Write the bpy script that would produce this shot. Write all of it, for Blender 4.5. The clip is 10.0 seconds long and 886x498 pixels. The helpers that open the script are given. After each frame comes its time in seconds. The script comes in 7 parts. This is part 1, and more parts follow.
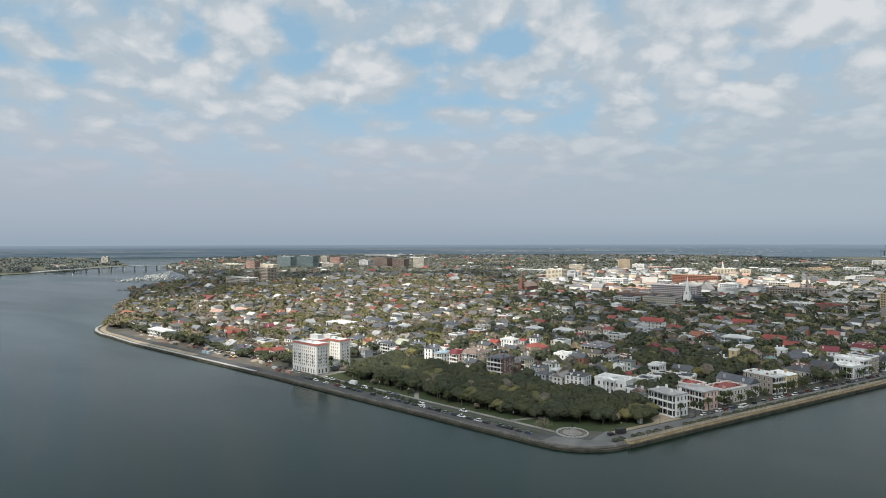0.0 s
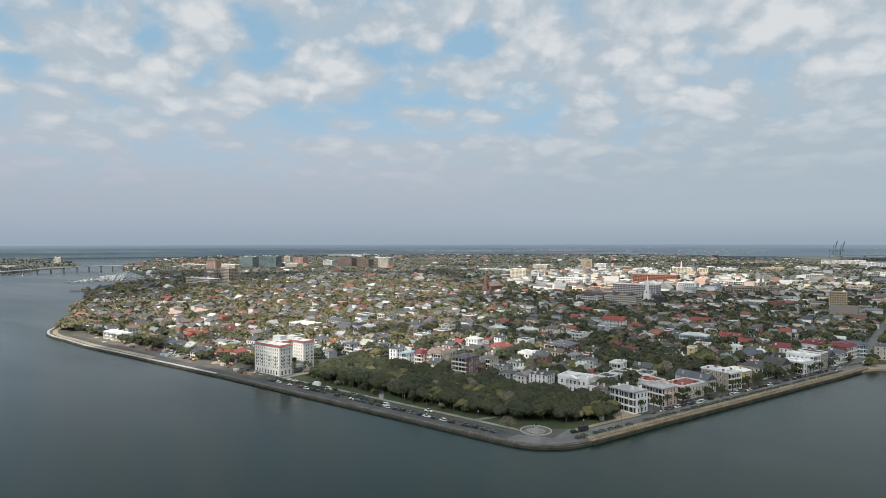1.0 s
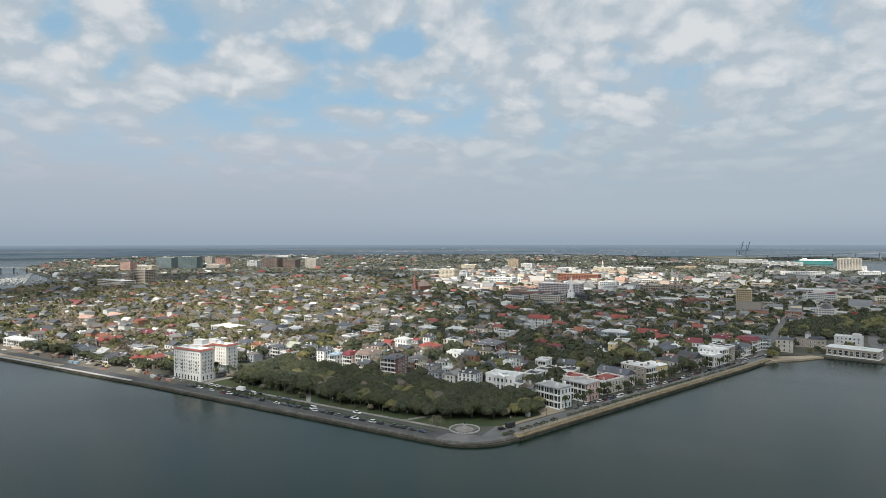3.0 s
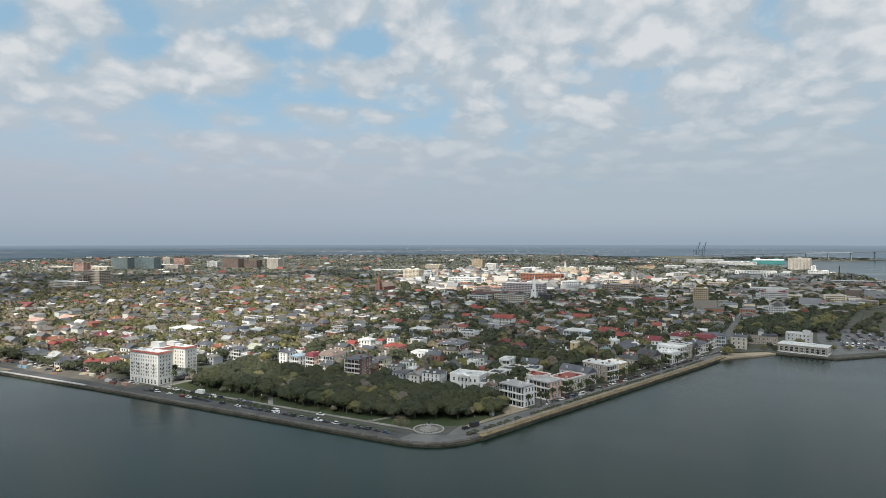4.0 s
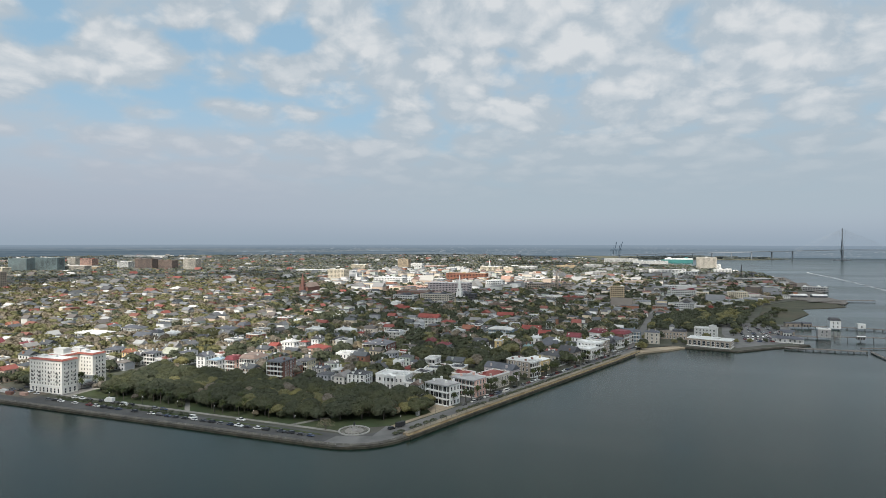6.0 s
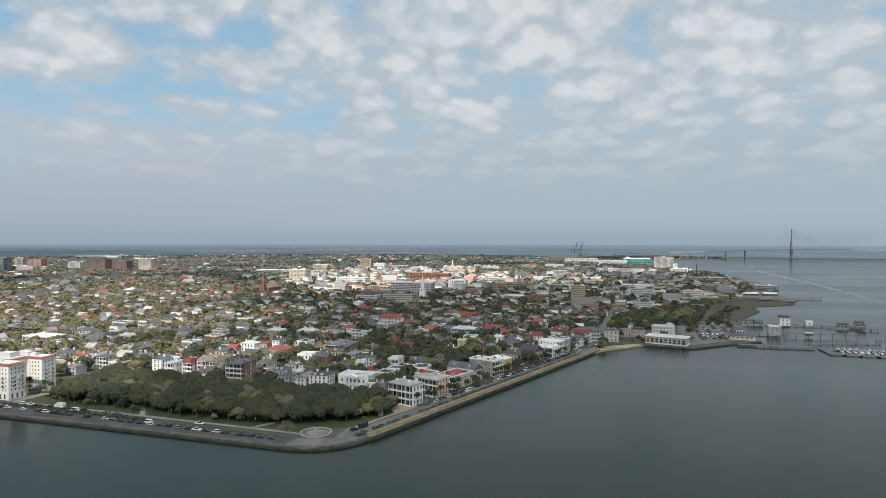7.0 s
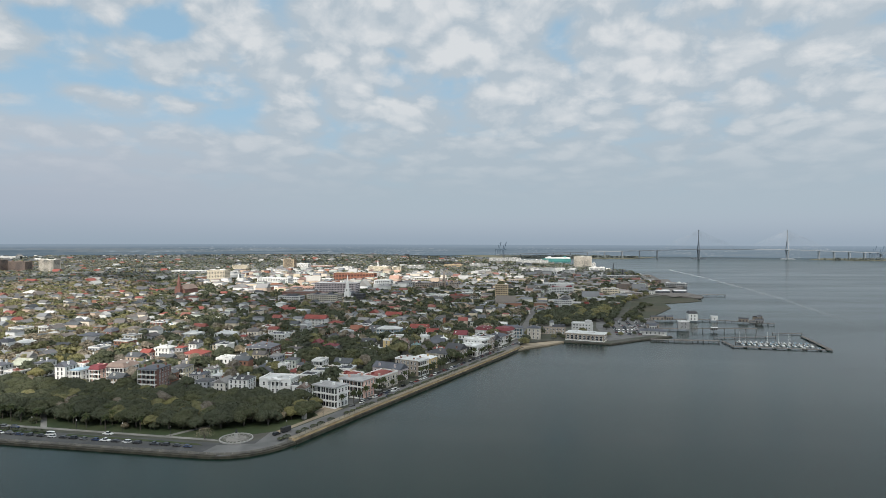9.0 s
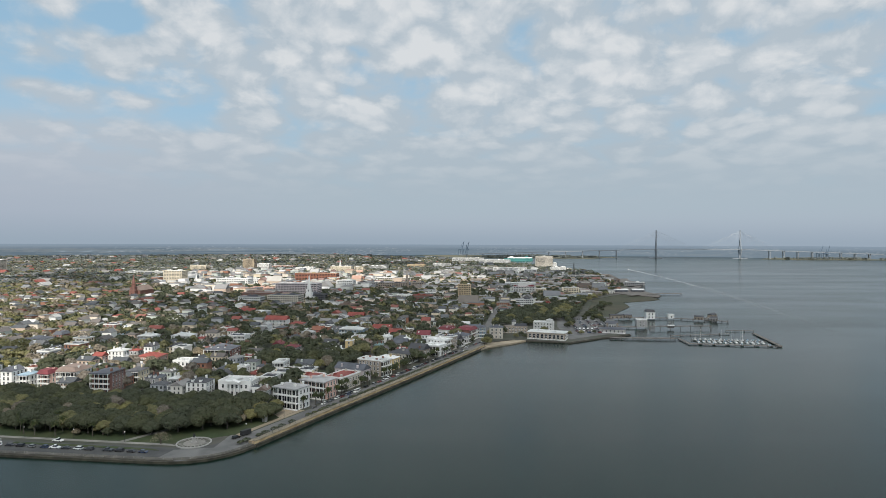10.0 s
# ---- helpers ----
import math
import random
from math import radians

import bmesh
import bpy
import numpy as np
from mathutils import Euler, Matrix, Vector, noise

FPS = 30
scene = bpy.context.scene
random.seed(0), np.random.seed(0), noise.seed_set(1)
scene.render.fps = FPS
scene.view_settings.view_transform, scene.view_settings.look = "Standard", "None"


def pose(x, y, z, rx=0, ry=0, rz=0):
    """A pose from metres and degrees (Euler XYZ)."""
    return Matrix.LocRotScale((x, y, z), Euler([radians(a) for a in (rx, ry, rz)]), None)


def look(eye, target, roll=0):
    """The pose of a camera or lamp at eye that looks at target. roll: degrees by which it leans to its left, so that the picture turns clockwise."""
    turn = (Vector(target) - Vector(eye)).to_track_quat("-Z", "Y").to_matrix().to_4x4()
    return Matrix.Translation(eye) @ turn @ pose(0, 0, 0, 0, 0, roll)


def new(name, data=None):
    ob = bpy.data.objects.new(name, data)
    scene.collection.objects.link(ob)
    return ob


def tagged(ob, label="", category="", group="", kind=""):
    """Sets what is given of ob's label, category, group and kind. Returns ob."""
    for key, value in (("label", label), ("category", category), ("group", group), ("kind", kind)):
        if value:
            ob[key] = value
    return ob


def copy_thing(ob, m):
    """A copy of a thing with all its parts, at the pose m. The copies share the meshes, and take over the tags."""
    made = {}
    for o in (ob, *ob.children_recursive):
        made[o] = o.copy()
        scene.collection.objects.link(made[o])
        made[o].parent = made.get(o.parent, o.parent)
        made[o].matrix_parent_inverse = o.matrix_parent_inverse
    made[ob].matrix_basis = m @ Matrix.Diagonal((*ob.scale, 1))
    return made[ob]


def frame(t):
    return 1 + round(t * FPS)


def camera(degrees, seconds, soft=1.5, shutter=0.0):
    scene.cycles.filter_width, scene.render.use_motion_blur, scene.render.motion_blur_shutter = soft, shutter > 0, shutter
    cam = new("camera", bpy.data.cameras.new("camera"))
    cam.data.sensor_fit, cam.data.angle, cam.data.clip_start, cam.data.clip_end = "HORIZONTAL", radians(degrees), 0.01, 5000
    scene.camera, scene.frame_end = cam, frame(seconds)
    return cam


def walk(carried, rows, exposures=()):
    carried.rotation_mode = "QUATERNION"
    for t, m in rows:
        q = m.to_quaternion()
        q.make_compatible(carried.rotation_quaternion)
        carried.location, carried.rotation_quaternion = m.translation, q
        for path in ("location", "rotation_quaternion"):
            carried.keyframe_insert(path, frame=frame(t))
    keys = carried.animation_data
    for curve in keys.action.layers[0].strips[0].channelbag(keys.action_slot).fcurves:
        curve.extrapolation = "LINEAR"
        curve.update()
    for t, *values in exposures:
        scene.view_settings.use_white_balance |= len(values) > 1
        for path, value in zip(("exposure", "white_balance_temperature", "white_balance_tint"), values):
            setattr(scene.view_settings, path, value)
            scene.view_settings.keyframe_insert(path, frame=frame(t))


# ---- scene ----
# ---------------------------------------------------------------- camera
# A drone that hangs still, 110 m over the water, and turns to its right.
EYE = 110.0
cam = camera(72.15, 10.0, soft=0.7)
TURNS = [
    (0.0, 0.0, -0.69, 0.11), (0.5, 1.67, -0.70, 0.09), (1.0, 3.31, -0.70, 0.08),
    (1.5, 4.97, -0.69, 0.07), (2.0, 6.64, -0.68, 0.06), (2.5, 8.32, -0.68, 0.05),
    (4.0, 13.36, -0.67, 0.01), (4.5, 15.07, -0.67, -0.01), (5.0, 16.82, -0.67, -0.04),
    (5.5, 18.58, -0.68, -0.06), (7.0, 23.81, -0.70, -0.11), (7.5, 25.55, -0.71, -0.13),
    (8.0, 27.30, -0.71, -0.14), (8.5, 29.06, -0.71, -0.16), (9.0, 30.82, -0.70, -0.16),
    (9.5, 32.56, -0.70, -0.18), (10.0, 34.31, -0.70, -0.19),
]
walk(cam, [(t, pose(0, 0, EYE, 90 + pitch, roll, -yaw)) for t, yaw, pitch, roll in TURNS], exposures=[(0.0, 0.07, 6420, 11), (10.0, 0.07, 6420, 11)])
# ---------------------------------------------------------------- nodes
class Net:
    """A small hand for writing node trees."""

    def __init__(self, tree):
        self.tree = tree
        tree.nodes.clear()

    def node(self, kind, **sets):
        n = self.tree.nodes.new(kind)
        for key, value in sets.items():
            setattr(n, key, value)
        return n

    def wire(self, value, socket):
        if isinstance(value, bpy.types.NodeSocket):
            self.tree.links.new(value, socket)
        elif isinstance(value, (tuple, list)) and len(value) == 3 and socket.type == "RGBA":
            socket.default_value = (*value, 1)
        else:
            socket.default_value = value

    def math(self, op, a, b=0.0, c=0.0, clamp=False):
        n = self.node("ShaderNodeMath", operation=op, use_clamp=clamp)
        for k, v in enumerate((a, b, c)):
            self.wire(v, n.inputs[k])
        return n.outputs[0]

    def vmath(self, op, a, b=(0, 0, 0)):
        n = self.node("ShaderNodeVectorMath", operation=op)
        self.wire(a, n.inputs[0])
        if op == "SCALE":
            self.wire(b, n.inputs[3])
        else:
            self.wire(b, n.inputs[1])
        return n.outputs[0]

    def mix(self, fac, a, b, blend="MIX"):
        n = self.node("ShaderNodeMix", data_type="RGBA", blend_type=blend, clamp_factor=True)
        self.wire(fac, n.inputs[0])
        self.wire(a, n.inputs[6])
        self.wire(b, n.inputs[7])
        return n.outputs[2]

    def noise(self, vec, scale, detail=4.0, rough=0.55, lac=2.0, distort=0.0):
        n = self.node("ShaderNodeTexNoise")
        if vec is not None:
            self.wire(vec, n.inputs["Vector"])
        n.inputs["Scale"].default_value = scale
        n.inputs["Detail"].default_value = detail
        n.inputs["Roughness"].default_value = rough
        n.inputs["Lacunarity"].default_value = lac
        n.inputs["Distortion"].default_value = distort
        return n.outputs[0]

    def ramp(self, fac, stops, interp="LINEAR"):
        n = self.node("ShaderNodeValToRGB")
        n.color_ramp.interpolation = interp
        el = n.color_ramp.elements
        while len(el) < len(stops):
            el.new(0.5)
        for e, (p, c) in zip(el, stops):
            e.position = p
            e.color = (*c, 1) if len(c) == 3 else c
        self.wire(fac, n.inputs[0])
        return n.outputs[0]

    def smooth(self, v, lo, hi):
        n = self.node("ShaderNodeMapRange", interpolation_type="SMOOTHSTEP")
        self.wire(v, n.inputs[0])
        n.inputs[1].default_value, n.inputs[2].default_value = lo, hi
        return n.outputs[0]

    def split(self, vec):
        n = self.node("ShaderNodeSeparateXYZ")
        self.wire(vec, n.inputs[0])
        return n.outputs

    def join(self, x, y, z):
        n = self.node("ShaderNodeCombineXYZ")
        for k, v in enumerate((x, y, z)):
            self.wire(v, n.inputs[k])
        return n.outputs[0]


# ---------------------------------------------------------------- sky and sun
SUN_AZ = radians(213)      # clockwise from +y: behind the camera and to its left
SUN_EL = radians(50)
SUN_DIR = Vector((math.sin(SUN_AZ) * math.cos(SUN_EL), math.cos(SUN_AZ) * math.cos(SUN_EL), math.sin(SUN_EL)))

world = bpy.data.worlds.new("sky")
scene.world = world
world.use_nodes = True
net = Net(world.node_tree)
way = net.node("ShaderNodeTexCoord").outputs["Generated"]
sx, sy, sz = net.split(way)
sky = net.node("ShaderNodeTexSky", sky_type="NISHITA", sun_disc=False, sun_elevation=SUN_EL, sun_rotation=SUN_AZ)
blue = net.mix(1.0, sky.outputs[0], (0.10, 0.135, 0.145), "MULTIPLY")
clear = net.mix(0.72, blue, (0.33, 0.495, 0.60))
lift = net.math("MAXIMUM", sz, 0.0)
bearing = net.math("MULTIPLY", net.math("ARCTAN2", sx, sy), 180 / math.pi)
height = net.math("MULTIPLY", net.math("ARCSINE", sz), 180 / math.pi)
rows = net.math("MULTIPLY", net.math("LOGARITHM", net.math("DIVIDE", net.math("ADD", net.math("MAXIMUM", height, 0.0), 5.0), 5.0), math.e), 6.6)
flat = net.join(net.math("MULTIPLY", bearing, 0.20), rows, net.math("MULTIPLY", sy, 1.5))
big = net.noise(flat, 0.28, 2.0, 0.5)
fluff = net.noise(flat, 0.95, 9.0, 0.58, 2.1, 0.25)
# openings and heaps of the cloud deck: bearing, height, half width, half height (degrees), weight
GAPS = (
    (-34.1, 16.5, 2.2, 1.1, 0.9), (-31.6, 15.8, 1.3, 1.3, 0.8), (-31.3, 13.6, 1.7, 0.6, 0.7), (-22.2, 17.4, 1.6, 2.0, 1), (-13.8, 19.0, 2.1, 1.6, 1),
    (-18.0, 14.1, 2.0, 1.1, 0.8), (-12.5, 15.9, 3.1, 1.0, 0.9), (-1.0, 16.7, 4.5, 0.9, 0.9), (6.4, 18.1, 2.4, 2.0, 1.1), (0.1, 13.8, 2.9, 1.4, 0.9),
    (-5.0, 12.1, 3.2, 0.7, 0.5), (-24.7, 11.4, 1.3, 0.5, 0.5), (9.0, 12.4, 2.9, 0.7, 0.5), (25.8, 17.4, 1.9, 0.6, 0.5), (34.2, 17.9, 1.6, 1.2, 0.5),
    (25.6, 17.1, 2.6, 0.5, 0.5), (29.7, 14.0, 2.3, 0.8, 0.35), (10.5, 13.1, 1.5, 1.2, 0.4), (59.9, 16.9, 2.6, 0.6, 0.6), (66.1, 16.9, 1.0, 0.8, 0.5),
)
PUFFS = (
    (-2.3, 20.2, 8.8, 2.4, 1), (-18.2, 18.0, 3.2, 2.3, 0.9), (-27.9, 16.2, 3.3, 2.1, 0.8), (11.9, 18.6, 3.4, 1.8, 0.8), (7.7, 15.5, 4.2, 1.4, 0.8),
    (-6.6, 16.0, 3.3, 1.3, 0.8), (-11.0, 13.7, 3.4, 1.1, 0.7), (-18.7, 12.3, 4.8, 0.8, 0.6), (-33.9, 12.0, 3.3, 1.3, 0.7), (-25.5, 13.9, 3.7, 1.2, 0.6),
    (-35.0, 14.4, 2.0, 0.7, 0.6), (1.6, 17.0, 2.1, 0.6, 0.4), (38.9, 16.0, 2.4, 0.8, 0.6), (28.2, 19.4, 2.4, 1.0, 0.5), (47.0, 17.0, 3.6, 1.2, 0.5),
    (14.5, 14.5, 3.7, 0.9, 0.5), (67.9, 15.5, 2.6, 1.3, 0.5), (58.2, 14.7, 2.5, 0.7, 0.5), (33.0, 16.2, 2.4, 1.0, 0.5), (39.4, 16.0, 1.6, 0.6, 0.4),
)
stray = net.node("ShaderNodeTexNoise")
net.wire(flat, stray.inputs["Vector"])
stray.inputs["Scale"].default_value, stray.inputs["Detail"].default_value = 0.9, 5.0
stray_x, stray_y, stray_z = net.split(net.vmath("SUBTRACT", stray.outputs["Color"], (0.5, 0.5, 0.5)))
spot = net.join(net.math("ADD", bearing, net.math("MULTIPLY", stray_x, 6.0)), net.math("ADD", height, net.math("MULTIPLY", stray_y, 3.0)), 0.0)
heap = 0.0
for side, places in ((-1.0, GAPS), (1.0, PUFFS)):
    for az, el, half_w, half_h, weight in places:
        off = net.vmath("MULTIPLY", net.vmath("SUBTRACT", spot, (az, el, 0.0)), (1 / half_w, 1 / half_h, 0.0))
        far = net.node("ShaderNodeVectorMath", operation="LENGTH")
        net.wire(off, far.inputs[0])
        bump = net.node("ShaderNodeMapRange", interpolation_type="SMOOTHSTEP")
        net.wire(far.outputs["Value"], bump.inputs[0])
        bump.inputs[1].default_value, bump.inputs[2].default_value = 0.25, 1.55
        bump.inputs[3].default_value, bump.inputs[4].default_value = side * weight, 0.0
        heap = net.math("ADD", heap, bump.outputs[0])
cells = net.node("ShaderNodeTexVoronoi", feature="SMOOTH_F1")
net.wire(net.vmath("ADD", flat, net.vmath("SCALE", stray.outputs["Color"], 0.75)), cells.inputs["Vector"])
cells.inputs["Scale"].default_value = 1.15
cells.inputs["Smoothness"].default_value = 0.45
puff = net.math("ADD", net.math("MULTIPLY", fluff, 0.55), net.math("MULTIPLY", net.math("SUBTRACT", 0.8, cells.outputs[0]), 0.52))
east_side = net.smooth(bearing, -10.0, 42.0)
body = net.math("ADD", net.math("ADD", net.math("MULTIPLY", big, 0.35), puff), net.math("ADD", net.math("MULTIPLY", heap, 0.20), net.math("MULTIPLY", east_side, 0.16)))
cover = net.smooth(body, 0.41, 0.72)
# the lit upper edges and the grey undersides of the clouds
above = net.noise(net.vmath("ADD", flat, (-0.08, 0.30, 0.0)), 0.95, 8.0, 0.54, 2.1, 0.25)
edge = net.math("SUBTRACT", fluff, above)
thick = net.math("MULTIPLY", net.smooth(body, 0.58, 0.92), 0.7)
small = net.node("ShaderNodeTexVoronoi", feature="SMOOTH_F1")
net.wire(net.vmath("ADD", flat, net.vmath("SCALE", stray.outputs["Color"], 0.5)), small.inputs["Vector"])
small.inputs["Scale"].default_value = 1.9
small.inputs["Smoothness"].default_value = 0.35
lump = net.math("SUBTRACT", net.smooth(net.math("ADD", small.outputs[0], net.math("MULTIPLY", fluff, -0.45)), 0.42, 0.02), 0.45)
shade = net.math("ADD", net.math("ADD", thick, net.math("MULTIPLY", lump, 0.55)), net.math("MULTIPLY", edge, 2.0), clamp=True)
cloud = net.mix(shade, (0.44, 0.505, 0.552), (0.67, 0.69, 0.695))
deck = net.mix(net.math("MULTIPLY", cover, 0.95), clear, cloud)
haze = net.ramp(net.math("MULTIPLY", lift, 2.5), [(0.0, (0.305, 0.375, 0.445)), (0.10, (0.375, 0.43, 0.50)), (0.35, (0.445, 0.49, 0.55)), (1.0, (0.53, 0.59, 0.64))])
haze = net.mix(net.math("MULTIPLY", net.smooth(bearing, -5.0, 28.0), net.smooth(lift, 0.0, 0.06)), haze, (0.385, 0.462, 0.518))
full = net.mix(net.smooth(lift, 0.05, 0.25), haze, deck)
back = net.node("ShaderNodeBackground")
net.wire(full, back.inputs[0])
back.inputs[1].default_value = 1.0
net.tree.links.new(back.outputs[0], net.node("ShaderNodeOutputWorld").inputs[0])

sun = new("sun", bpy.data.lights.new("sun", "SUN"))
sun.data.energy, sun.data.angle, sun.data.color = 5.0, radians(0.6), (1.0, 0.94, 0.84)
sun.matrix_world = look(SUN_DIR * 500, (0, 0, 0))


# ---------------------------------------------------------------- unseen cloud sheet, added to shade the ground in places
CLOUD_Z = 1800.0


def sun_gap(x, y):
    """True inside the openings placed to let sun onto chosen parts of the town."""
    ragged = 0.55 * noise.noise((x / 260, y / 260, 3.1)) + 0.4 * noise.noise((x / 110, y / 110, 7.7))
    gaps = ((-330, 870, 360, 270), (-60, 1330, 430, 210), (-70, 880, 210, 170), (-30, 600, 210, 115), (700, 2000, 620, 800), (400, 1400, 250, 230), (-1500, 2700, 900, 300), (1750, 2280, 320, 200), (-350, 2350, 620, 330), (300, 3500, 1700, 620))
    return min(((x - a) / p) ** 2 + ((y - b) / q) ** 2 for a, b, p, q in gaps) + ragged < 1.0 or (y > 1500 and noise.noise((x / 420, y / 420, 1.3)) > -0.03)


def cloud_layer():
    """A thin lumpy cloud sheet out of view, open over the ground chosen as sunlit."""
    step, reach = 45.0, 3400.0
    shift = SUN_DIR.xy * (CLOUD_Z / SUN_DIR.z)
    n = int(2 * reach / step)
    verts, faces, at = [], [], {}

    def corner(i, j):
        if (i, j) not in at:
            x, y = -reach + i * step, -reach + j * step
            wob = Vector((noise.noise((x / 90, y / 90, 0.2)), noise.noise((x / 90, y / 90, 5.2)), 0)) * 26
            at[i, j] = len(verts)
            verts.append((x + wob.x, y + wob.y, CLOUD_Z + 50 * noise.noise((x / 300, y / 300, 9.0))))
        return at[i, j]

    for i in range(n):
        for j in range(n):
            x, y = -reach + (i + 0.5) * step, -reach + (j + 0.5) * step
            if x * x + y * y < reach * reach and not sun_gap(x - shift.x, y - shift.y):
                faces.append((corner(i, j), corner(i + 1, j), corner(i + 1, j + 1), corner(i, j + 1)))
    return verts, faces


# lets part of the sun through; its bluish tint cools the light below
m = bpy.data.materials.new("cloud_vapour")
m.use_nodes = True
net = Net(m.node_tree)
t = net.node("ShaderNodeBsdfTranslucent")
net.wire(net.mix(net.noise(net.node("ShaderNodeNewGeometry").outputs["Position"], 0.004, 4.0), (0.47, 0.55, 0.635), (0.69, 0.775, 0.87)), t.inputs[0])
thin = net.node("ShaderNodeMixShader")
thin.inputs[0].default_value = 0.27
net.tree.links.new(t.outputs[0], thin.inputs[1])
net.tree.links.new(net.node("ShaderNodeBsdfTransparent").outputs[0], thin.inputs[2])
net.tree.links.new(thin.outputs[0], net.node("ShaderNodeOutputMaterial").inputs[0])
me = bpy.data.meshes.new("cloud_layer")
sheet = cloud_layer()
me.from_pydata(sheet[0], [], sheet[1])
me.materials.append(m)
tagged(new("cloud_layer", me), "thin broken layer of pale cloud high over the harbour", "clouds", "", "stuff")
# ---------------------------------------------------------------- materials
MATS = {}


def material(name, colors, rough=0.8, scale=0.5, fine=6.0, contrast=0.25, bump=0.0, metal=0.0, vary="", spec=0.4, hue=0.0):
    """Grain at two scales over one or several base colours. vary: 'object' or 'island' picks the colour by chance."""
    if name in MATS:
        return MATS[name]
    m = bpy.data.materials.new(name)
    m.use_nodes = True
    n = Net(m.node_tree)
    pos = n.node("ShaderNodeNewGeometry").outputs["Position"]
    if vary:
        pick = n.node("ShaderNodeObjectInfo").outputs["Random"] if vary == "object" else n.node("ShaderNodeNewGeometry").outputs["Random Per Island"]
        k = len(colors)
        base = n.ramp(pick, [(i / k, c) for i, c in enumerate(colors)], "CONSTANT") if k > 1 else colors[0]
    else:
        pick = 0.5
        base = colors[0] if len(colors) == 1 else n.mix(n.smooth(n.noise(pos, scale * 0.35, 3.0), 0.38, 0.62), colors[0], colors[1])
    coarse = n.noise(pos, scale, 4.0, 0.6)
    grain = n.noise(pos, fine, 3.0, 0.6)
    both = n.math("ADD", n.math("MULTIPLY", coarse, 0.65), n.math("MULTIPLY", grain, 0.35))
    gain = n.math("ADD", n.math("MULTIPLY", n.math("SUBTRACT", both, 0.5), contrast * 4), 1.0, clamp=False)
    col = n.mix(1.0, base, n.join(gain, gain, gain), "MULTIPLY")
    p = n.node("ShaderNodeBsdfPrincipled")
    n.wire(col, p.inputs["Base Color"])
    n.wire(n.math("ADD", n.math("MULTIPLY", grain, 0.25), rough - 0.12, clamp=True), p.inputs["Roughness"])
    p.inputs["Metallic"].default_value = metal
    p.inputs["Specular IOR Level"].default_value = spec
    if bump:
        b = n.node("ShaderNodeBump")
        b.inputs["Strength"].default_value = 0.6
        b.inputs["Distance"].default_value = bump
        n.wire(both, b.inputs["Height"])
        n.wire(b.outputs[0], p.inputs["Normal"])
    n.tree.links.new(p.outputs[0], n.node("ShaderNodeOutputMaterial").inputs[0])
    MATS[name] = m
    return m


def leafage(name, colors):
    """Leaves: each clump has its own green, and some light shines through."""
    m = bpy.data.materials.new(name)
    m.use_nodes = True
    n = Net(m.node_tree)
    geo = n.node("ShaderNodeNewGeometry")
    tree = n.node("ShaderNodeObjectInfo").outputs["Random"]
    one = n.ramp(geo.outputs["Random Per Island"], [(i / (len(colors) - 1), c) for i, c in enumerate(colors)])
    wide = n.noise(geo.outputs["Position"], 0.035, 2.0)
    tone = n.math("ADD", n.math("MULTIPLY", tree, 0.5), n.math("MULTIPLY", wide, 1.1))
    col = n.mix(1.0, one, n.ramp(n.math("MULTIPLY", tone, 0.72), [(0.2, (0.8, 0.82, 0.85)), (0.55, (1.0, 1.0, 1.0)), (0.85, (1.25, 1.18, 0.95))]), "MULTIPLY")
    p = n.node("ShaderNodeBsdfPrincipled")
    n.wire(col, p.inputs["Base Color"])
    p.inputs["Roughness"].default_value = 0.7
    p.inputs["Specular IOR Level"].default_value = 0.25
    t = n.node("ShaderNodeBsdfTranslucent")
    n.wire(col, t.inputs[0])
    mix = n.node("ShaderNodeMixShader")
    mix.inputs[0].default_value = 0.25
    n.tree.links.new(p.outputs[0], mix.inputs[1])
    n.tree.links.new(t.outputs[0], mix.inputs[2])
    n.tree.links.new(mix.outputs[0], n.node("ShaderNodeOutputMaterial").inputs[0])
    return m


def water_material():
    m = bpy.data.materials.new("harbour_water")
    m.use_nodes = True
    n = Net(m.node_tree)
    pos = n.node("ShaderNodeNewGeometry").outputs["Position"]
    turned = n.node("ShaderNodeVectorRotate", rotation_type="Z_AXIS")
    n.wire(pos, turned.inputs["Vector"])
    turned.inputs["Angle"].default_value = radians(35)
    lanes = n.vmath("MULTIPLY", turned.outputs[0], (0.22, 1.0, 1.0))
    drift = n.noise(lanes, 0.007, 4.0, 0.55, 2.0, 0.8)
    silt = n.noise(pos, 0.0024, 3.0, 0.5)
    col = n.mix(n.smooth(silt, 0.38, 0.62), (0.0030, 0.0138, 0.0102), (0.0078, 0.0212, 0.0152))
    p = n.node("ShaderNodeBsdfPrincipled")
    n.wire(col, p.inputs["Base Color"])
    ripple = n.noise(n.vmath("MULTIPLY", turned.outputs[0], (0.5, 1.0, 1.0)), 0.05, 5.0, 0.6)
    rough = n.math("ADD", n.math("MULTIPLY", n.smooth(drift, 0.30, 0.72), 0.09), n.math("MULTIPLY", ripple, 0.03))
    n.wire(n.math("ADD", rough, 0.15), p.inputs["Roughness"])
    p.inputs["IOR"].default_value = 1.31
    p.inputs["Specular IOR Level"].default_value = 0.40
    n.tree.links.new(p.outputs[0], n.node("ShaderNodeOutputMaterial").inputs[0])
    return m


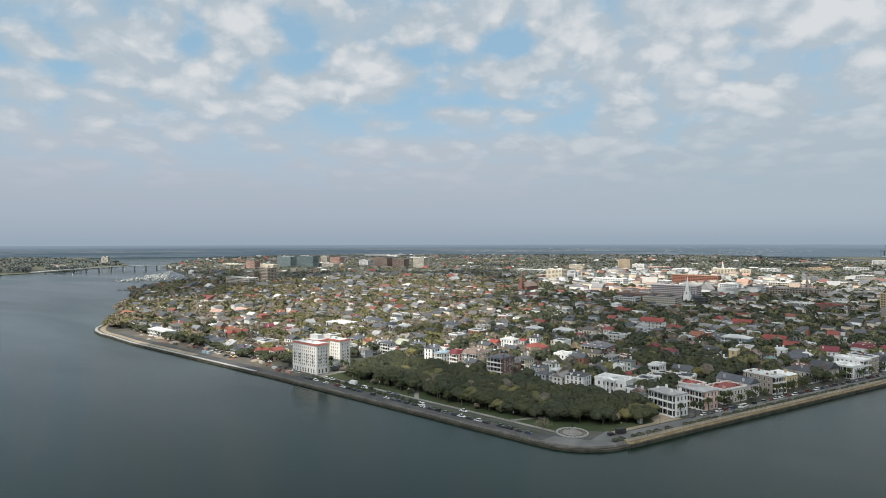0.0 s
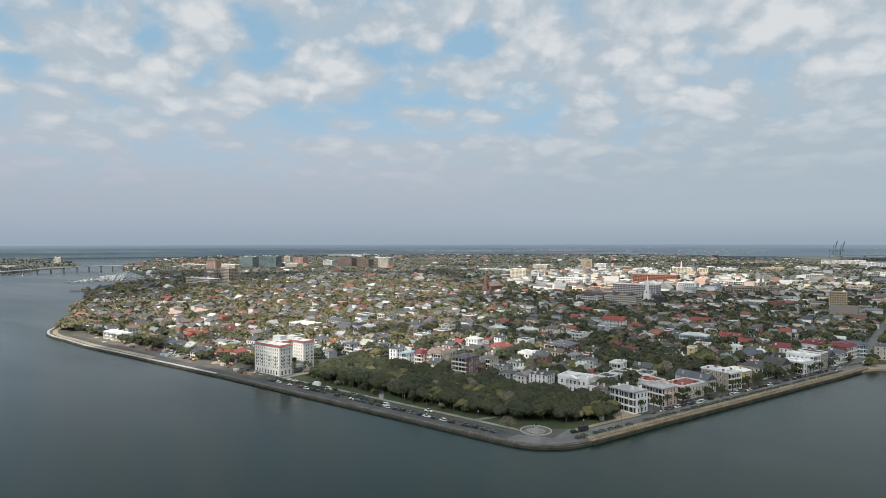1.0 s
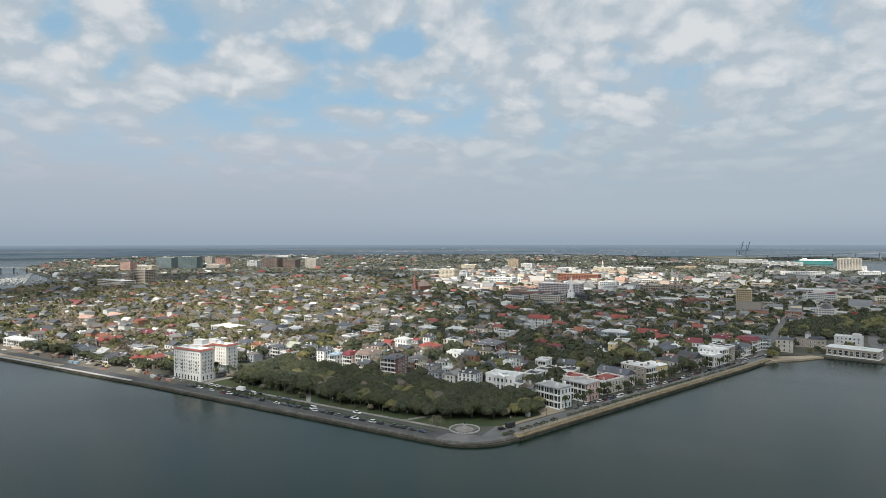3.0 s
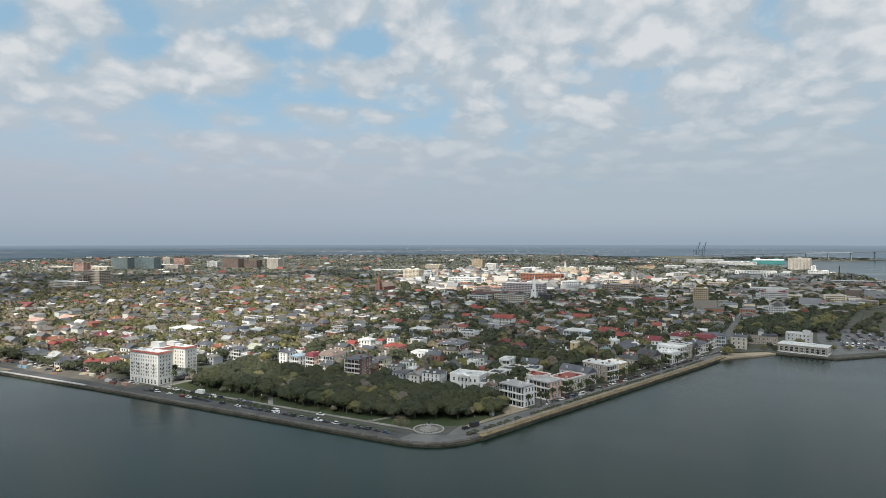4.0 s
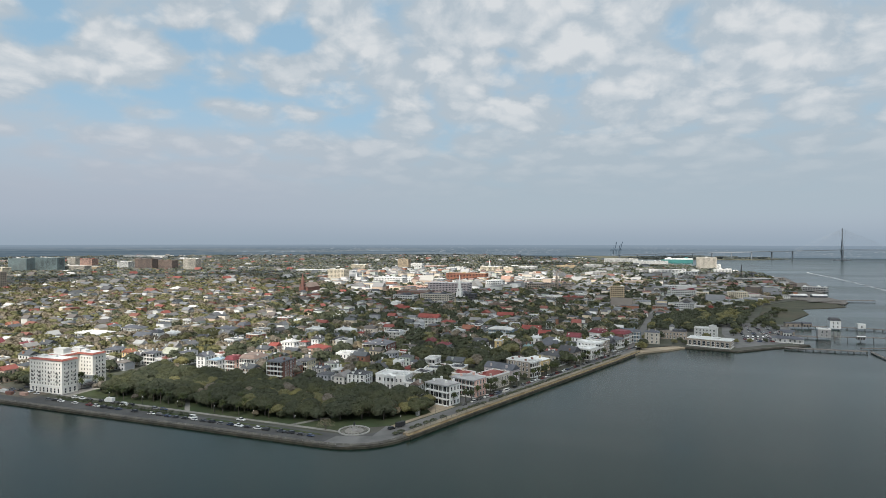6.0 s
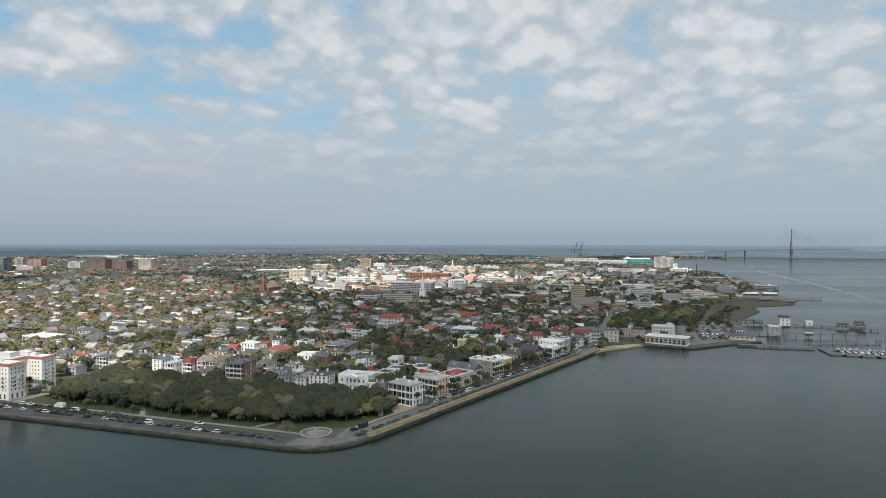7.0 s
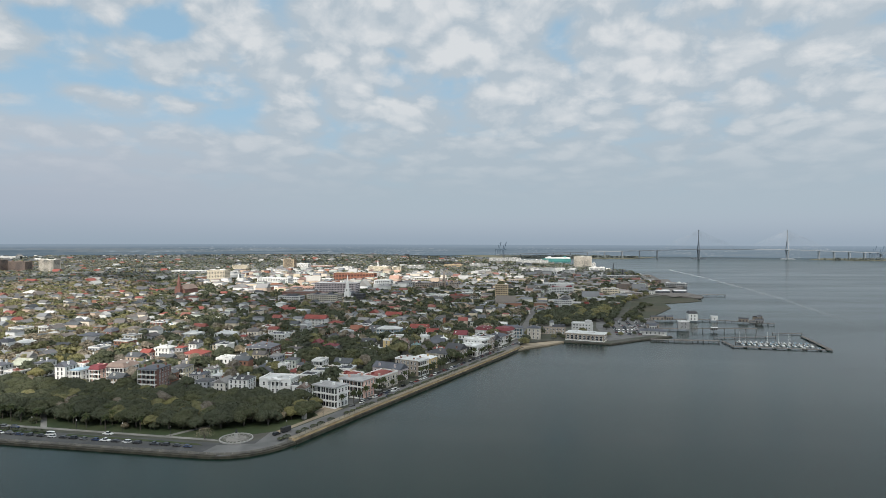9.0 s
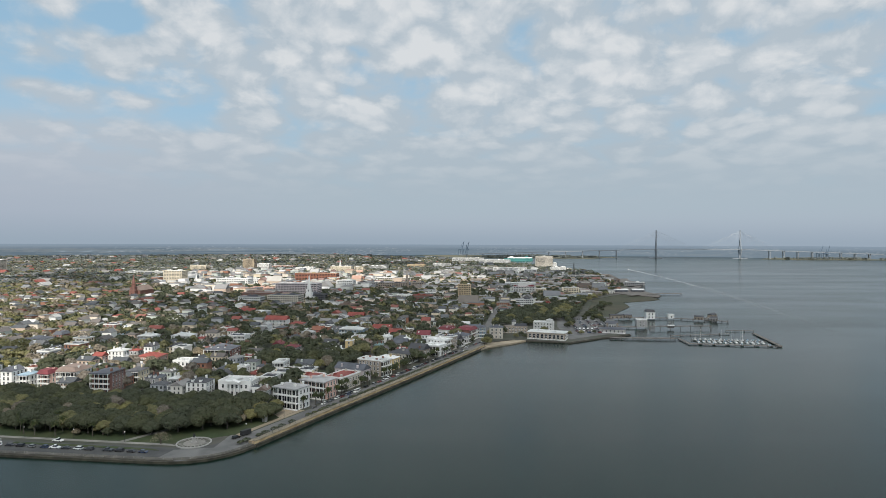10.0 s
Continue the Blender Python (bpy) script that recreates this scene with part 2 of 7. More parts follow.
def glass_material():
    m = bpy.data.materials.new("window_glass")
    m.use_nodes = True
    n = Net(m.node_tree)
    p = n.node("ShaderNodeBsdfPrincipled")
    pick = n.node("ShaderNodeObjectInfo").outputs["Random"]
    n.wire(n.ramp(pick, [(0.0, (0.02, 0.025, 0.03)), (0.8, (0.05, 0.055, 0.06)), (1.0, (0.16, 0.16, 0.15))]), p.inputs["Base Color"])
    p.inputs["Roughness"].default_value = 0.08
    n.tree.links.new(p.outputs[0], n.node("ShaderNodeOutputMaterial").inputs[0])
    return m


M_WATER = water_material()
M_GLASS = glass_material()
M_OAK = leafage("oak_leaves", [(0.058, 0.070, 0.040), (0.074, 0.086, 0.050), (0.092, 0.101, 0.062), (0.114, 0.116, 0.078)])
M_SPRING = leafage("spring_leaves", [(0.140, 0.140, 0.060), (0.172, 0.168, 0.076), (0.205, 0.194, 0.095), (0.235, 0.212, 0.122)])
M_BARE = leafage("bare_twigs", [(0.15, 0.130, 0.10), (0.21, 0.182, 0.145), (0.28, 0.250, 0.21)])
M_PALM = leafage("palm_fronds", [(0.035, 0.050, 0.020), (0.06, 0.075, 0.030), (0.09, 0.095, 0.045)])
# distance haze is put into this leaf colour: lightened and blued
M_HAZEDWOODS = leafage("far_woods", [(0.115, 0.134, 0.132), (0.14, 0.158, 0.150), (0.165, 0.182, 0.168)])
M_BARK = material("bark", [(0.10, 0.085, 0.07)], 0.9, 2.0, 12, 0.35)
M_GRASS = material("lawn", [(0.038, 0.055, 0.020), (0.055, 0.066, 0.027)], 0.9, 0.12, 3, 0.3)
M_EARTH = material("town_ground", [(0.09, 0.085, 0.07), (0.055, 0.06, 0.04)], 0.9, 0.05, 1.5, 0.35)
M_MARSH = material("marsh_grass", [(0.115, 0.108, 0.072), (0.085, 0.09, 0.06)], 0.95, 0.02, 0.6, 0.3)
M_REEDS = material("brown_reeds", [(0.075, 0.066, 0.042), (0.055, 0.058, 0.034)], 0.95, 0.03, 0.6, 0.35)
M_ASPHALT = material("asphalt", [(0.115, 0.113, 0.108), (0.155, 0.151, 0.143)], 0.85, 0.15, 4, 0.2)
# darker copy of the asphalt, with the west road's shade put into it
M_SHADEROAD = material("dark_asphalt", [(0.058, 0.058, 0.057), (0.082, 0.081, 0.078)], 0.85, 0.15, 4, 0.2)
M_WALK = material("pavement_concrete", [(0.20, 0.19, 0.17), (0.26, 0.245, 0.22)], 0.85, 0.2, 4, 0.2)
M_FLAG = material("worn_flagstones", [(0.25, 0.205, 0.14), (0.19, 0.163, 0.118)], 0.9, 0.25, 4, 0.25)
M_STONE = material("seawall_stone", [(0.38, 0.27, 0.15), (0.48, 0.365, 0.22)], 0.9, 0.4, 3, 0.35, 0.04)
M_GREYSTONE = material("low_seawall", [(0.075, 0.069, 0.058), (0.115, 0.105, 0.086)], 0.9, 0.4, 3, 0.35, 0.04)
M_TIDE = material("tide_stained_stone", [(0.035, 0.032, 0.024), (0.065, 0.058, 0.042)], 0.9, 0.5, 3, 0.4, 0.05)
M_SITE = material("site_earth", [(0.15, 0.125, 0.095), (0.10, 0.092, 0.078)], 0.95, 0.08, 2, 0.3)
M_SAND = material("sand", [(0.34, 0.275, 0.195), (0.26, 0.215, 0.155)], 0.95, 0.1, 2, 0.2)
M_WHITE = material("white_paint", [(0.74, 0.73, 0.70)], 0.6, 0.25, 3, 0.08)
M_STUCCO = material("hotel_stucco", [(0.72, 0.695, 0.64), (0.66, 0.64, 0.59)], 0.8, 0.12, 2, 0.10)
M_REDTILE = material("red_tiles", [(0.20, 0.060, 0.045), (0.25, 0.085, 0.062)], 0.8, 0.3, 5, 0.25)
M_ROOFWHITE = material("white_roof", [(0.62, 0.62, 0.60), (0.52, 0.52, 0.50)], 0.7, 0.1, 2, 0.15)
M_SLATE = material("slate", [(0.10, 0.105, 0.115), (0.14, 0.14, 0.145)], 0.65, 0.4, 4, 0.25)
M_BRICK = material("brick", [(0.185, 0.095, 0.072), (0.23, 0.125, 0.095)], 0.9, 0.4, 5, 0.25)
M_DARK = material("dark_iron", [(0.03, 0.03, 0.032)], 0.6, 1, 8, 0.2)
# near-black colour that stands in for the shadow inside the porches
M_PORCHSHADE = material("dark_shutters", [(0.030, 0.036, 0.032)], 0.6, 0.5, 6, 0.2)
M_CONCRETE = material("concrete", [(0.40, 0.385, 0.36), (0.33, 0.32, 0.30)], 0.85, 0.1, 2, 0.2)
M_WOOD = material("weathered_timber", [(0.13, 0.115, 0.10), (0.19, 0.17, 0.15)], 0.9, 0.6, 5, 0.3)
WALLS = [(0.72, 0.71, 0.68), (0.60, 0.58, 0.53), (0.55, 0.43, 0.34), (0.66, 0.56, 0.42), (0.70, 0.70, 0.70), (0.45, 0.42, 0.38), (0.30, 0.15, 0.10),
         (0.58, 0.58, 0.55), (0.36, 0.37, 0.38), (0.70, 0.62, 0.52), (0.52, 0.55, 0.50), (0.68, 0.66, 0.62)]
ROOFS = [(0.085, 0.085, 0.09), (0.14, 0.135, 0.13), (0.22, 0.07, 0.055), (0.07, 0.075, 0.08), (0.34, 0.34, 0.33), (0.11, 0.10, 0.095), (0.10, 0.105, 0.11),
         (0.18, 0.185, 0.19), (0.08, 0.085, 0.09), (0.52, 0.51, 0.49), (0.20, 0.085, 0.065), (0.15, 0.135, 0.12), (0.10, 0.10, 0.105), (0.22, 0.21, 0.20), (0.13, 0.115, 0.105), (0.065, 0.07, 0.075)]
M_ANYWALL = material("painted_walls", WALLS, 0.75, 0.3, 4, 0.14, vary="object")
M_ANYROOF = material("house_roofs", ROOFS, 0.7, 0.4, 4, 0.25, vary="object")
M_FARWALL = material("town_walls", WALLS, 0.8, 0.1, 2, 0.12, vary="island")
# the lightest roofs have a slight warm sun tint put into their colour
PALE = [(0.43, 0.405, 0.37), (0.24, 0.235, 0.23), (0.57, 0.54, 0.49), (0.40, 0.25, 0.19), (0.17, 0.175, 0.185), (0.24, 0.235, 0.23), (0.23, 0.15, 0.13), (0.26, 0.255, 0.245), (0.16, 0.16, 0.17), (0.40, 0.39, 0.375), (0.14, 0.145, 0.15), (0.19, 0.185, 0.18)]
M_PALEROOF = material("downtown_roofs", PALE, 0.75, 0.1, 2, 0.15, vary="island")
M_SHEDROOF = material("quayside_roofs", [(0.16, 0.165, 0.17), (0.22, 0.22, 0.215), (0.12, 0.115, 0.11), (0.27, 0.265, 0.26), (0.17, 0.15, 0.13), (0.20, 0.10, 0.085), (0.19, 0.195, 0.20), (0.36, 0.355, 0.34), (0.13, 0.13, 0.135)], 0.75, 0.1, 2, 0.18, vary="island")
M_FARROOF = material("town_roofs", ROOFS, 0.75, 0.1, 2, 0.18, vary="island")
# ---------------------------------------------------------------- mesh helpers
def obj(name, verts, faces, mats, slots=None, smooth=False):
    """A mesh object from lists that a function worked out."""
    me = bpy.data.meshes.new(name)
    me.from_pydata(verts, [], faces)
    for m in mats if isinstance(mats, (list, tuple)) else [mats]:
        me.materials.append(m)
    if slots is not None:
        me.polygons.foreach_set("material_index", slots)
    if smooth:
        me.polygons.foreach_set("use_smooth", [True] * len(me.polygons))
    me.update()
    return new(name, me)


class Kit:
    """Gathers boxes, roofs, drums and strips into one mesh."""

    def __init__(self):
        self.v, self.f, self.s, self.slot = [], [], [], 0

    def add(self, verts, faces):
        k = len(self.v)
        self.v += [tuple(p) for p in verts]
        self.f += [tuple(i + k for i in f) for f in faces]
        self.s += [self.slot] * len(faces)
        return self

    def box(self, x0, x1, y0, y1, z0, z1, inset=0.0):
        i = inset
        v = [(x0, y0, z0), (x1, y0, z0), (x1, y1, z0), (x0, y1, z0), (x0 + i, y0 + i, z1), (x1 - i, y0 + i, z1), (x1 - i, y1 - i, z1), (x0 + i, y1 - i, z1)]
        return self.add(v, [(3, 2, 1, 0), (4, 5, 6, 7), (0, 1, 5, 4), (1, 2, 6, 5), (2, 3, 7, 6), (3, 0, 4, 7)])

    def gable(self, x0, x1, y0, y1, z0, z1, along="y", over=0.0):
        x0, x1, y0, y1 = x0 - over, x1 + over, y0 - over, y1 + over
        if along == "y":
            m = (x0 + x1) / 2
            v = [(x0, y0, z0), (x1, y0, z0), (m, y0, z1), (x0, y1, z0), (x1, y1, z0), (m, y1, z1)]
        else:
            m = (y0 + y1) / 2
            v = [(x1, y0, z0), (x1, y1, z0), (x1, m, z1), (x0, y0, z0), (x0, y1, z0), (x0, m, z1)]
        return self.add(v, [(0, 1, 2), (5, 4, 3), (0, 3, 4, 1), (1, 4, 5, 2), (2, 5, 3, 0)])

    def hip(self, x0, x1, y0, y1, z0, z1, over=0.0, top=0.0):
        x0, x1, y0, y1 = x0 - over, x1 + over, y0 - over, y1 + over
        w, d = x1 - x0, y1 - y0
        r = min(w, d) / 2 * (1 - top)
        v = [(x0, y0, z0), (x1, y0, z0), (x1, y1, z0), (x0, y1, z0), (x0 + r, y0 + r, z1), (x1 - r, y0 + r, z1), (x1 - r, y1 - r, z1), (x0 + r, y1 - r, z1)]
        if top == 0:
            if w >= d:
                v[4:] = [(x0 + r, y0 + r, z1), (x1 - r, y0 + r, z1)]
                return self.add(v, [(3, 2, 1, 0), (0, 1, 5, 4), (1, 2, 5), (2, 3, 4, 5), (3, 0, 4)])
            v[4:] = [(x0 + r, y0 + r, z1), (x0 + r, y1 - r, z1)]
            return self.add(v, [(3, 2, 1, 0), (0, 1, 4), (1, 2, 5, 4), (2, 3, 5), (3, 0, 4, 5)])
        return self.add(v, [(3, 2, 1, 0), (4, 5, 6, 7), (0, 1, 5, 4), (1, 2, 6, 5), (2, 3, 7, 6), (3, 0, 4, 7)])

    def drum(self, x, y, z0, z1, r0, r1=None, n=8, tilt=(0, 0)):
        r1 = r0 if r1 is None else r1
        ring = [(math.cos(2 * math.pi * k / n), math.sin(2 * math.pi * k / n)) for k in range(n)]
        v = [(x + r0 * c, y + r0 * s, z0) for c, s in ring] + [(x + tilt[0] + r1 * c, y + tilt[1] + r1 * s, z1) for c, s in ring]
        f = [(k, (k + 1) % n, n + (k + 1) % n, n + k) for k in range(n)] + [tuple(range(n, 2 * n)), tuple(reversed(range(n)))]
        return self.add(v, f)

    def beam(self, a, b, r, n=4):
        """A bar from a to b."""
        a, b = Vector(a), Vector(b)
        q = (b - a).to_track_quat("Z", "Y")
        ring = [q @ Vector((r * math.cos(2 * math.pi * (k + 0.5) / n), r * math.sin(2 * math.pi * (k + 0.5) / n), 0)) for k in range(n)]
        v = [a + p for p in ring] + [b + p for p in ring]
        f = [(k, (k + 1) % n, n + (k + 1) % n, n + k) for k in range(n)] + [tuple(range(n, 2 * n)), tuple(reversed(range(n)))]
        return self.add(v, f)

    def build(self, name, mats, parent=None, label="", m=None):
        ob = obj(name, self.v, self.f, mats, self.s)
        if parent:
            ob.parent = parent
        if m is not None:
            ob.matrix_basis = m
        if label:
            ob["label"] = label
        return ob


def same_part(ob, m, parent=None):
    """Another part on the same mesh, at a place of its own."""
    c = bpy.data.objects.new(ob.name.split(".")[0], ob.data)
    scene.collection.objects.link(c)
    c.parent = parent or ob.parent
    c.matrix_basis = m
    for key in ob.keys():
        c[key] = ob[key]
    return c


def thing(name, label, category, m=None, group="", kind=""):
    e = new(name)
    if m is not None:
        e.matrix_basis = m
    return tagged(e, label, category, group, kind)


def slab(name, outline, z0, z1, mat, label="", category="", kind="structure"):
    """A sheet of land or paving with upright sides, from its outline."""
    n = len(outline)
    v = [(x, y, z0) for x, y in outline] + [(x, y, z1) for x, y in outline]
    f = [tuple(range(n, 2 * n))] + [(k, (k + 1) % n, n + (k + 1) % n, n + k) for k in range(n)]
    ob = obj(name, v, f, mat)
    bm = bmesh.new()
    bm.from_mesh(ob.data)
    bmesh.ops.recalc_face_normals(bm, faces=bm.faces)
    bmesh.ops.triangulate(bm, faces=[g for g in bm.faces if len(g.verts) > 4])
    bm.to_mesh(ob.data)
    bm.free()
    return tagged(ob, label, category, "", kind)


def inside(x, y, ring):
    hit, j = False, len(ring) - 1
    for i in range(len(ring)):
        (xi, yi), (xj, yj) = ring[i], ring[j]
        if (yi > y) != (yj > y) and x < (xj - xi) * (y - yi) / (yj - yi) + xi:
            hit = not hit
        j = i
    return hit


def strip(path, left, right):
    """The outline of a band along a path, from left metres to right metres beside it."""
    out_l, out_r = [], []
    for k, p in enumerate(path):
        a, b = Vector(path[max(k - 1, 0)]), Vector(path[min(k + 1, len(path) - 1)])
        d = (b - a).normalized()
        n = Vector((-d.y, d.x))
        turn = 1.0
        if 0 < k < len(path) - 1:
            e = (Vector(path[k]) - a).normalized()
            turn = 1 / max(0.5, e.dot(d))
        out_l.append((p[0] + n.x * left * turn, p[1] + n.y * left * turn))
        out_r.append((p[0] + n.x * right * turn, p[1] + n.y * right * turn))
    return out_l + out_r[::-1]
# ---------------------------------------------------------------- water, land, distance
LAND = 1.5
EAST = (0.8660, 0.50)       # along the east sea wall, away from the point
EAST_OUT = (0.50, -0.8660)  # towards the harbour
WEST = (-0.7460, 0.6660)    # along the west sea wall, away from the point
WEST_OUT = (-0.6660, -0.7460)


def arc(a, corner, b, n=7):
    """A rounded corner from a to b."""
    a, c, b = Vector(a), Vector(corner), Vector(b)
    return [tuple((a * (1 - t) ** 2 + c * 2 * t * (1 - t) + b * t ** 2)) for t in (k / (n - 1) for k in range(n))]


POINT = arc((51, 328.3), (73, 308.5), (99, 323.8))       # the rounded point of the sea wall
WEST_SHORE = [(-606, 1171), (-536, 994), (-470, 850)] + arc((-444, 790), (-437, 742), (-381, 699), 5) + [(-337, 656), (-243, 579), (-157, 508)]
SEA_WALL = WEST_SHORE[2:] + POINT                    # the low wall along the west side
HIGH_WALL = [POINT[-1], (155, 357), (231, 401), (351, 471), (390, 495)]
TOWN = ([(-1300, 4890), (-1500, 3700), (-1250, 2700), (-900, 2100), (-690, 1700), (-720, 1400)] + WEST_SHORE + POINT
        + [(155, 357), (231, 401), (351, 471), (390, 495), (404, 510), (446, 509), (486, 466), (538, 470), (584, 468), (600, 500), (640, 560), (700, 640), (800, 720), (880, 790),
           (1000, 830), (1100, 860), (1176, 939), (1407, 1164), (1599, 1393), (1731, 1736), (1860, 2000), (2000, 2500), (2150, 3200), (1900, 4500)])

ring_n = 96
v = [(0, 0, 0)] + [(9000 * math.cos(2 * math.pi * k / ring_n), 9000 * math.sin(2 * math.pi * k / ring_n), 0) for k in range(ring_n)]
tagged(obj("water", v, [(0, 1 + k, 1 + (k + 1) % ring_n) for k in range(ring_n)], M_WATER), "calm grey-green harbour water with faint wind streaks", "water", "", "structure")

slab("ground", TOWN, -2, LAND, M_EARTH, "flat ground of the town with earth, lanes and yards", "ground")
slab("far_shore", [(-5200, 1500), (-1490, 1990), (-1420, 2280), (-1500, 2900), (-1750, 3300), (-2300, 3700), (-2500, 4700), (-5200, 4700)], -2, 1.6, M_MARSH,
     "low wooded far shore across the river", "ground")
slab("island_shore", [(2400, 3300), (3100, 2780), (3500, 2900), (3300, 3700), (2600, 4200)], -2, 1.2, M_MARSH, "low marshy island in the harbour", "ground")
slab("island_shore", [(3980, 2130), (4200, 1830), (4600, 1500), (4800, 1700), (4500, 2300)], -2, 1.6, M_MARSH, "low far shore beyond the great bridge", "ground")


# Glowing ring: far land and its haze are painted into the emission.
def backdrop_material():
    m = bpy.data.materials.new("hazy_distance")
    m.use_nodes = True
    n = Net(m.node_tree)
    pos = n.node("ShaderNodeNewGeometry").outputs["Position"]
    x, y, z = n.split(pos)
    long = n.noise(n.vmath("MULTIPLY", pos, (0.0009, 0.0009, 0.06)), 1.0, 3.0, 0.55)
    wood = n.noise(n.vmath("MULTIPLY", pos, (0.012, 0.012, 0.11)), 1.0, 5.0, 0.62)
    roofs = n.noise(n.vmath("MULTIPLY", pos, (0.035, 0.035, 0.33)), 1.0, 2.0, 0.6)
    town = n.noise(n.vmath("MULTIPLY", pos, (0.0016, 0.0016, 0.02)), 1.0, 2.0)
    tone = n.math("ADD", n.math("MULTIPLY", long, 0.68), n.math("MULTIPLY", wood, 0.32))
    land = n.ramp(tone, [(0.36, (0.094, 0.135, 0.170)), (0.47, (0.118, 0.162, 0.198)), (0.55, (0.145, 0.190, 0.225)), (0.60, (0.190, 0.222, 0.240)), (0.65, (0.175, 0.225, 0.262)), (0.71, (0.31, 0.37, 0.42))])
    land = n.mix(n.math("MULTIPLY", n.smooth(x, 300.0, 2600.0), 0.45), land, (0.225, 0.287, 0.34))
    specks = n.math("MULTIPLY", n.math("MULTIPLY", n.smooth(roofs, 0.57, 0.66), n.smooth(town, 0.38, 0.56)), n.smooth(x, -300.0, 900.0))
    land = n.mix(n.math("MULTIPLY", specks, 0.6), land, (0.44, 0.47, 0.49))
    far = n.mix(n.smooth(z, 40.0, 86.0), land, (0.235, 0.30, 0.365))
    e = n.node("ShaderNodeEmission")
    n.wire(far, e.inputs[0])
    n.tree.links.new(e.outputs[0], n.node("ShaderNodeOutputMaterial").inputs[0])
    return m


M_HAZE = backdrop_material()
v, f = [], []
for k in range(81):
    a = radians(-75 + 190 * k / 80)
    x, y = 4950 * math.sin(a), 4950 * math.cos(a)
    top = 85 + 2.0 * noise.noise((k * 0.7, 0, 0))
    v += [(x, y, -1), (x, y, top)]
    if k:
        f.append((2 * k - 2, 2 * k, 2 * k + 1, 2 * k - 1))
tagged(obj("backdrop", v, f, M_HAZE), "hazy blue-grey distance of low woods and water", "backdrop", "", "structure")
# ---------------------------------------------------------------- sea walls, roads and the park
CORNER = Vector((74, 311))


def west(s, o, z=LAND):
    """s metres along the west wall from the point, o metres inland."""
    return Vector((CORNER.x + WEST[0] * s - WEST_OUT[0] * o, CORNER.y + WEST[1] * s - WEST_OUT[1] * o, z))


def east(s, o, z=LAND):
    return Vector((CORNER.x + EAST[0] * s - EAST_OUT[0] * o, CORNER.y + EAST[1] * s - EAST_OUT[1] * o, z))


def band(name, path, near, far, z0, z1, mat, label, category, kind="structure"):
    return slab(name, strip(path, near, far), z0, z1, mat, label, category, kind)


def densify(path, step):
    out = []
    for a, b in zip(path, path[1:]):
        a, b = Vector(a), Vector(b)
        k = max(1, round((b - a).length / step))
        out += [tuple(a + (b - a) * (i / k)) for i in range(k)]
    return out + [tuple(path[-1])]


# the walls stand in the water in front of the land; a path's left side is inland
band("seawall", SEA_WALL, 0.8, -0.6, -2, LAND + 0.16, M_GREYSTONE, "low grey stone sea wall along the west promenade", "sea wall")
band("seawall_foot", SEA_WALL, -0.58, -2.0, -2, 1.2, M_TIDE, "dark tide-stained foot of the low sea wall", "sea wall")
band("seawall", HIGH_WALL, 1.0, -0.8, -2, LAND + 1.6, M_STONE, "high tan stone sea wall of the east promenade", "sea wall")
band("seawall_foot", HIGH_WALL, -0.78, -2.4, -2, 1.65, M_TIDE, "dark tide-stained foot of the high sea wall", "sea wall")
band("seawall_coping", HIGH_WALL, 0.9, -0.95, LAND + 1.6, LAND + 1.78, M_FLAG, "tan stone coping on the high sea wall", "coping")
band("promenade", HIGH_WALL, 3.5, 1.02, 0, LAND + 1.45, M_FLAG, "raised tan flagstone promenade behind the high sea wall", "promenade")
band("promenade", SEA_WALL, 2.8, 0.82, 0, LAND + 0.12, M_GREYSTONE, "worn dark grey promenade behind the low sea wall", "promenade")
MURRAY = SEA_WALL[4:]
band("road", MURRAY, 17.6, 2.9, LAND - 1, LAND + 0.03, M_SHADEROAD, "worn grey asphalt road along the west wall", "road")
band("road", HIGH_WALL, 15.5, 3.6, LAND - 1, LAND + 0.036, M_ASPHALT, "worn grey asphalt road along the east wall", "road")
slab("road", [(53, 330), (60, 320), (74, 317), (90, 322), (104, 331), (96, 350), (80, 330), (62, 338)], LAND - 1, LAND + 0.042, M_ASPHALT, "asphalt bend of the road round the point", "road")
slab("median", [tuple(west(s, o)[:2]) for s, o in ((34, 10), (118, 9.8), (118, 12.2), (60, 12.4), (38, 11.8))], LAND - 1, LAND + 0.2, M_GRASS, "narrow grass strip between the lanes at the point", "verge")
slab("median", [tuple(west(s, o)[:2]) for s, o in ((130, 9.6), (250, 9.6), (250, 12.4), (130, 12.4))], LAND - 1, LAND + 0.2, M_GRASS, "narrow grass strip with round shrubs between the lanes", "verge")
slab("lawn", [tuple(west(s, o)[:2]) for s, o in ((34, 20.4), (246, 20.4), (246, 103))] + [tuple(east(s, o)[:2]) for s, o in ((94, 19), (36, 19))], LAND - 1, LAND + 0.12, M_GRASS,
     "shaded green lawn of the waterside park", "lawn")
slab("pavement", [tuple(west(s, o)[:2]) for s, o in ((28, 17.7), (250, 17.7), (250, 20.3), (34, 20.3))], LAND - 1, LAND + 0.16, M_WALK, "pale pavement along the south edge of the park", "pavement")
slab("pavement", [tuple(east(s, o)[:2]) for s, o in ((32, 15.6), (92, 15.6), (92, 18.9), (36, 18.9))], LAND - 1, LAND + 0.16, M_SAND, "sandy path along the east edge of the park", "pavement")
slab("sand_patch", [tuple(east(s, o)[:2]) for s, o in ((72, 19.1), (93, 19.1), (92, 30), (76, 26))], LAND - 1, LAND + 0.18, M_SAND, "worn sandy corner of the park", "ground")
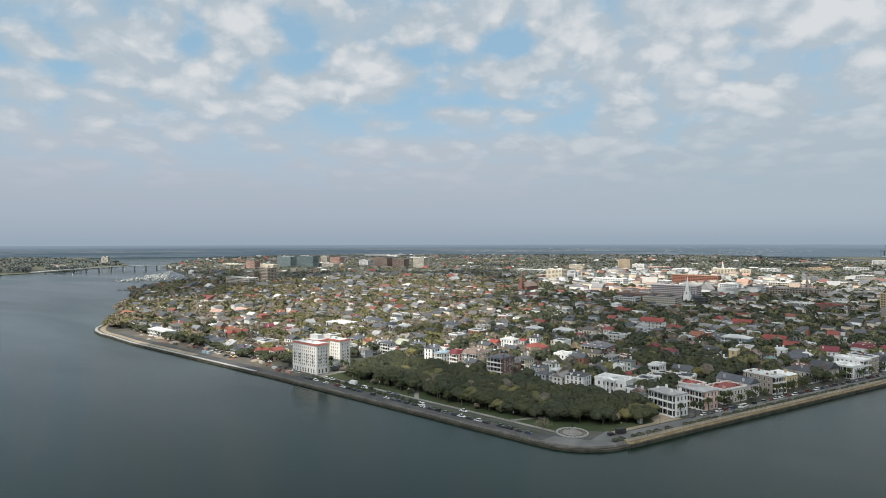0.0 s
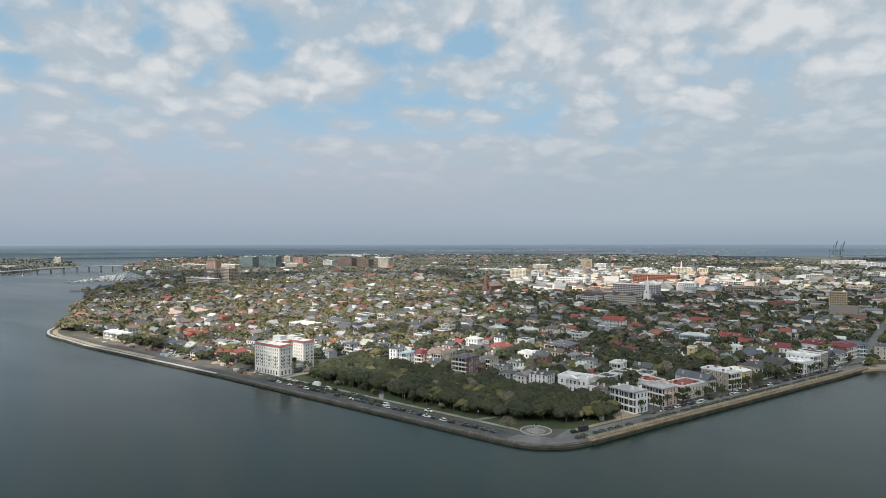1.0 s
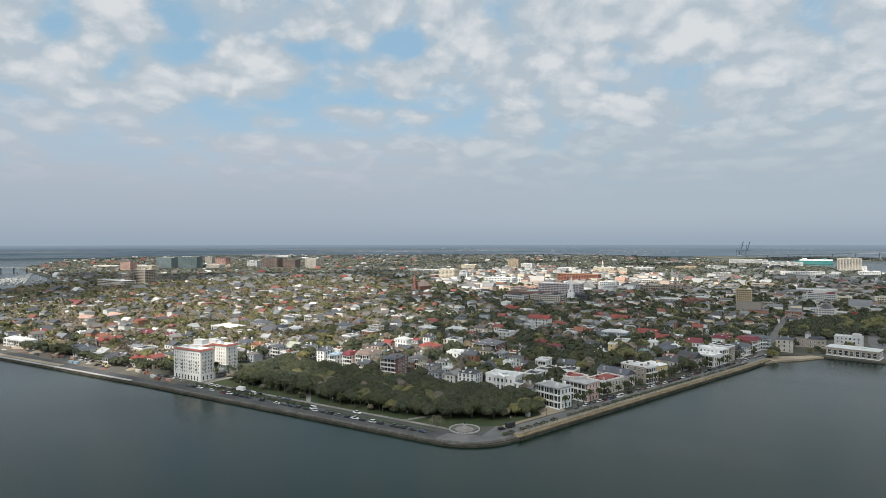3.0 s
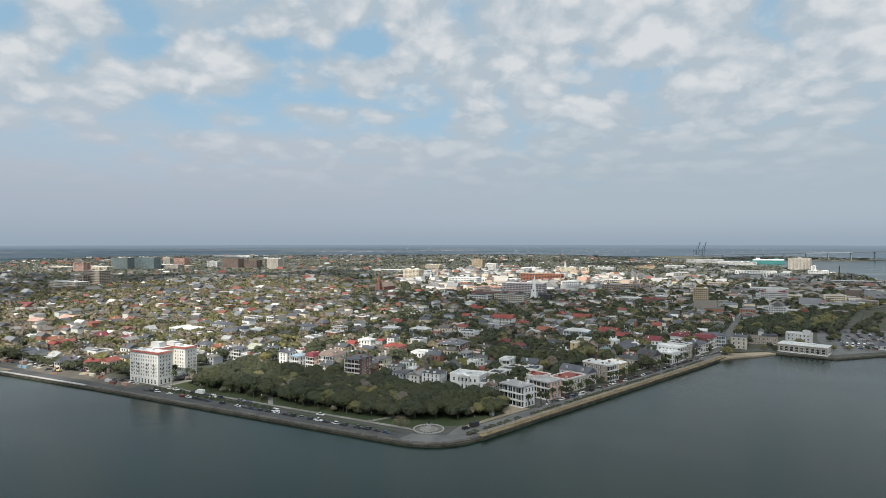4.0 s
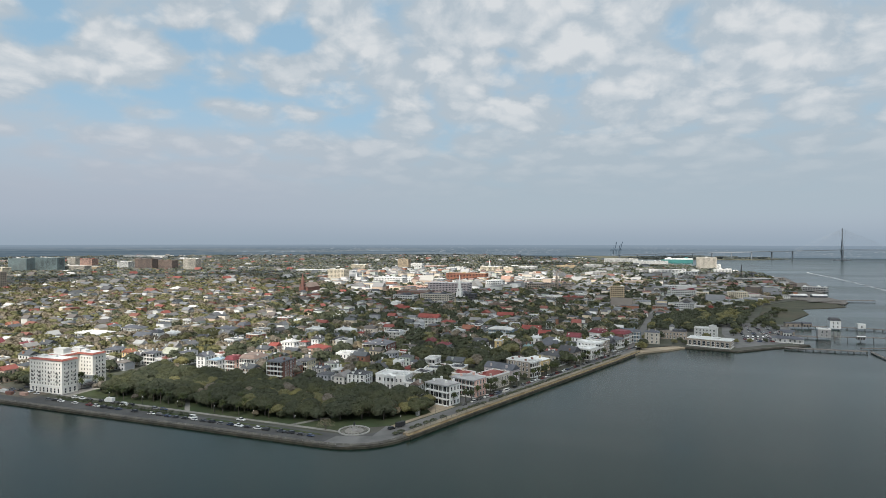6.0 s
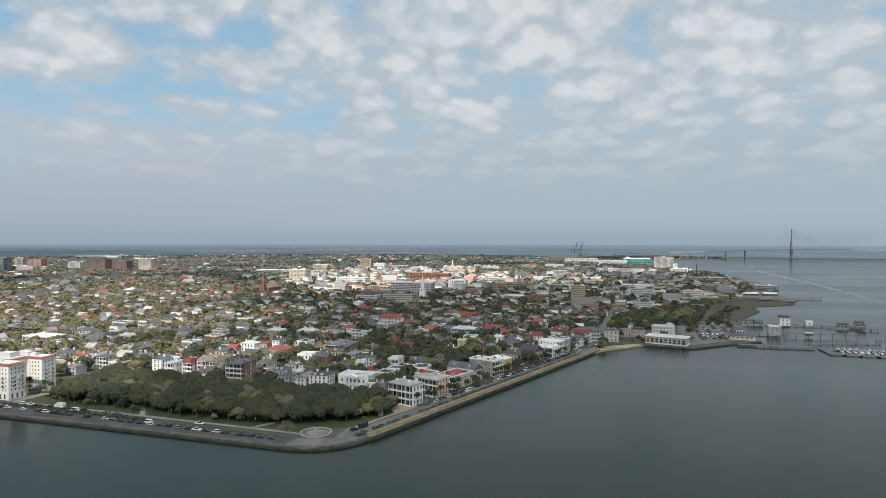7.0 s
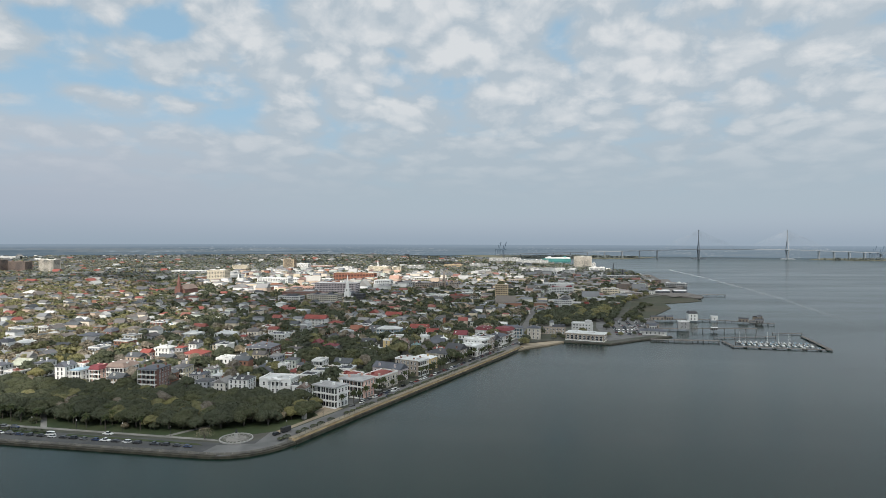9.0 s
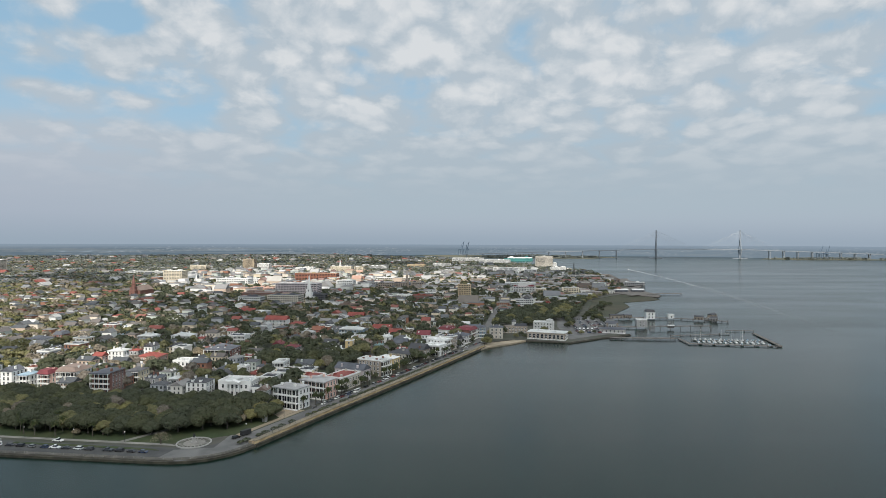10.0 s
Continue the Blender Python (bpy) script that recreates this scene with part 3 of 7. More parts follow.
slab("road", [tuple(west(s, o)[:2]) for s, o in ((250, 17), (262, 17), (262, 117), (-20, 117), (-15, 104), (250, 104))], LAND - 1, LAND + 0.05, M_ASPHALT, "asphalt street round the back of the park", "road")
slab("pavement", [tuple(west(s, o)[:2]) for s, o in ((246.2, 20), (249.8, 20), (249.8, 103.8), (246.2, 103.8))], LAND - 1, LAND + 0.16, M_WALK, "pale pavement on the hotel side of the park", "pavement")
for s0, s1 in ((142, 196), (62, 30)):
    a, b = west(s0, 20), west(s1, 76)
    band("path", [tuple(a[:2]), tuple(b[:2])], 1.6, -1.6, LAND - 1, LAND + 0.17, M_WALK, "pale path across the park lawn", "path")
# beach at the bend of the east wall, and the low wall of the harbour club
slab("beach", [(372, 482), (392, 491), (424, 494), (452, 500), (446, 512), (404, 514), (384, 496)], -1, 1.5, M_SAND, "small pale sand beach beside the sea wall", "beach")
CLUB_WALL = [(446, 511), (486, 465), (538, 469), (586, 467)]
band("seawall", CLUB_WALL, 1.0, -0.9, -2, LAND + 0.25, M_GREYSTONE, "low dark sea wall of the harbour club", "sea wall")
band("seawall_foot", CLUB_WALL, -0.88, -2.2, -2, 0.8, M_TIDE, "dark tide-stained foot of the club's wall", "sea wall")
slab("car_park", [(497, 478), (536, 481), (590, 480), (640, 530), (700, 590), (640, 640), (560, 560)], LAND - 1, LAND + 0.06, M_ASPHALT, "grey asphalt car park by the piers", "car park")
band("road", [(380, 497), (440, 560), (551, 681), (700, 840), (928, 1075), (1207, 1435)], 4.5, -4.5, LAND - 1, LAND + 0.06, M_ASPHALT, "straight asphalt street leading into the town", "road")
slab("marsh", [(640, 556), (720, 608), (842, 672), (894, 727), (960, 722), (997, 726), (1012, 746), (1040, 790), (1100, 815), (1104, 864), (1000, 836), (880, 794), (800, 724), (700, 644)], -1, 0.7, M_REEDS, "brown and green marsh at the water's edge", "marsh")
slab("building_site", [tuple(west(s, o)[:2]) for s, o in ((266, 3.6), (630, 3.6), (630, 20), (266, 20))], LAND - 1, LAND + 0.10, M_SITE, "dusty earth of the sea wall building site", "ground")


band("seawall_coping", SEA_WALL[:9], 1.3, -1.15, LAND + 0.17, LAND + 0.75, M_CONCRETE, "new pale concrete parapet of the rebuilt sea wall", "sea wall")
band("building_site", SEA_WALL[:8], 10, 4.4, LAND - 1, LAND + 0.14, M_SAND, "pale sand and rubble behind the rebuilt sea wall", "ground")


def railing(path, step, top, base_z, label):
    r = thing("railing", label, "railing", kind="")
    pts = densify(path, step)
    post = None
    for x, y in pts:
        if post is None:
            post = Kit().box(-0.11, 0.11, -0.11, 0.11, 0, top, 0.02).build("post", M_WALK, r, m=pose(x, y, base_z))
        else:
            same_part(post, pose(x, y, base_z))
    for z in (0.45, 0.9):
        k = Kit()
        for a, b in zip(pts, pts[1:]):
            k.beam((*a, base_z + z), (*b, base_z + z), 0.03)
        k.build("rail", M_WALK, r)
    return r


railing(densify(strip(SEA_WALL[6:], 0.2, 0.19)[:len(SEA_WALL) - 6], 100), 5.5, 0.95, LAND + 0.16, "pale posts and rails along the low sea wall")
railing(densify(strip(HIGH_WALL, 0.2, 0.19)[:len(HIGH_WALL)], 100), 5.0, 1.0, LAND + 1.80, "pale posts and rails along the high sea wall")
# ---------------------------------------------------------------- trees
def leaf_quads(rng, blobs, count, size, loose=0.24):
    """Leaf clumps strewn over lumps of crown: four corners to a clump, and the way it faces."""
    out = np.empty((count, 5, 3))
    lumps = np.array(blobs)
    wts = lumps[:, 3] ** 2
    tries = int(count * 2.6) + 8
    which = rng.choice(len(lumps), tries, p=wts / wts.sum())
    b = lumps[which]
    d = rng.normal(size=(tries, 3))
    d[:, 2] += 0.45
    d /= np.linalg.norm(d, axis=1)[:, None]
    c = b[:, :3] + d * (b[:, 3] * (1.06 - 0.32 * rng.random(tries)))[:, None] * np.array([1, 1, 0.8])
    # most clumps sit on the outside, few inside another lump or on the underside
    gap = np.full(tries, 9.0)
    for k in range(len(lumps)):
        away = np.linalg.norm((c - lumps[k, :3]) / (1, 1, 0.8), axis=1) / lumps[k, 3]
        away[which == k] = 9.0
        gap = np.minimum(gap, away)
    order = np.argsort((gap < 0.86) * 1.0 + (d[:, 2] < -0.25) * 0.8 + rng.random(tries) * 0.3, kind="stable")[:count]
    b, d, c = b[order], d[order], c[order]
    n = d + rng.normal(scale=loose, size=(count, 3))
    n /= np.linalg.norm(n, axis=1)[:, None]
    t = np.cross(n, rng.normal(size=(count, 3)))
    t /= np.linalg.norm(t, axis=1)[:, None] + 1e-9
    u = np.cross(n, t)
    s = size * (0.6 + 0.8 * rng.random(count))[:, None]
    k = (0.75 + 0.35 * rng.random(count))[:, None]
    out[:, 0], out[:, 1], out[:, 2], out[:, 3] = c - t * s * 0.85 - u * s * k * 0.6, c + t * s * 0.6 - u * s * k, c + t * s * 0.9 + u * s * k * 0.5, c - t * s * 0.5 + u * s * k
    out[:, 4] = d * 0.85 + rng.normal(scale=0.26, size=(count, 3)) + (0, 0, 0.25)
    return out


def moved(quads, x, y, z):
    """The clumps of one crown at its place in the world."""
    quads[:, :4] += (x, y, z)
    return quads


def quad_mesh(name, quads, mat):
    n = len(quads)
    me = bpy.data.meshes.new(name)
    me.vertices.add(4 * n)
    me.vertices.foreach_set("co", np.ascontiguousarray(quads[:, :4]).reshape(-1))
    me.loops.add(4 * n)
    me.loops.foreach_set("vertex_index", np.arange(4 * n, dtype=np.int32))
    me.polygons.add(n)
    me.polygons.foreach_set("loop_start", np.arange(0, 4 * n, 4, dtype=np.int32))
    me.polygons.foreach_set("use_smooth", np.ones(n, dtype=bool))
    me.materials.append(mat)
    me.update()
    me.validate()
    ways = quads[:, 4] / np.linalg.norm(quads[:, 4], axis=1)[:, None]
    me.attributes.new("custom_normal", "FLOAT_VECTOR", "POINT").data.foreach_set("vector", np.repeat(ways, 4, axis=0).astype(np.float32).reshape(-1))
    return me


def crown_blobs(rng, width, base, top, count):
    """Lumps of a broad crown, low at its rim and high in the middle."""
    out = []
    for k in range(count):
        a, r = rng.random() * 2 * math.pi, math.sqrt(rng.random()) * width * 0.36
        h = 1 - (r / (width * 0.5)) ** 2
        z = base + (top - base) * (0.14 + 0.64 * h * (0.6 + 0.4 * rng.random()))
        out.append((r * math.cos(a), r * math.sin(a), z, width * (0.13 + 0.09 * rng.random())))
    return out


def tree(name, seed, width, height, mat, clumps, size, label, trunk_r=0.45):
    """A broad tree: a tapered trunk with limbs, and a crown of many small clumps."""
    rng = np.random.default_rng(seed)
    e = thing(name, label, "tree")
    k = Kit()
    fork = height * 0.28
    k.drum(0, 0, -0.3, fork, trunk_r * 1.3, trunk_r * 0.85, 7)
    blobs = crown_blobs(rng, width, height * 0.10, height, 26)
    for bx, by, bz, br in blobs[:8]:
        k.beam((0, 0, fork * 0.85), (bx * 0.5, by * 0.5, fork + (bz - fork) * 0.6), trunk_r * 0.42, 5)
        k.beam((bx * 0.5, by * 0.5, fork + (bz - fork) * 0.6), (bx, by, bz), trunk_r * 0.25, 4)
    k.build("trunk", M_BARK, e)
    c = new("crown", quad_mesh("crown", leaf_quads(rng, blobs, clumps, size), mat))
    c.parent = e
    return e


def palm(name, seed, height, label):
    rng = random.Random(seed)
    e = thing(name, label, "palm tree")
    Kit().drum(0, 0, -0.2, height, 0.24, 0.19, 7, (rng.uniform(-.3, .3), rng.uniform(-.3, .3))).build("trunk", M_BARK, e)
    k = Kit()
    for i in range(26):
        a, lift = i * 2.4, 1.0 - 1.7 * i / 26
        prev = None
        for j in range(4):
            r = 0.2 + 0.8 * j
            z = height + lift * r * 0.9 - 0.22 * r * r
            w = (0.2, 0.6, 0.55, 0.1)[j]
            p = (math.cos(a) * r, math.sin(a) * r, z)
            cur = [(p[0] - math.sin(a) * w, p[1] + math.cos(a) * w, z - 0.12), p, (p[0] + math.sin(a) * w, p[1] - math.cos(a) * w, z - 0.12)]
            if prev:
                k.add(prev + cur, [(0, 1, 4, 3), (1, 2, 5, 4)])
            prev = cur
    k.build("fronds", M_PALM, e)
    return e


def scatter(rng, ring, gap, tries, keep=lambda x, y: True):
    xs, ys = [p[0] for p in ring], [p[1] for p in ring]
    got = []
    for _ in range(tries):
        x, y = rng.uniform(min(xs), max(xs)), rng.uniform(min(ys), max(ys))
        if inside(x, y, ring) and keep(x, y) and all((x - a) ** 2 + (y - b) ** 2 > gap * gap for a, b in got):
            got.append((x, y))
    return got


FOUNTAIN = Vector((73, 343))
rng = random.Random(11)
oaks = [tree("oak_tree", 20 + i, w, h, m, 5600, 0.32, lab) for i, (w, h, m, lab) in enumerate((
    (20, 13.5, M_OAK, "broad dark-green live oak on the park lawn"), (17, 12.5, M_OAK, "dense olive-green live oak on the park lawn"),
    (18, 14.0, M_OAK, "tall dark-green live oak on the park lawn"), (15, 11.5, M_OAK, "rounded dusky-green live oak on the park lawn"),
    (13, 10.5, M_SPRING, "yellow-green tree in fresh leaf on the park lawn"), (14, 11, M_BARE, "pale grey-brown tree with bare twigs on the park lawn")))]
grove = [tuple(west(s, o)[:2]) for s, o in ((40, 40), (54, 29), (112, 29), (128, 35), (185, 36), (238, 32), (243, 100))] + [tuple(east(s, o)[:2]) for s, o in ((88, 25), (66, 23), (46, 25))]
spots = scatter(rng, grove, 7.3, 7000, lambda x, y: (x - FOUNTAIN.x) ** 2 + (y - FOUNTAIN.y) ** 2 > 16.5 ** 2)
for i, (x, y) in enumerate(spots):
    pick = oaks[rng.choice((0, 1, 2, 3, 0, 2, 4, 4, 5) if i % 2 else (0, 1, 2, 3, 4))]
    t = copy_thing(pick, pose(x, y, LAND + 0.12, 0, 0, rng.uniform(0, 360)))
    s = rng.uniform(0.8, 1.05) * (0.95 if (Vector((x, y)) - CORNER).dot(Vector(WEST_OUT)) < -78 else 1.0)
    t.scale = (s, s, s * rng.uniform(0.86, 1.05))
    t["group"] = "trees of the park"
for i in range(12):
    p = west(62 + i * 15 + rng.uniform(-2, 2), 33 + rng.uniform(-4, 5) + (2 if i > 12 else -4))
    t = copy_thing(oaks[rng.choice((0, 1, 3, 3, 5))], pose(p.x, p.y, LAND + 0.12, 0, 0, rng.uniform(0, 360)))
    s = rng.uniform(0.32, 0.55)
    t.scale = (s, s, s * 1.1)
    t["group"], t["label"] = "small trees at the edge of the grove", "small low tree at the front edge of the park grove"
leafless = tree("bare_tree", 91, 10, 7, M_BARE, 1300, 0.11, "small leafless pale grey tree beside the plaza", 0.3)
leafless.matrix_basis = pose(FOUNTAIN.x - 15, FOUNTAIN.y + 8, LAND + 0.12)
for x, y, k, s in ((FOUNTAIN.x + 24, FOUNTAIN.y + 22, 1, 0.7),):
    t = copy_thing(oaks[k], pose(x, y, LAND + 0.12, 0, 0, 40))
    t.scale = (s, s, s)
for o in oaks:
    for c in (*o.children_recursive, o):
        bpy.data.objects.remove(c)

palms = [palm("palm", 3 + i, h, "palmetto with a bare trunk and a ragged green head") for i, h in enumerate((6.5, 8.0, 9.5))]
lawn_edge = [tuple(west(s, o)[:2]) for s, o in ((75, 22), (244, 22), (244, 38), (75, 38))]
for x, y in scatter(rng, lawn_edge, 5.6, 400, lambda x, y: rng.random() < 0.8):
    copy_thing(rng.choice(palms), pose(x, y, LAND + 0.12, 0, 0, rng.uniform(0, 360)))["group"] = "palmettos of the park"
for s in range(96, 330, 8):
    o = rng.choice((16.6, 17.5, 18.5))
    if rng.random() < 0.8:
        p = east(s + rng.uniform(-2, 2), o)
        copy_thing(rng.choice(palms), pose(p.x, p.y, LAND, 0, 0, rng.uniform(0, 360)))["group"] = "palmettos along the east road"
for s, o in ((262, 30), (268, 33), (276, 31), (284, 32), (292, 31), (300, 34), (305, 30), (254, 33), (254, 45), (255, 58), (312, 40), (318, 36), (268, 44)):
    p = west(s, o)
    copy_thing(rng.choice(palms), pose(p.x, p.y, LAND, 0, 0, rng.uniform(0, 360)))["group"] = "palmettos round the hotel"


def shrub(name, seed, w, h, label):
    r = np.random.default_rng(seed)
    blobs = [(r.uniform(-.3, .3) * w, r.uniform(-.3, .3) * w, h * r.uniform(.35, .6), w * r.uniform(.28, .4)) for _ in range(6)]
    return tagged(new(name, quad_mesh(name, leaf_quads(r, blobs, 420, 0.16), M_OAK)), label, "shrub")


bushes = [shrub("shrub", 70 + i, w, h, "clipped round dark-green shrub in the grass strip") for i, (w, h) in enumerate(((3.4, 2.4), (2.8, 2.2)))]
for s in range(134, 250, 6):
    p = west(s + rng.uniform(-1, 1), 11.0)
    copy_thing(rng.choice(bushes), pose(p.x, p.y, LAND + 0.1, 0, 0, rng.uniform(0, 360)))["group"] = "shrubs between the lanes"
for s in list(range(24, 70, 7)) + list(range(84, 330, 5)):
    if rng.random() < 0.93:
        p = east(s + rng.uniform(-1.5, 1.5), 5.2)
        t = copy_thing(rng.choice(bushes), pose(p.x, p.y, LAND, 0, 0, 30))
        t.scale = (1.7, 0.95, 1.0)
        t["group"], t["label"] = "hedge along the promenade", "low dark-green hedge clump behind the promenade"
for o in palms + bushes:
    for c in (*o.children_recursive, o):
        bpy.data.objects.remove(c)
# ---------------------------------------------------------------- houses
PAINT = {"white": (0.74, 0.73, 0.70), "cream": (0.66, 0.58, 0.44), "pink": (0.74, 0.50, 0.42), "yellow": (0.62, 0.47, 0.24), "grey": (0.36, 0.35, 0.34), "tan": (0.45, 0.36, 0.25),
         "brick": (0.20, 0.10, 0.08), "red": (0.25, 0.062, 0.048), "slate": (0.10, 0.105, 0.12), "dark": (0.075, 0.075, 0.08), "blue": (0.26, 0.35, 0.41), "orange": (0.30, 0.125, 0.08),
         "pale": (0.55, 0.55, 0.53), "green": (0.38, 0.39, 0.31), "teal": (0.15, 0.22, 0.21), "brown": (0.20, 0.15, 0.125), "crimson": (0.185, 0.045, 0.052), "stone": (0.50, 0.46, 0.39),
         "taupe": (0.33, 0.28, 0.23), "lilac": (0.50, 0.44, 0.44), "salmon": (0.48, 0.31, 0.25), "glass": (0.15, 0.20, 0.205), "ochre": (0.46, 0.36, 0.23)}


def paint(name):
    return material(name + "_paint", [PAINT[name], tuple(c * 0.86 for c in PAINT[name])], 0.75, 0.22, 4, 0.14)


def roofing(name):
    return material(name + "_roofing", [PAINT[name], tuple(c * 0.78 for c in PAINT[name])], 0.7, 0.3, 5, 0.25)


PANES = {}
TAKEN = []


def window_mesh(w, h, frame_mat):
    """A framed pane with a glazing bar, standing proud of its wall (local -y is outward)."""
    key = (round(w, 2), round(h, 2), frame_mat.name)
    if key not in PANES:
        k = Kit()
        t = min(0.14, w * 0.12)
        k.box(-w / 2 - t, -w / 2, -0.10, 0.05, -t, h + t).box(w / 2, w / 2 + t, -0.10, 0.05, -t, h + t)
        k.box(-w / 2, w / 2, -0.10, 0.05, h, h + t).box(-w / 2 - t * 0.5, w / 2 + t * 0.5, -0.18, 0.05, -t * 1.6, 0)
        k.box(-w / 2, w / 2, -0.07, 0.04, h * 0.48, h * 0.53)
        k.slot = 1
        k.add([(-w / 2, -0.03, 0), (w / 2, -0.03, 0), (w / 2, -0.03, h), (-w / 2, -0.03, h)], [(0, 1, 2, 3)])
        ob = k.build("window", [frame_mat, M_GLASS])
        PANES[key] = ob.data
        bpy.data.objects.remove(ob)
    return PANES[key]


def face(w, d, side):
    """The frame of one wall of a block w wide and d deep: its left foot, with x along it and -y outward; and its length."""
    if side == "front":
        return pose(-w / 2, -d / 2, 0), w
    if side == "right":
        return pose(w / 2, -d / 2, 0, 0, 0, 90), d
    if side == "left":
        return pose(-w / 2, d / 2, 0, 0, 0, -90), d
    return pose(w / 2, d / 2, 0, 0, 0, 180), w


def add_windows(e, m, length, rows, step, w, h, frame_mat, margin=1.2, skip=()):
    n = max(1, int((length - 2 * margin + step * 0.6) / step))
    if length < 2:
        return
    for z in rows:
        for i in range(n):
            if i in skip:
                continue
            x = length / 2 + (i - (n - 1) / 2) * step
            ob = bpy.data.objects.new("window", window_mesh(w, h, frame_mat))
            scene.collection.objects.link(ob)
            ob.parent, ob.matrix_basis = e, m @ pose(x, 0, z)


def piazza(e, m, length, floors, fh, depth, mat, joined=False):
    """A deep porch on every floor of one wall, with columns and balustrades."""
    k = Kit()
    ob = None
    for i in range(floors + 1):
        z = i * fh if i < floors else floors * fh - 0.05
        deck = k if joined else Kit()
        deck.box(0, length, -depth, -0.02, z - (0.28 if i else 0.0), z + (0.0 if i else 0.35))
        if not joined:
            if ob is None:
                ob = deck.build("porch", mat, e, m=m)
            else:
                deck.build("porch_floor", mat, ob)
        if 0 < i < floors:
            rail = k if joined else Kit()
            rail.box(0, length, -depth + 0.02, -depth + 0.12, z + 0.86, z + 0.97)
            if not joined:
                rail.box(0, length, -depth + 0.03, -depth + 0.10, z + 0.1, z + 0.18)
                for p in range(int(length / 0.34)):
                    rail.box(0.15 + p * 0.34, 0.24 + p * 0.34, -depth + 0.03, -depth + 0.10, z + 0.18, z + 0.86)
                rail.build("balustrade", mat, ob)
    n = max(2, round(length / 3.5))
    if joined:
        for i in range(n + 1):
            x = 0.25 + (length - 0.5) * i / n
            k.box(x - 0.18, x + 0.18, -depth + 0.08, -depth + 0.42, 0.3, floors * fh - 0.2)
        ob = k.build("porch", mat, e, m=m)
        ob["kind"] = "stuff"
        return ob
    col = None
    for i in range(n + 1):
        x = 0.25 + (length - 0.5) * i / n
        place = pose(x, -depth + 0.25, 0)
        if col is None:
            c = Kit()
            for f in range(floors):
                z = f * fh
                c.drum(0, 0, z + 0.2, z + fh - 0.3, 0.21, 0.17, 6).box(-0.27, 0.27, -0.27, 0.27, z + fh - 0.5, z + fh - 0.28).box(-0.27, 0.27, -0.27, 0.27, z + (0.35 if f == 0 else 0), z + 0.5)
            col = c.build("column", mat, ob, m=place)
        else:
            same_part(col, place, ob)
    return ob


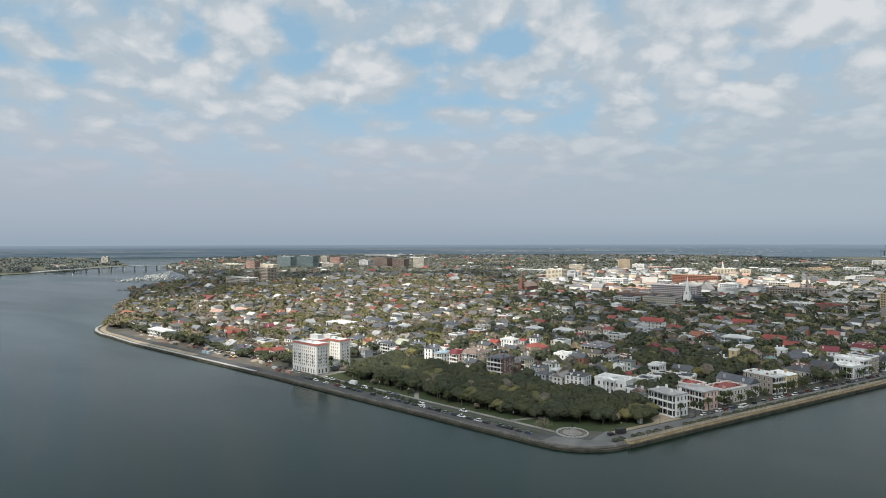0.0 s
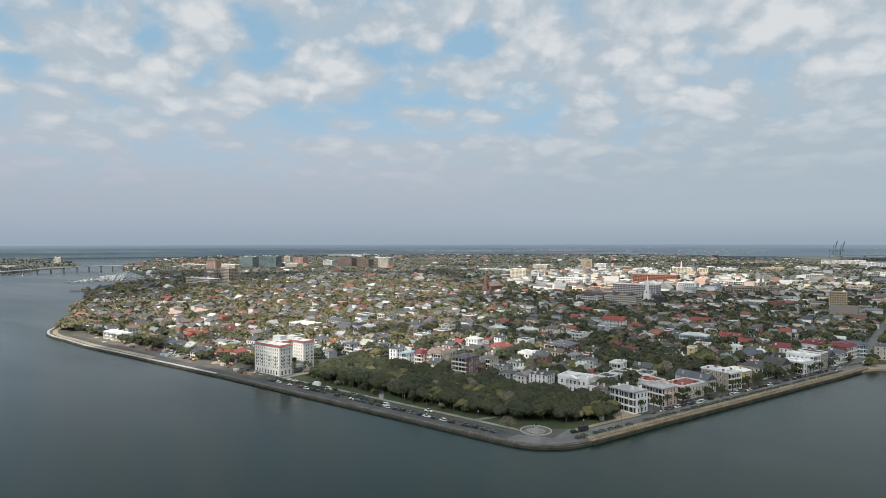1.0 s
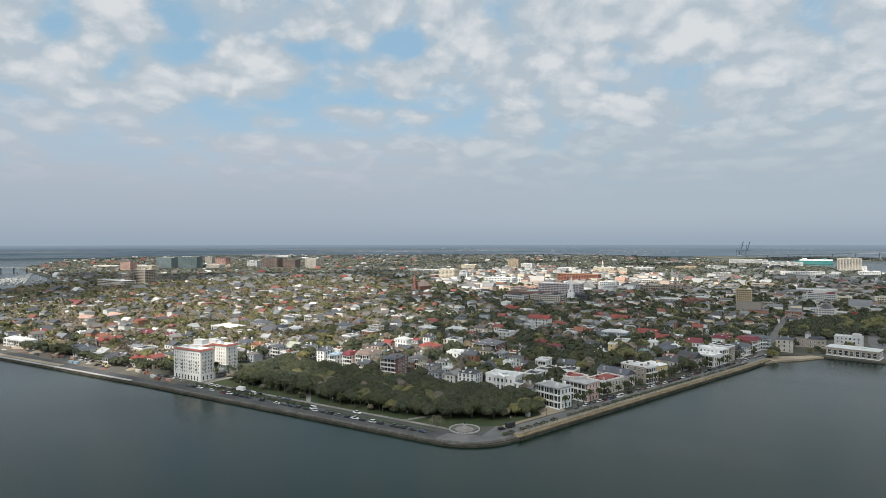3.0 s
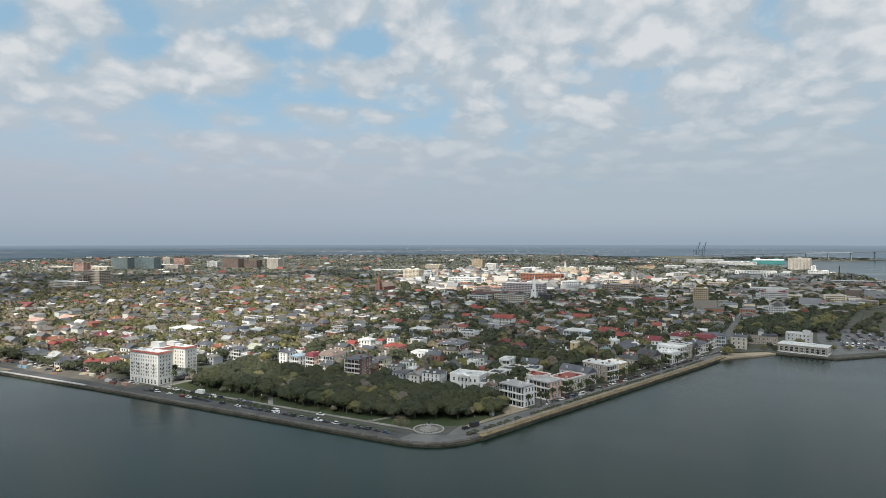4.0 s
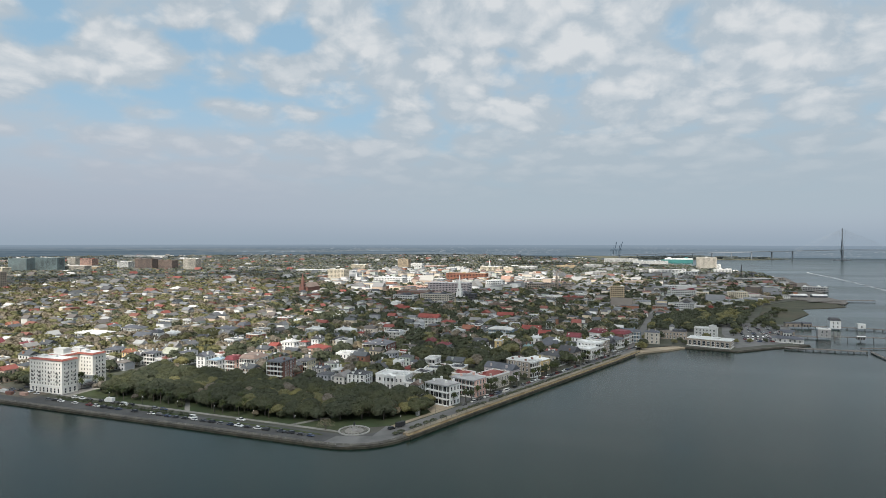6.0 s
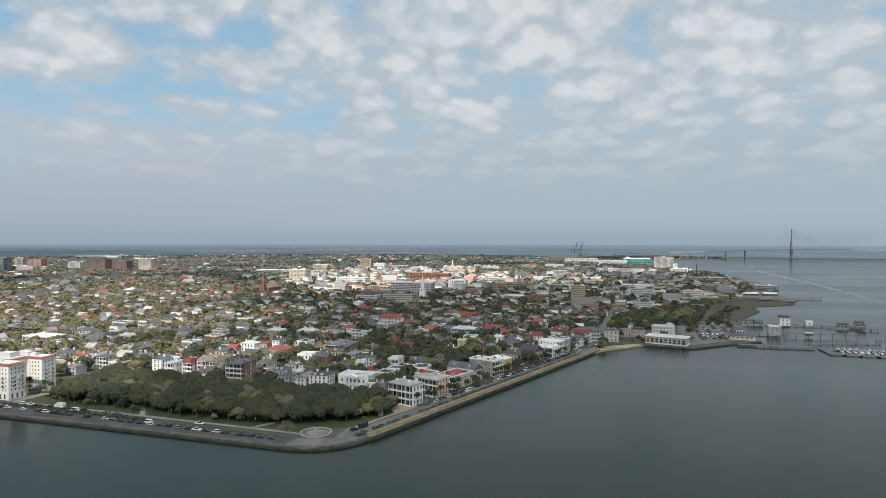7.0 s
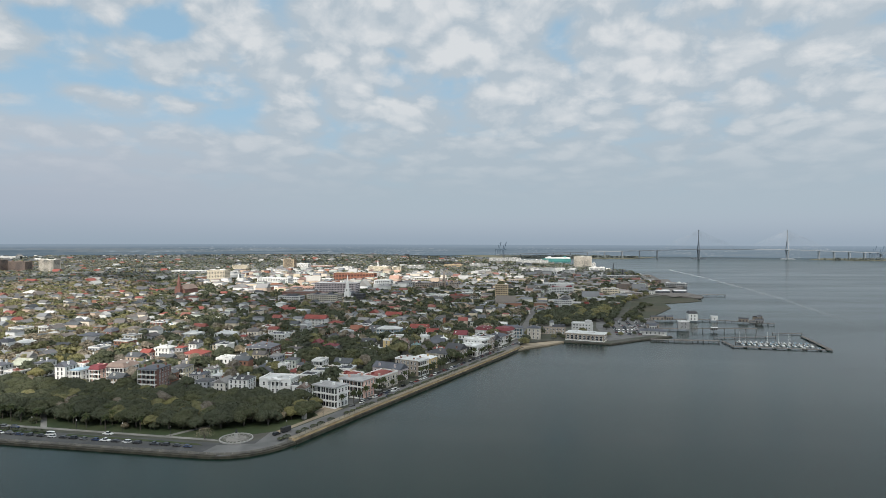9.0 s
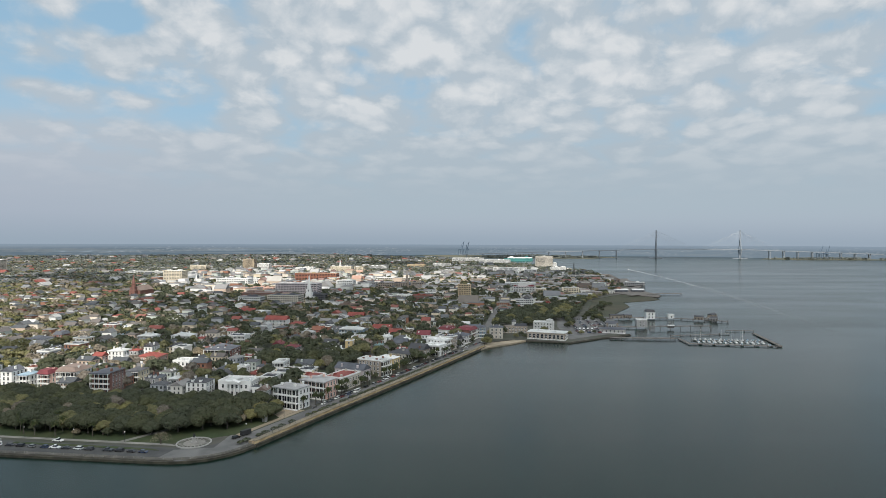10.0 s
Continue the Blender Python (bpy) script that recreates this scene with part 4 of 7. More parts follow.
def house(x, y, w, d, floors, rot, wall, roof, shape="hip", porch="", chimneys=2, label="", fh=3.7, trim=None, dormers=0, name="house", windows=True, z=LAND, portico=0.0):
    """A town house: walls, roof, porch, chimneys and windows. Its front looks along local -y."""
    TAKEN.append((x, y, max(w, d) * 0.55 + 2))
    wm = paint(wall) if isinstance(wall, str) else wall
    rm = roofing(roof) if isinstance(roof, str) else roof
    tm = trim or M_WHITE
    e = thing(name, label or f"{wall} town house of {('one', 'two', 'three', 'four')[min(floors, 4) - 1]} storeys with a {roof} {'hipped' if shape in ('hip', 'low') else shape} roof", "house", pose(x, y, z, 0, 0, rot))
    rr = random.Random(int(x * 7 + y * 13))
    h = floors * fh + 0.5
    k = Kit().box(-w / 2, w / 2, -d / 2, d / 2, -0.4, h)
    k.box(-w / 2 - 0.14, w / 2 + 0.14, -d / 2 - 0.14, d / 2 + 0.14, h - 0.55, h - 0.2)
    if shape == "gable":
        r = min(w, d) * 0.34
        along = "y" if d >= w else "x"
        k.gable(-w / 2, w / 2, -d / 2, d / 2, h, h + r - 0.12, along)
    k.build("wall", wm, e)
    k = Kit()
    pd = 2.8
    x0, x1, y0 = -w / 2 - (pd if porch == "left" else 0), w / 2 + (pd if porch == "right" else 0), -d / 2 - (pd if porch == "front" else 0)
    if shape == "hip":
        k.hip(x0, x1, y0, d / 2, h, h + min(x1 - x0, d / 2 - y0) * 0.18, 0.45)
    elif shape == "low":
        k.hip(x0, x1, y0, d / 2, h, h + 1.3, 0.55)
        k.box(x0 - 0.5, x1 + 0.5, y0 - 0.5, d / 2 + 0.5, h - 0.35, h - 0.01)
    elif shape == "mansard":
        k.hip(x0, x1, y0, d / 2, h, h + 3.0, 0.4, 0.72)
    elif shape == "gable":
        r = min(w, d) * 0.34
        k.gable(-w / 2, w / 2, -d / 2, d / 2, h + 0.04, h + r + 0.12, "y" if d >= w else "x", 0.5)
        if porch == "left":
            k.box(-w / 2 - pd - 0.4, -w / 2 - 0.5, -d / 2, d / 2, h - 0.3, h)
        elif porch == "front":
            k.box(-w / 2, w / 2, -d / 2 - pd - 0.4, -d / 2 - 0.5, h - 0.3, h)
    else:
        k.box(x0 + 0.35, x1 - 0.35, y0 + 0.35, d / 2 - 0.35, h - 0.02, h + 0.12)
        for a0, a1, b0, b1 in ((x0 - .2, x1 + .2, y0 - .2, y0 + .33), (x0 - .2, x1 + .2, d / 2 - .33, d / 2 + .2), (x0 - .2, x0 + .33, y0 + .33, d / 2 - .33), (x1 - .33, x1 + .2, y0 + .33, d / 2 - .33)):
            k.slot = 1
            k.box(a0, a1, b0, b1, h - 0.25, h + 0.75)
        k.slot = 0
        for _ in range(2):
            cx, cy = rr.uniform(-w / 2 + 2, w / 2 - 2), rr.uniform(-d / 2 + 2, d / 2 - 2)
            k.box(cx - 1, cx + 1, cy - 0.8, cy + 0.8, h + 0.1, h + 1.2)
    k.build("roof", [rm, tm], e)
    tall = {"flat": 1.7, "low": 2.2}.get(shape, 3.3)
    for c in range(chimneys):
        sx = -1 if c % 2 == 0 else 1
        cy = (-0.28 + 0.56 * (c // 2)) * d if chimneys > 2 else (rr.uniform(-0.25, 0.25) * d)
        Kit().box(-0.5, 0.5, -0.7, 0.7, h - 0.3, h + tall).box(-0.62, 0.62, -0.82, 0.82, h + tall - 0.4, h + tall - 0.15).build(
            "chimney", M_BRICK if wall in ("brick", "tan", "grey", "taupe") else wm, e, m=pose(sx * (w / 2 - 1.1) * (0.9 if shape != "hip" else 0.5), cy, 0))
    if porch:
        m, length = face(w, d, porch)
        piazza(e, m, length, floors, fh, pd, tm, not windows or x * x + y * y > 700 ** 2)
    for i in range(dormers):
        dx = (i - (dormers - 1) / 2) * (w / max(dormers, 1)) * 0.8
        k = Kit().box(-0.8, 0.8, -0.2, 1.8, 0, 1.7)
        k.slot = 1
        k.gable(-0.8, 0.8, -0.2, 2.0, 1.7, 2.5, "y", 0.15)
        k.build("dormer", [tm, rm], e, m=pose(dx, -d / 2 + 0.7, h + 0.25))
    if portico:
        m, length = face(w, d, "front")
        k = Kit().box(-portico / 2, portico / 2, -3.2, 0, h - 0.9, h + 0.2).gable(-portico / 2, portico / 2, -3.4, 0, h + 0.2, h + 1.8, "y", 0.2)
        k.build("portico", tm, e, m=pose(0, -d / 2, 0))
        for i in range(4):
            Kit().drum(0, 0, 0, h - 0.9, 0.42, 0.34, 8).build("column", tm, e, m=pose(-portico / 2 + 0.5 + i * (portico - 1) / 3, -d / 2 - 2.8, 0))
    if windows:
        rows = [0.9 + f * fh for f in range(floors)]
        far = x * x + y * y > 640 ** 2
        for side in ("front",) if far else ("front", "right", "left"):
            m, length = face(w, d, side)
            # tall dark openings added behind a porch to imitate its deep shade
            if side == porch and not far:
                add_windows(e, m, length, [0.42 + f * fh for f in range(floors)], 2.3, 1.5, fh - 1.1, M_PORCHSHADE, 0.8)
            else:
                add_windows(e, m, length, rows, 4.6 if far else 3.4, 1.4 if far else 1.3, 2.3, tm)
    return e
# ---------------------------------------------------------------- the white hotel by the west wall
def hotel(x, y, rot):
    e = thing("hotel", "large seven-storey cream-white hotel with a red tiled cornice", "hotel", pose(x, y, LAND, 0, 0, rot))
    H = 23.2
    blocks = ((0, 32, 0, 12.5), (0, 17, 12.5, 26), (0, 30.5, 26, 37.5))
    for x0, x1, y0, y1 in blocks:
        Kit().box(x0, x1, y0, y1, -0.4, H).build("wall", M_STUCCO, e)
        for z in (5.1, 8.4):
            Kit().box(x0 - 0.18, x1 + 0.18, y0 - 0.18, y1 + 0.18, z, z + 0.4).build("string_course", M_WHITE, e)
    k = Kit().box(17.02, 29, 12.6, 25.9, 0, 4.6).box(17.02, 29.3, 12.52, 25.98, 4.6, 5.3)
    k.build("entrance_block", M_WHITE, e)
    for x0, x1, y0, y1 in blocks:
        k = Kit().box(x0 - 0.25, x1 + 0.25, y0 - 0.25, y1 + 0.25, H - 0.02, H + 0.35)
        k.build("cornice", M_WHITE, e)
        k = Kit()
        o = 0.7
        for a0, a1, b0, b1, flip in ((x0, x1, y0, y0, 0), (x0, x1, y1, y1, 1)):
            s = -1 if not flip else 1
            k.add([(x0 - o, b0 + s * o, H + 0.36), (x1 + o, b0 + s * o, H + 0.36), (x1 - 1.0, b0 - s * 1.0, H + 1.5), (x0 + 1.0, b0 - s * 1.0, H + 1.5)], [(0, 1, 2, 3)])
        for a0, s in ((x0, -1), (x1, 1)):
            k.add([(a0 + s * o, y0 - o, H + 0.36), (a0 + s * o, y1 + o, H + 0.36), (a0 - s * 1.0, y1 - 1.0, H + 1.5), (a0 - s * 1.0, y0 + 1.0, H + 1.5)], [(0, 1, 2, 3)])
        k.build("tiled_cornice", M_REDTILE, e, "sloping red tiles along the roof edge")
        Kit().box(x0 + 1.0, x1 - 1.0, y0 + 1.0, y1 - 1.0, H + 0.36, H + 1.52).build("roof", M_ROOFWHITE, e, "flat white roof")
    for bx, by, s, t in ((7, 20, 5, 3.4), (12, 30, 4, 2.6), (20, 29, 2.6, 1.8), (8, 5, 2.0, 1.4), (18, 6, 1.6, 1.2), (4, 29, 2.2, 1.5)):
        Kit().box(-s, s, -s * 0.6, s * 0.6, 0, t).box(-s - 0.15, s + 0.15, -s * 0.6 - 0.15, s * 0.6 + 0.15, t, t + 0.25).build("roof_house", M_ROOFWHITE, e, m=pose(bx, by, H + 1.5))
    rows = [6.1 + 2.82 * f for f in range(6)]
    walls = [(pose(0, 0, 0), 32), (pose(32, 0, 0, 0, 0, 90), 12.5), (pose(30.5, 26, 0, 0, 0, 90), 11.5), (pose(17, 12.5, 0, 0, 0, 90), 13.5), (pose(17, 26, 0), 13.5), (pose(0, 37.5, 0, 0, 0, -90), 37.5)]
    for m, length in walls:
        add_windows(e, m, length, rows, 2.75, 0.85, 1.35, M_STUCCO, 1.2)
        add_windows(e, m, length, [0.7], 3.6, 1.4, 3.2, M_WHITE, 1.4)
    # dark iron balconies in upright rows
    bal = None
    for m, length, xs in ((walls[0][0], 32, (3.6, 10.5, 20.0, 27.6)), (walls[1][0], 12.5, (3.2, 9.2)), (walls[2][0], 12, (3.2, 8.8))):
        for bx in xs:
            for z in rows[1:4]:
                p = m @ pose(bx, 0, z - 0.35)
                if bal is None:
                    k = Kit().box(-0.8, 0.8, -0.9, 0, 0, 0.12)
                    for i in range(9):
                        k.box(-0.8 + 0.19 * i, -0.74 + 0.19 * i, -0.9, -0.84, 0.12, 0.95)
                    k.box(-0.8, 0.8, -0.92, -0.84, 0.92, 1.0).box(-0.8, -0.73, -0.9, 0, 0.85, 0.98).box(0.73, 0.8, -0.9, 0, 0.85, 0.98)
                    bal = k.build("balcony", M_DARK, e, "dark iron balcony", m=p)
                else:
                    same_part(bal, p)
    k = Kit().box(29.4, 34.5, 16, 26, 3.1, 3.4)
    k.build("canopy", M_DARK, e, "dark entrance canopy")
    return e


hotel(-128.0, 516.0, -40.0)
# ---------------------------------------------------------------- monument and plaza at the point
def monument(x, y):
    e = thing("monument", "round stone plaza with a dark bronze figure group on a pedestal", "monument", pose(x, y, LAND + 0.12))
    R = 9.0
    k = Kit().drum(0, 0, -0.3, 0.12, R, R, 40)
    k.build("plaza", M_WALK, e, "round pale plaza")
    k = Kit()
    n = 40
    v = []
    for r, z in ((R - 0.1, 0.55), (R - 0.6, 0.55), (R - 0.6, 0.1), (R + 0.02, 0.0), (R + 0.02, 0.55)):
        v += [(r * math.cos(2 * math.pi * i / n), r * math.sin(2 * math.pi * i / n), z) for i in range(n)]
    f = []
    for a, b in ((0, 1), (1, 2), (3, 4), (4, 0)):
        f += [(a * n + i, a * n + (i + 1) % n, b * n + (i + 1) % n, b * n + i) for i in range(n)]
    k.add(v, f).build("kerb", M_CONCRETE, e, "low stone rim")
    spoke = None
    for i in range(20):
        m = pose(0, 0, 0, 0, 0, i * 18)
        if spoke is None:
            spoke = Kit().add([(5.4, -0.5, 0.14), (8.2, -0.95, 0.14), (8.2, 0.95, 0.14), (5.4, 0.5, 0.14)], [(0, 1, 2, 3)]).build("paving_panel", M_EARTH, e, "dark wedge of paving", m=m)
        else:
            same_part(spoke, m)
    Kit().drum(0, 0, 0.12, 0.3, 5.2, 5.2, 32).drum(0, 0, 0.3, 0.5, 3.4, 3.4, 24).build("step", M_WALK, e, "round steps")
    Kit().box(-1.3, 1.3, -1.3, 1.3, 0.5, 1.0).box(-1.0, 1.0, -1.0, 1.0, 1.0, 2.9, 0.1).box(-1.15, 1.15, -1.15, 1.15, 2.9, 3.15).build("pedestal", M_CONCRETE, e, "grey granite pedestal")
    k = Kit().drum(0, 0, 3.15, 4.3, 0.5, 0.42, 8).drum(0, 0, 4.3, 5.4, 0.46, 0.2, 8).drum(0.45, 0.1, 3.15, 4.6, 0.28, 0.22, 7)
    k.build("figure_group", M_DARK, e, "dark bronze statue")
    return e


monument(FOUNTAIN.x, FOUNTAIN.y)


def kiosk(x, y):
    e = thing("kiosk", "small pale square pavilion beside the park path", "kiosk", pose(x, y, LAND + 0.15, 0, 0, 30))
    Kit().box(-1.1, 1.1, -1.1, 1.1, 0, 3.0).build("body", M_CONCRETE, e)
    Kit().hip(-1.1, 1.1, -1.1, 1.1, 3.0, 3.9, 0.3).build("roof", M_WHITE, e)


kiosk(*east(62, 21.5)[:2])
# ---------------------------------------------------------------- cars
CARS = [(0.70, 0.70, 0.69), (0.03, 0.03, 0.033), (0.22, 0.225, 0.23), (0.04, 0.04, 0.045), (0.05, 0.055, 0.065), (0.20, 0.025, 0.022), (0.12, 0.125, 0.13), (0.03, 0.05, 0.11), (0.72, 0.71, 0.68), (0.02, 0.02, 0.02)]
M_CAR = material("car_paint", CARS, 0.3, 1, 8, 0.04, vary="object", spec=0.6)
M_TYRE = material("tyre_rubber", [(0.02, 0.02, 0.02)], 0.85, 2, 9, 0.2)


def car(name, length, width, height, cabin, label, paintwork=None, distant=False):
    """cabin: where the glass begins and ends along the car, at its foot and at its roof, as shares of the length."""
    e = thing(name, label, "car" if name != "truck" else "truck")
    pm = paintwork or M_CAR
    L, W = length / 2, width / 2
    low = height * 0.56
    k = Kit()
    prof = [(-L, 0.35), (-L + 0.05, low * 0.85), (-L + 0.5, low), (L - 0.9, low * 0.96), (L - 0.1, low * 0.72), (L, 0.35)]
    n = len(prof)
    k.add([(x, -W, z) for x, z in prof] + [(x, W, z) for x, z in prof], [tuple(range(n)), tuple(reversed(range(n, 2 * n)))] + [(i, n + i, n + (i + 1) % n, (i + 1) % n) for i in range(n)])
    a, b, c, d = [(-L + s * length) for s in cabin]
    k.add([(c, -W * 0.8, height), (d, -W * 0.8, height), (d, W * 0.8, height), (c, W * 0.8, height), (c, -W * 0.8, height - 0.07), (d, -W * 0.8, height - 0.07), (d, W * 0.8, height - 0.07), (c, W * 0.8, height - 0.07)],
          [(0, 1, 2, 3), (0, 4, 5, 1), (1, 5, 6, 2), (2, 6, 7, 3), (3, 7, 4, 0)])
    k.build("body", pm, e)
    g = Kit().add([(a, -W * 0.95, low - 0.02), (b, -W * 0.95, low - 0.02), (b, W * 0.95, low - 0.02), (a, W * 0.95, low - 0.02), (c, -W * 0.79, height - 0.05), (d, -W * 0.79, height - 0.05), (d, W * 0.79, height - 0.05), (c, W * 0.79, height - 0.05)],
                  [(0, 1, 5, 4), (1, 2, 6, 5), (2, 3, 7, 6), (3, 0, 4, 7)])
    g.build("glazing", M_GLASS, e, "dark car windows")
    wheel, wheels = None, Kit()
    for sx in (-0.31, 0.31):
        for sy in (-1, 1):
            m = pose(sx * length, sy * (W - 0.1), 0.33, 90, 0, 0)
            if distant:
                one = Kit().drum(0, 0, -0.11, 0.11, 0.33, 0.33, 8)
                wheels.add([m @ Vector(p) for p in one.v], one.f)
            elif wheel is None:
                wheel = Kit().drum(0, 0, -0.11, 0.11, 0.33, 0.33, 10).build("wheel", M_TYRE, e, m=m)
            else:
                same_part(wheel, m)
    if distant:
        wheels.build("wheels", M_TYRE, e)["kind"] = "stuff"
    return e


FLEET = [car("car", 4.6, 1.85, 1.45, (0.10, 0.78, 0.24, 0.62), "parked saloon car with dark windows"),
         car("car", 4.8, 1.95, 1.75, (0.03, 0.76, 0.08, 0.64), "parked sport utility car with dark windows"),
         car("car", 4.2, 1.8, 1.5, (0.04, 0.76, 0.10, 0.60), "parked compact car with dark windows"),
         car("pickup", 5.6, 2.0, 1.85, (0.36, 0.74, 0.40, 0.62), "parked pickup truck with an open bed")]
VAN = car("van", 5.6, 2.05, 2.4, (0.55, 0.92, 0.03, 0.80), "tall white delivery van on the road", M_WHITE)


def park(x, y, rot, z=LAND + 0.05, rr=random.Random(4), group=""):
    c = copy_thing(rr.choice((FLEET[0], FLEET[1], FLEET[1], FLEET[2], FLEET[0], FLEET[3])), pose(x, y, z, 0, 0, rot))
    c["group"] = group
    return c


rng = random.Random(31)
WEST_ROT = math.degrees(math.atan2(WEST[1], WEST[0]))
for s0, s1, o, share in ((70, 262, 5.8, 0.7), (96, 250, 15.8, 0.5), (40, 62, 6.0, 0.5)):
    s = s0
    while s < s1:
        if rng.random() < share:
            p = west(s, o)
            park(p.x, p.y, WEST_ROT + rng.choice((0, 180)) + rng.uniform(-2, 2), group="cars parked by the west wall")
        s += rng.uniform(6.0, 7.4)
for s0, s1, o, share in ((95, 330, 13.6, 0.6), (110, 330, 7.6, 0.18)):
    s = s0
    while s < s1:
        if rng.random() < share:
            p = east(s, o)
            park(p.x, p.y, 30 + rng.choice((0, 180)) + rng.uniform(-2, 2), group="cars parked by the east wall")
        s += rng.uniform(6.2, 8.0)
for s, o in ((126, 8.0), (190, 14.0)):
    p = west(s, o)
    copy_thing(VAN, pose(p.x, p.y, LAND + 0.05, 0, 0, WEST_ROT))["group"] = "vans on the west road"
p = east(146, 12.2)
copy_thing(VAN, pose(p.x, p.y, LAND + 0.05, 0, 0, 30))


def box_truck(x, y, rot):
    e = thing("truck", "white box truck parked beside the park", "truck", pose(x, y, LAND + 0.05, 0, 0, rot))
    Kit().box(-3.6, 2.0, -1.2, 1.2, 0.9, 3.6).build("cargo_box", M_WHITE, e, "plain white cargo box")
    Kit().box(2.1, 4.0, -1.1, 1.1, 0.6, 2.5, 0.1).build("cab", M_WHITE, e)
    Kit().box(-3.5, 3.9, -0.9, 0.9, 0.5, 0.9).build("chassis", M_DARK, e)
    w = None
    for sx in (-2.4, 3.0):
        for sy in (-1.05, 1.05):
            m = pose(sx, sy, 0.45, 90)
            w = same_part(w, m) if w else Kit().drum(0, 0, -0.15, 0.15, 0.45, 0.45, 10).build("wheel", M_TYRE, e, m=m)


p = west(205, 16.0)
box_truck(p.x, p.y, WEST_ROT)


def trailer(x, y, rot):
    e = thing("trailer", "black box trailer parked behind a dark car", "trailer", pose(x, y, LAND + 0.06, 0, 0, rot))
    Kit().box(-3.0, 3.0, -1.1, 1.1, 0.5, 3.0).build("cargo_box", M_DARK, e)
    w = None
    for sy in (-1.1, 1.1):
        m = pose(0, sy, 0.35, 90)
        w = same_part(w, m) if w else Kit().drum(0, 0, -0.1, 0.1, 0.35, 0.35, 10).build("wheel", M_TYRE, e, m=m)


trailer(100, 341.5, 24)
park(94, 338.8, 24)


def street_lamp(x, y, z=LAND):
    e = thing("street_lamp", "slim dark street lamp post with a small lantern", "street lamp", pose(x, y, z))
    Kit().drum(0, 0, 0, 5.2, 0.11, 0.07, 6).build("post", M_DARK, e)
    Kit().drum(0, 0, 5.2, 5.8, 0.18, 0.26, 6).build("lantern", M_WHITE, e)
    return e


lamp = street_lamp(*west(60, 20.0)[:2])
for s in range(90, 250, 30):
    copy_thing(lamp, pose(*west(s, 20.0)))["group"] = "lamps along the roads"
for s in range(40, 330, 32):
    copy_thing(lamp, pose(*east(s, 15.2)))["group"] = "lamps along the roads"
for o in FLEET + [VAN]:
    for c in (*o.children_recursive, o):
        bpy.data.objects.remove(c)
def building(x, y, w, d, h, rot, wall, roof, label="", name="building", z=LAND):
    """A block of flats, offices or a hall: walls, flat roof behind a parapet, a row of windows to every floor, plant on the roof."""
    TAKEN.append((x, y, max(w, d) * 0.55 + 3))
    floors = max(1, round(h / 3.6))
    e = thing(name, label or f"{wall} {'low' if floors < 4 else 'tall'} town building with a flat {roof} roof", "building", pose(x, y, z, 0, 0, rot))
    wm, rm = paint(wall), roofing(roof)
    k = Kit().box(-w / 2, w / 2, -d / 2, d / 2, -0.5, h)
    for a0, a1, b0, b1 in ((-w / 2 - .2, w / 2 + .2, -d / 2 - .2, -d / 2 + .3), (-w / 2 - .2, w / 2 + .2, d / 2 - .3, d / 2 + .2), (-w / 2 - .2, -w / 2 + .3, -d / 2 + .3, d / 2 - .3), (w / 2 - .3, w / 2 + .2, -d / 2 + .3, d / 2 - .3)):
        k.box(a0, a1, b0, b1, h - 0.4, h + 0.8)
    k.build("wall", wm, e)
    Kit().box(-w / 2 + 0.32, w / 2 - 0.32, -d / 2 + 0.32, d / 2 - 0.32, h - 0.1, h + 0.15).build("roof", rm, e)
    rr = random.Random(int(x + 3 * y))
    for i in range(1 + (w > 25) + (w > 45)):
        s, t = rr.uniform(2, 4.5), rr.uniform(1.6, 3.2)
        Kit().box(-s, s, -s * 0.7, s * 0.7, 0, t).box(-s * 0.4, s * 0.4, -s * 0.3, s * 0.3, t, t + 0.9).build("roof_plant", rm, e, m=pose(rr.uniform(-w / 2 + 4, w / 2 - 4) if w > 12 else 0, rr.uniform(-d / 4, d / 4), h + 0.1))
    fh = h / floors
    near = x * x + y * y < 900 ** 2
    step = 3.2 if x * x + y * y < 1300 ** 2 else (5.0 if floors < 5 else 4.2)
    rest = Kit()
    for side in ("front", "right", "left"):
        m, length = face(w, d, side)
        if side == "left" and x > 100:
            continue
        if near:
            add_windows(e, m, length, [f * fh + fh * 0.25 for f in range(floors)], 3.6, 1.5, fh * 0.5, M_WHITE)
            continue
        n = max(1, int((length - 1.5) / step))
        k = Kit()
        for f in range(floors):
            for i in range(n):
                cx = length / 2 + (i - (n - 1) / 2) * step
                k.box(cx - step * 0.3, cx + step * 0.3, -0.12, 0.02, f * fh + fh * 0.28, f * fh + fh * 0.80)
        rest.add([m @ Vector(p) for p in k.v], k.f)
    if rest.v:
        rest.build("glazing", M_GLASS, e)["kind"] = "stuff"
    return e
# ---------------------------------------------------------------- houses and buildings of the town, each placed to fit the camera's view
house(-86, 624, 14.5, 12.0, 3, -41, "white", "slate", "hip", "front", label="white three-storey house with double porches beside the hotel", fh=3.4)
house(-74, 601, 7.7, 8.4, 3, -41, "yellow", "orange", "gable", label="yellow house with an orange gable roof", fh=3.4)
house(-65, 595, 9.8, 8.4, 2, -41, "white", "dark", "gable")
house(-53, 593, 10.5, 8.4, 3, -41, "pale", "slate", "hip", "front", fh=3.3)
house(-39, 603, 14.6, 12.0, 2, -41, "cream", "green", "gable", "front", label="cream house with a pale green gable roof and porch")
house(-24, 585, 8.4, 12.0, 3, -41, "white", "slate", "hip", "front", label="white house with porches and a small white cupola", fh=3.5, dormers=1)
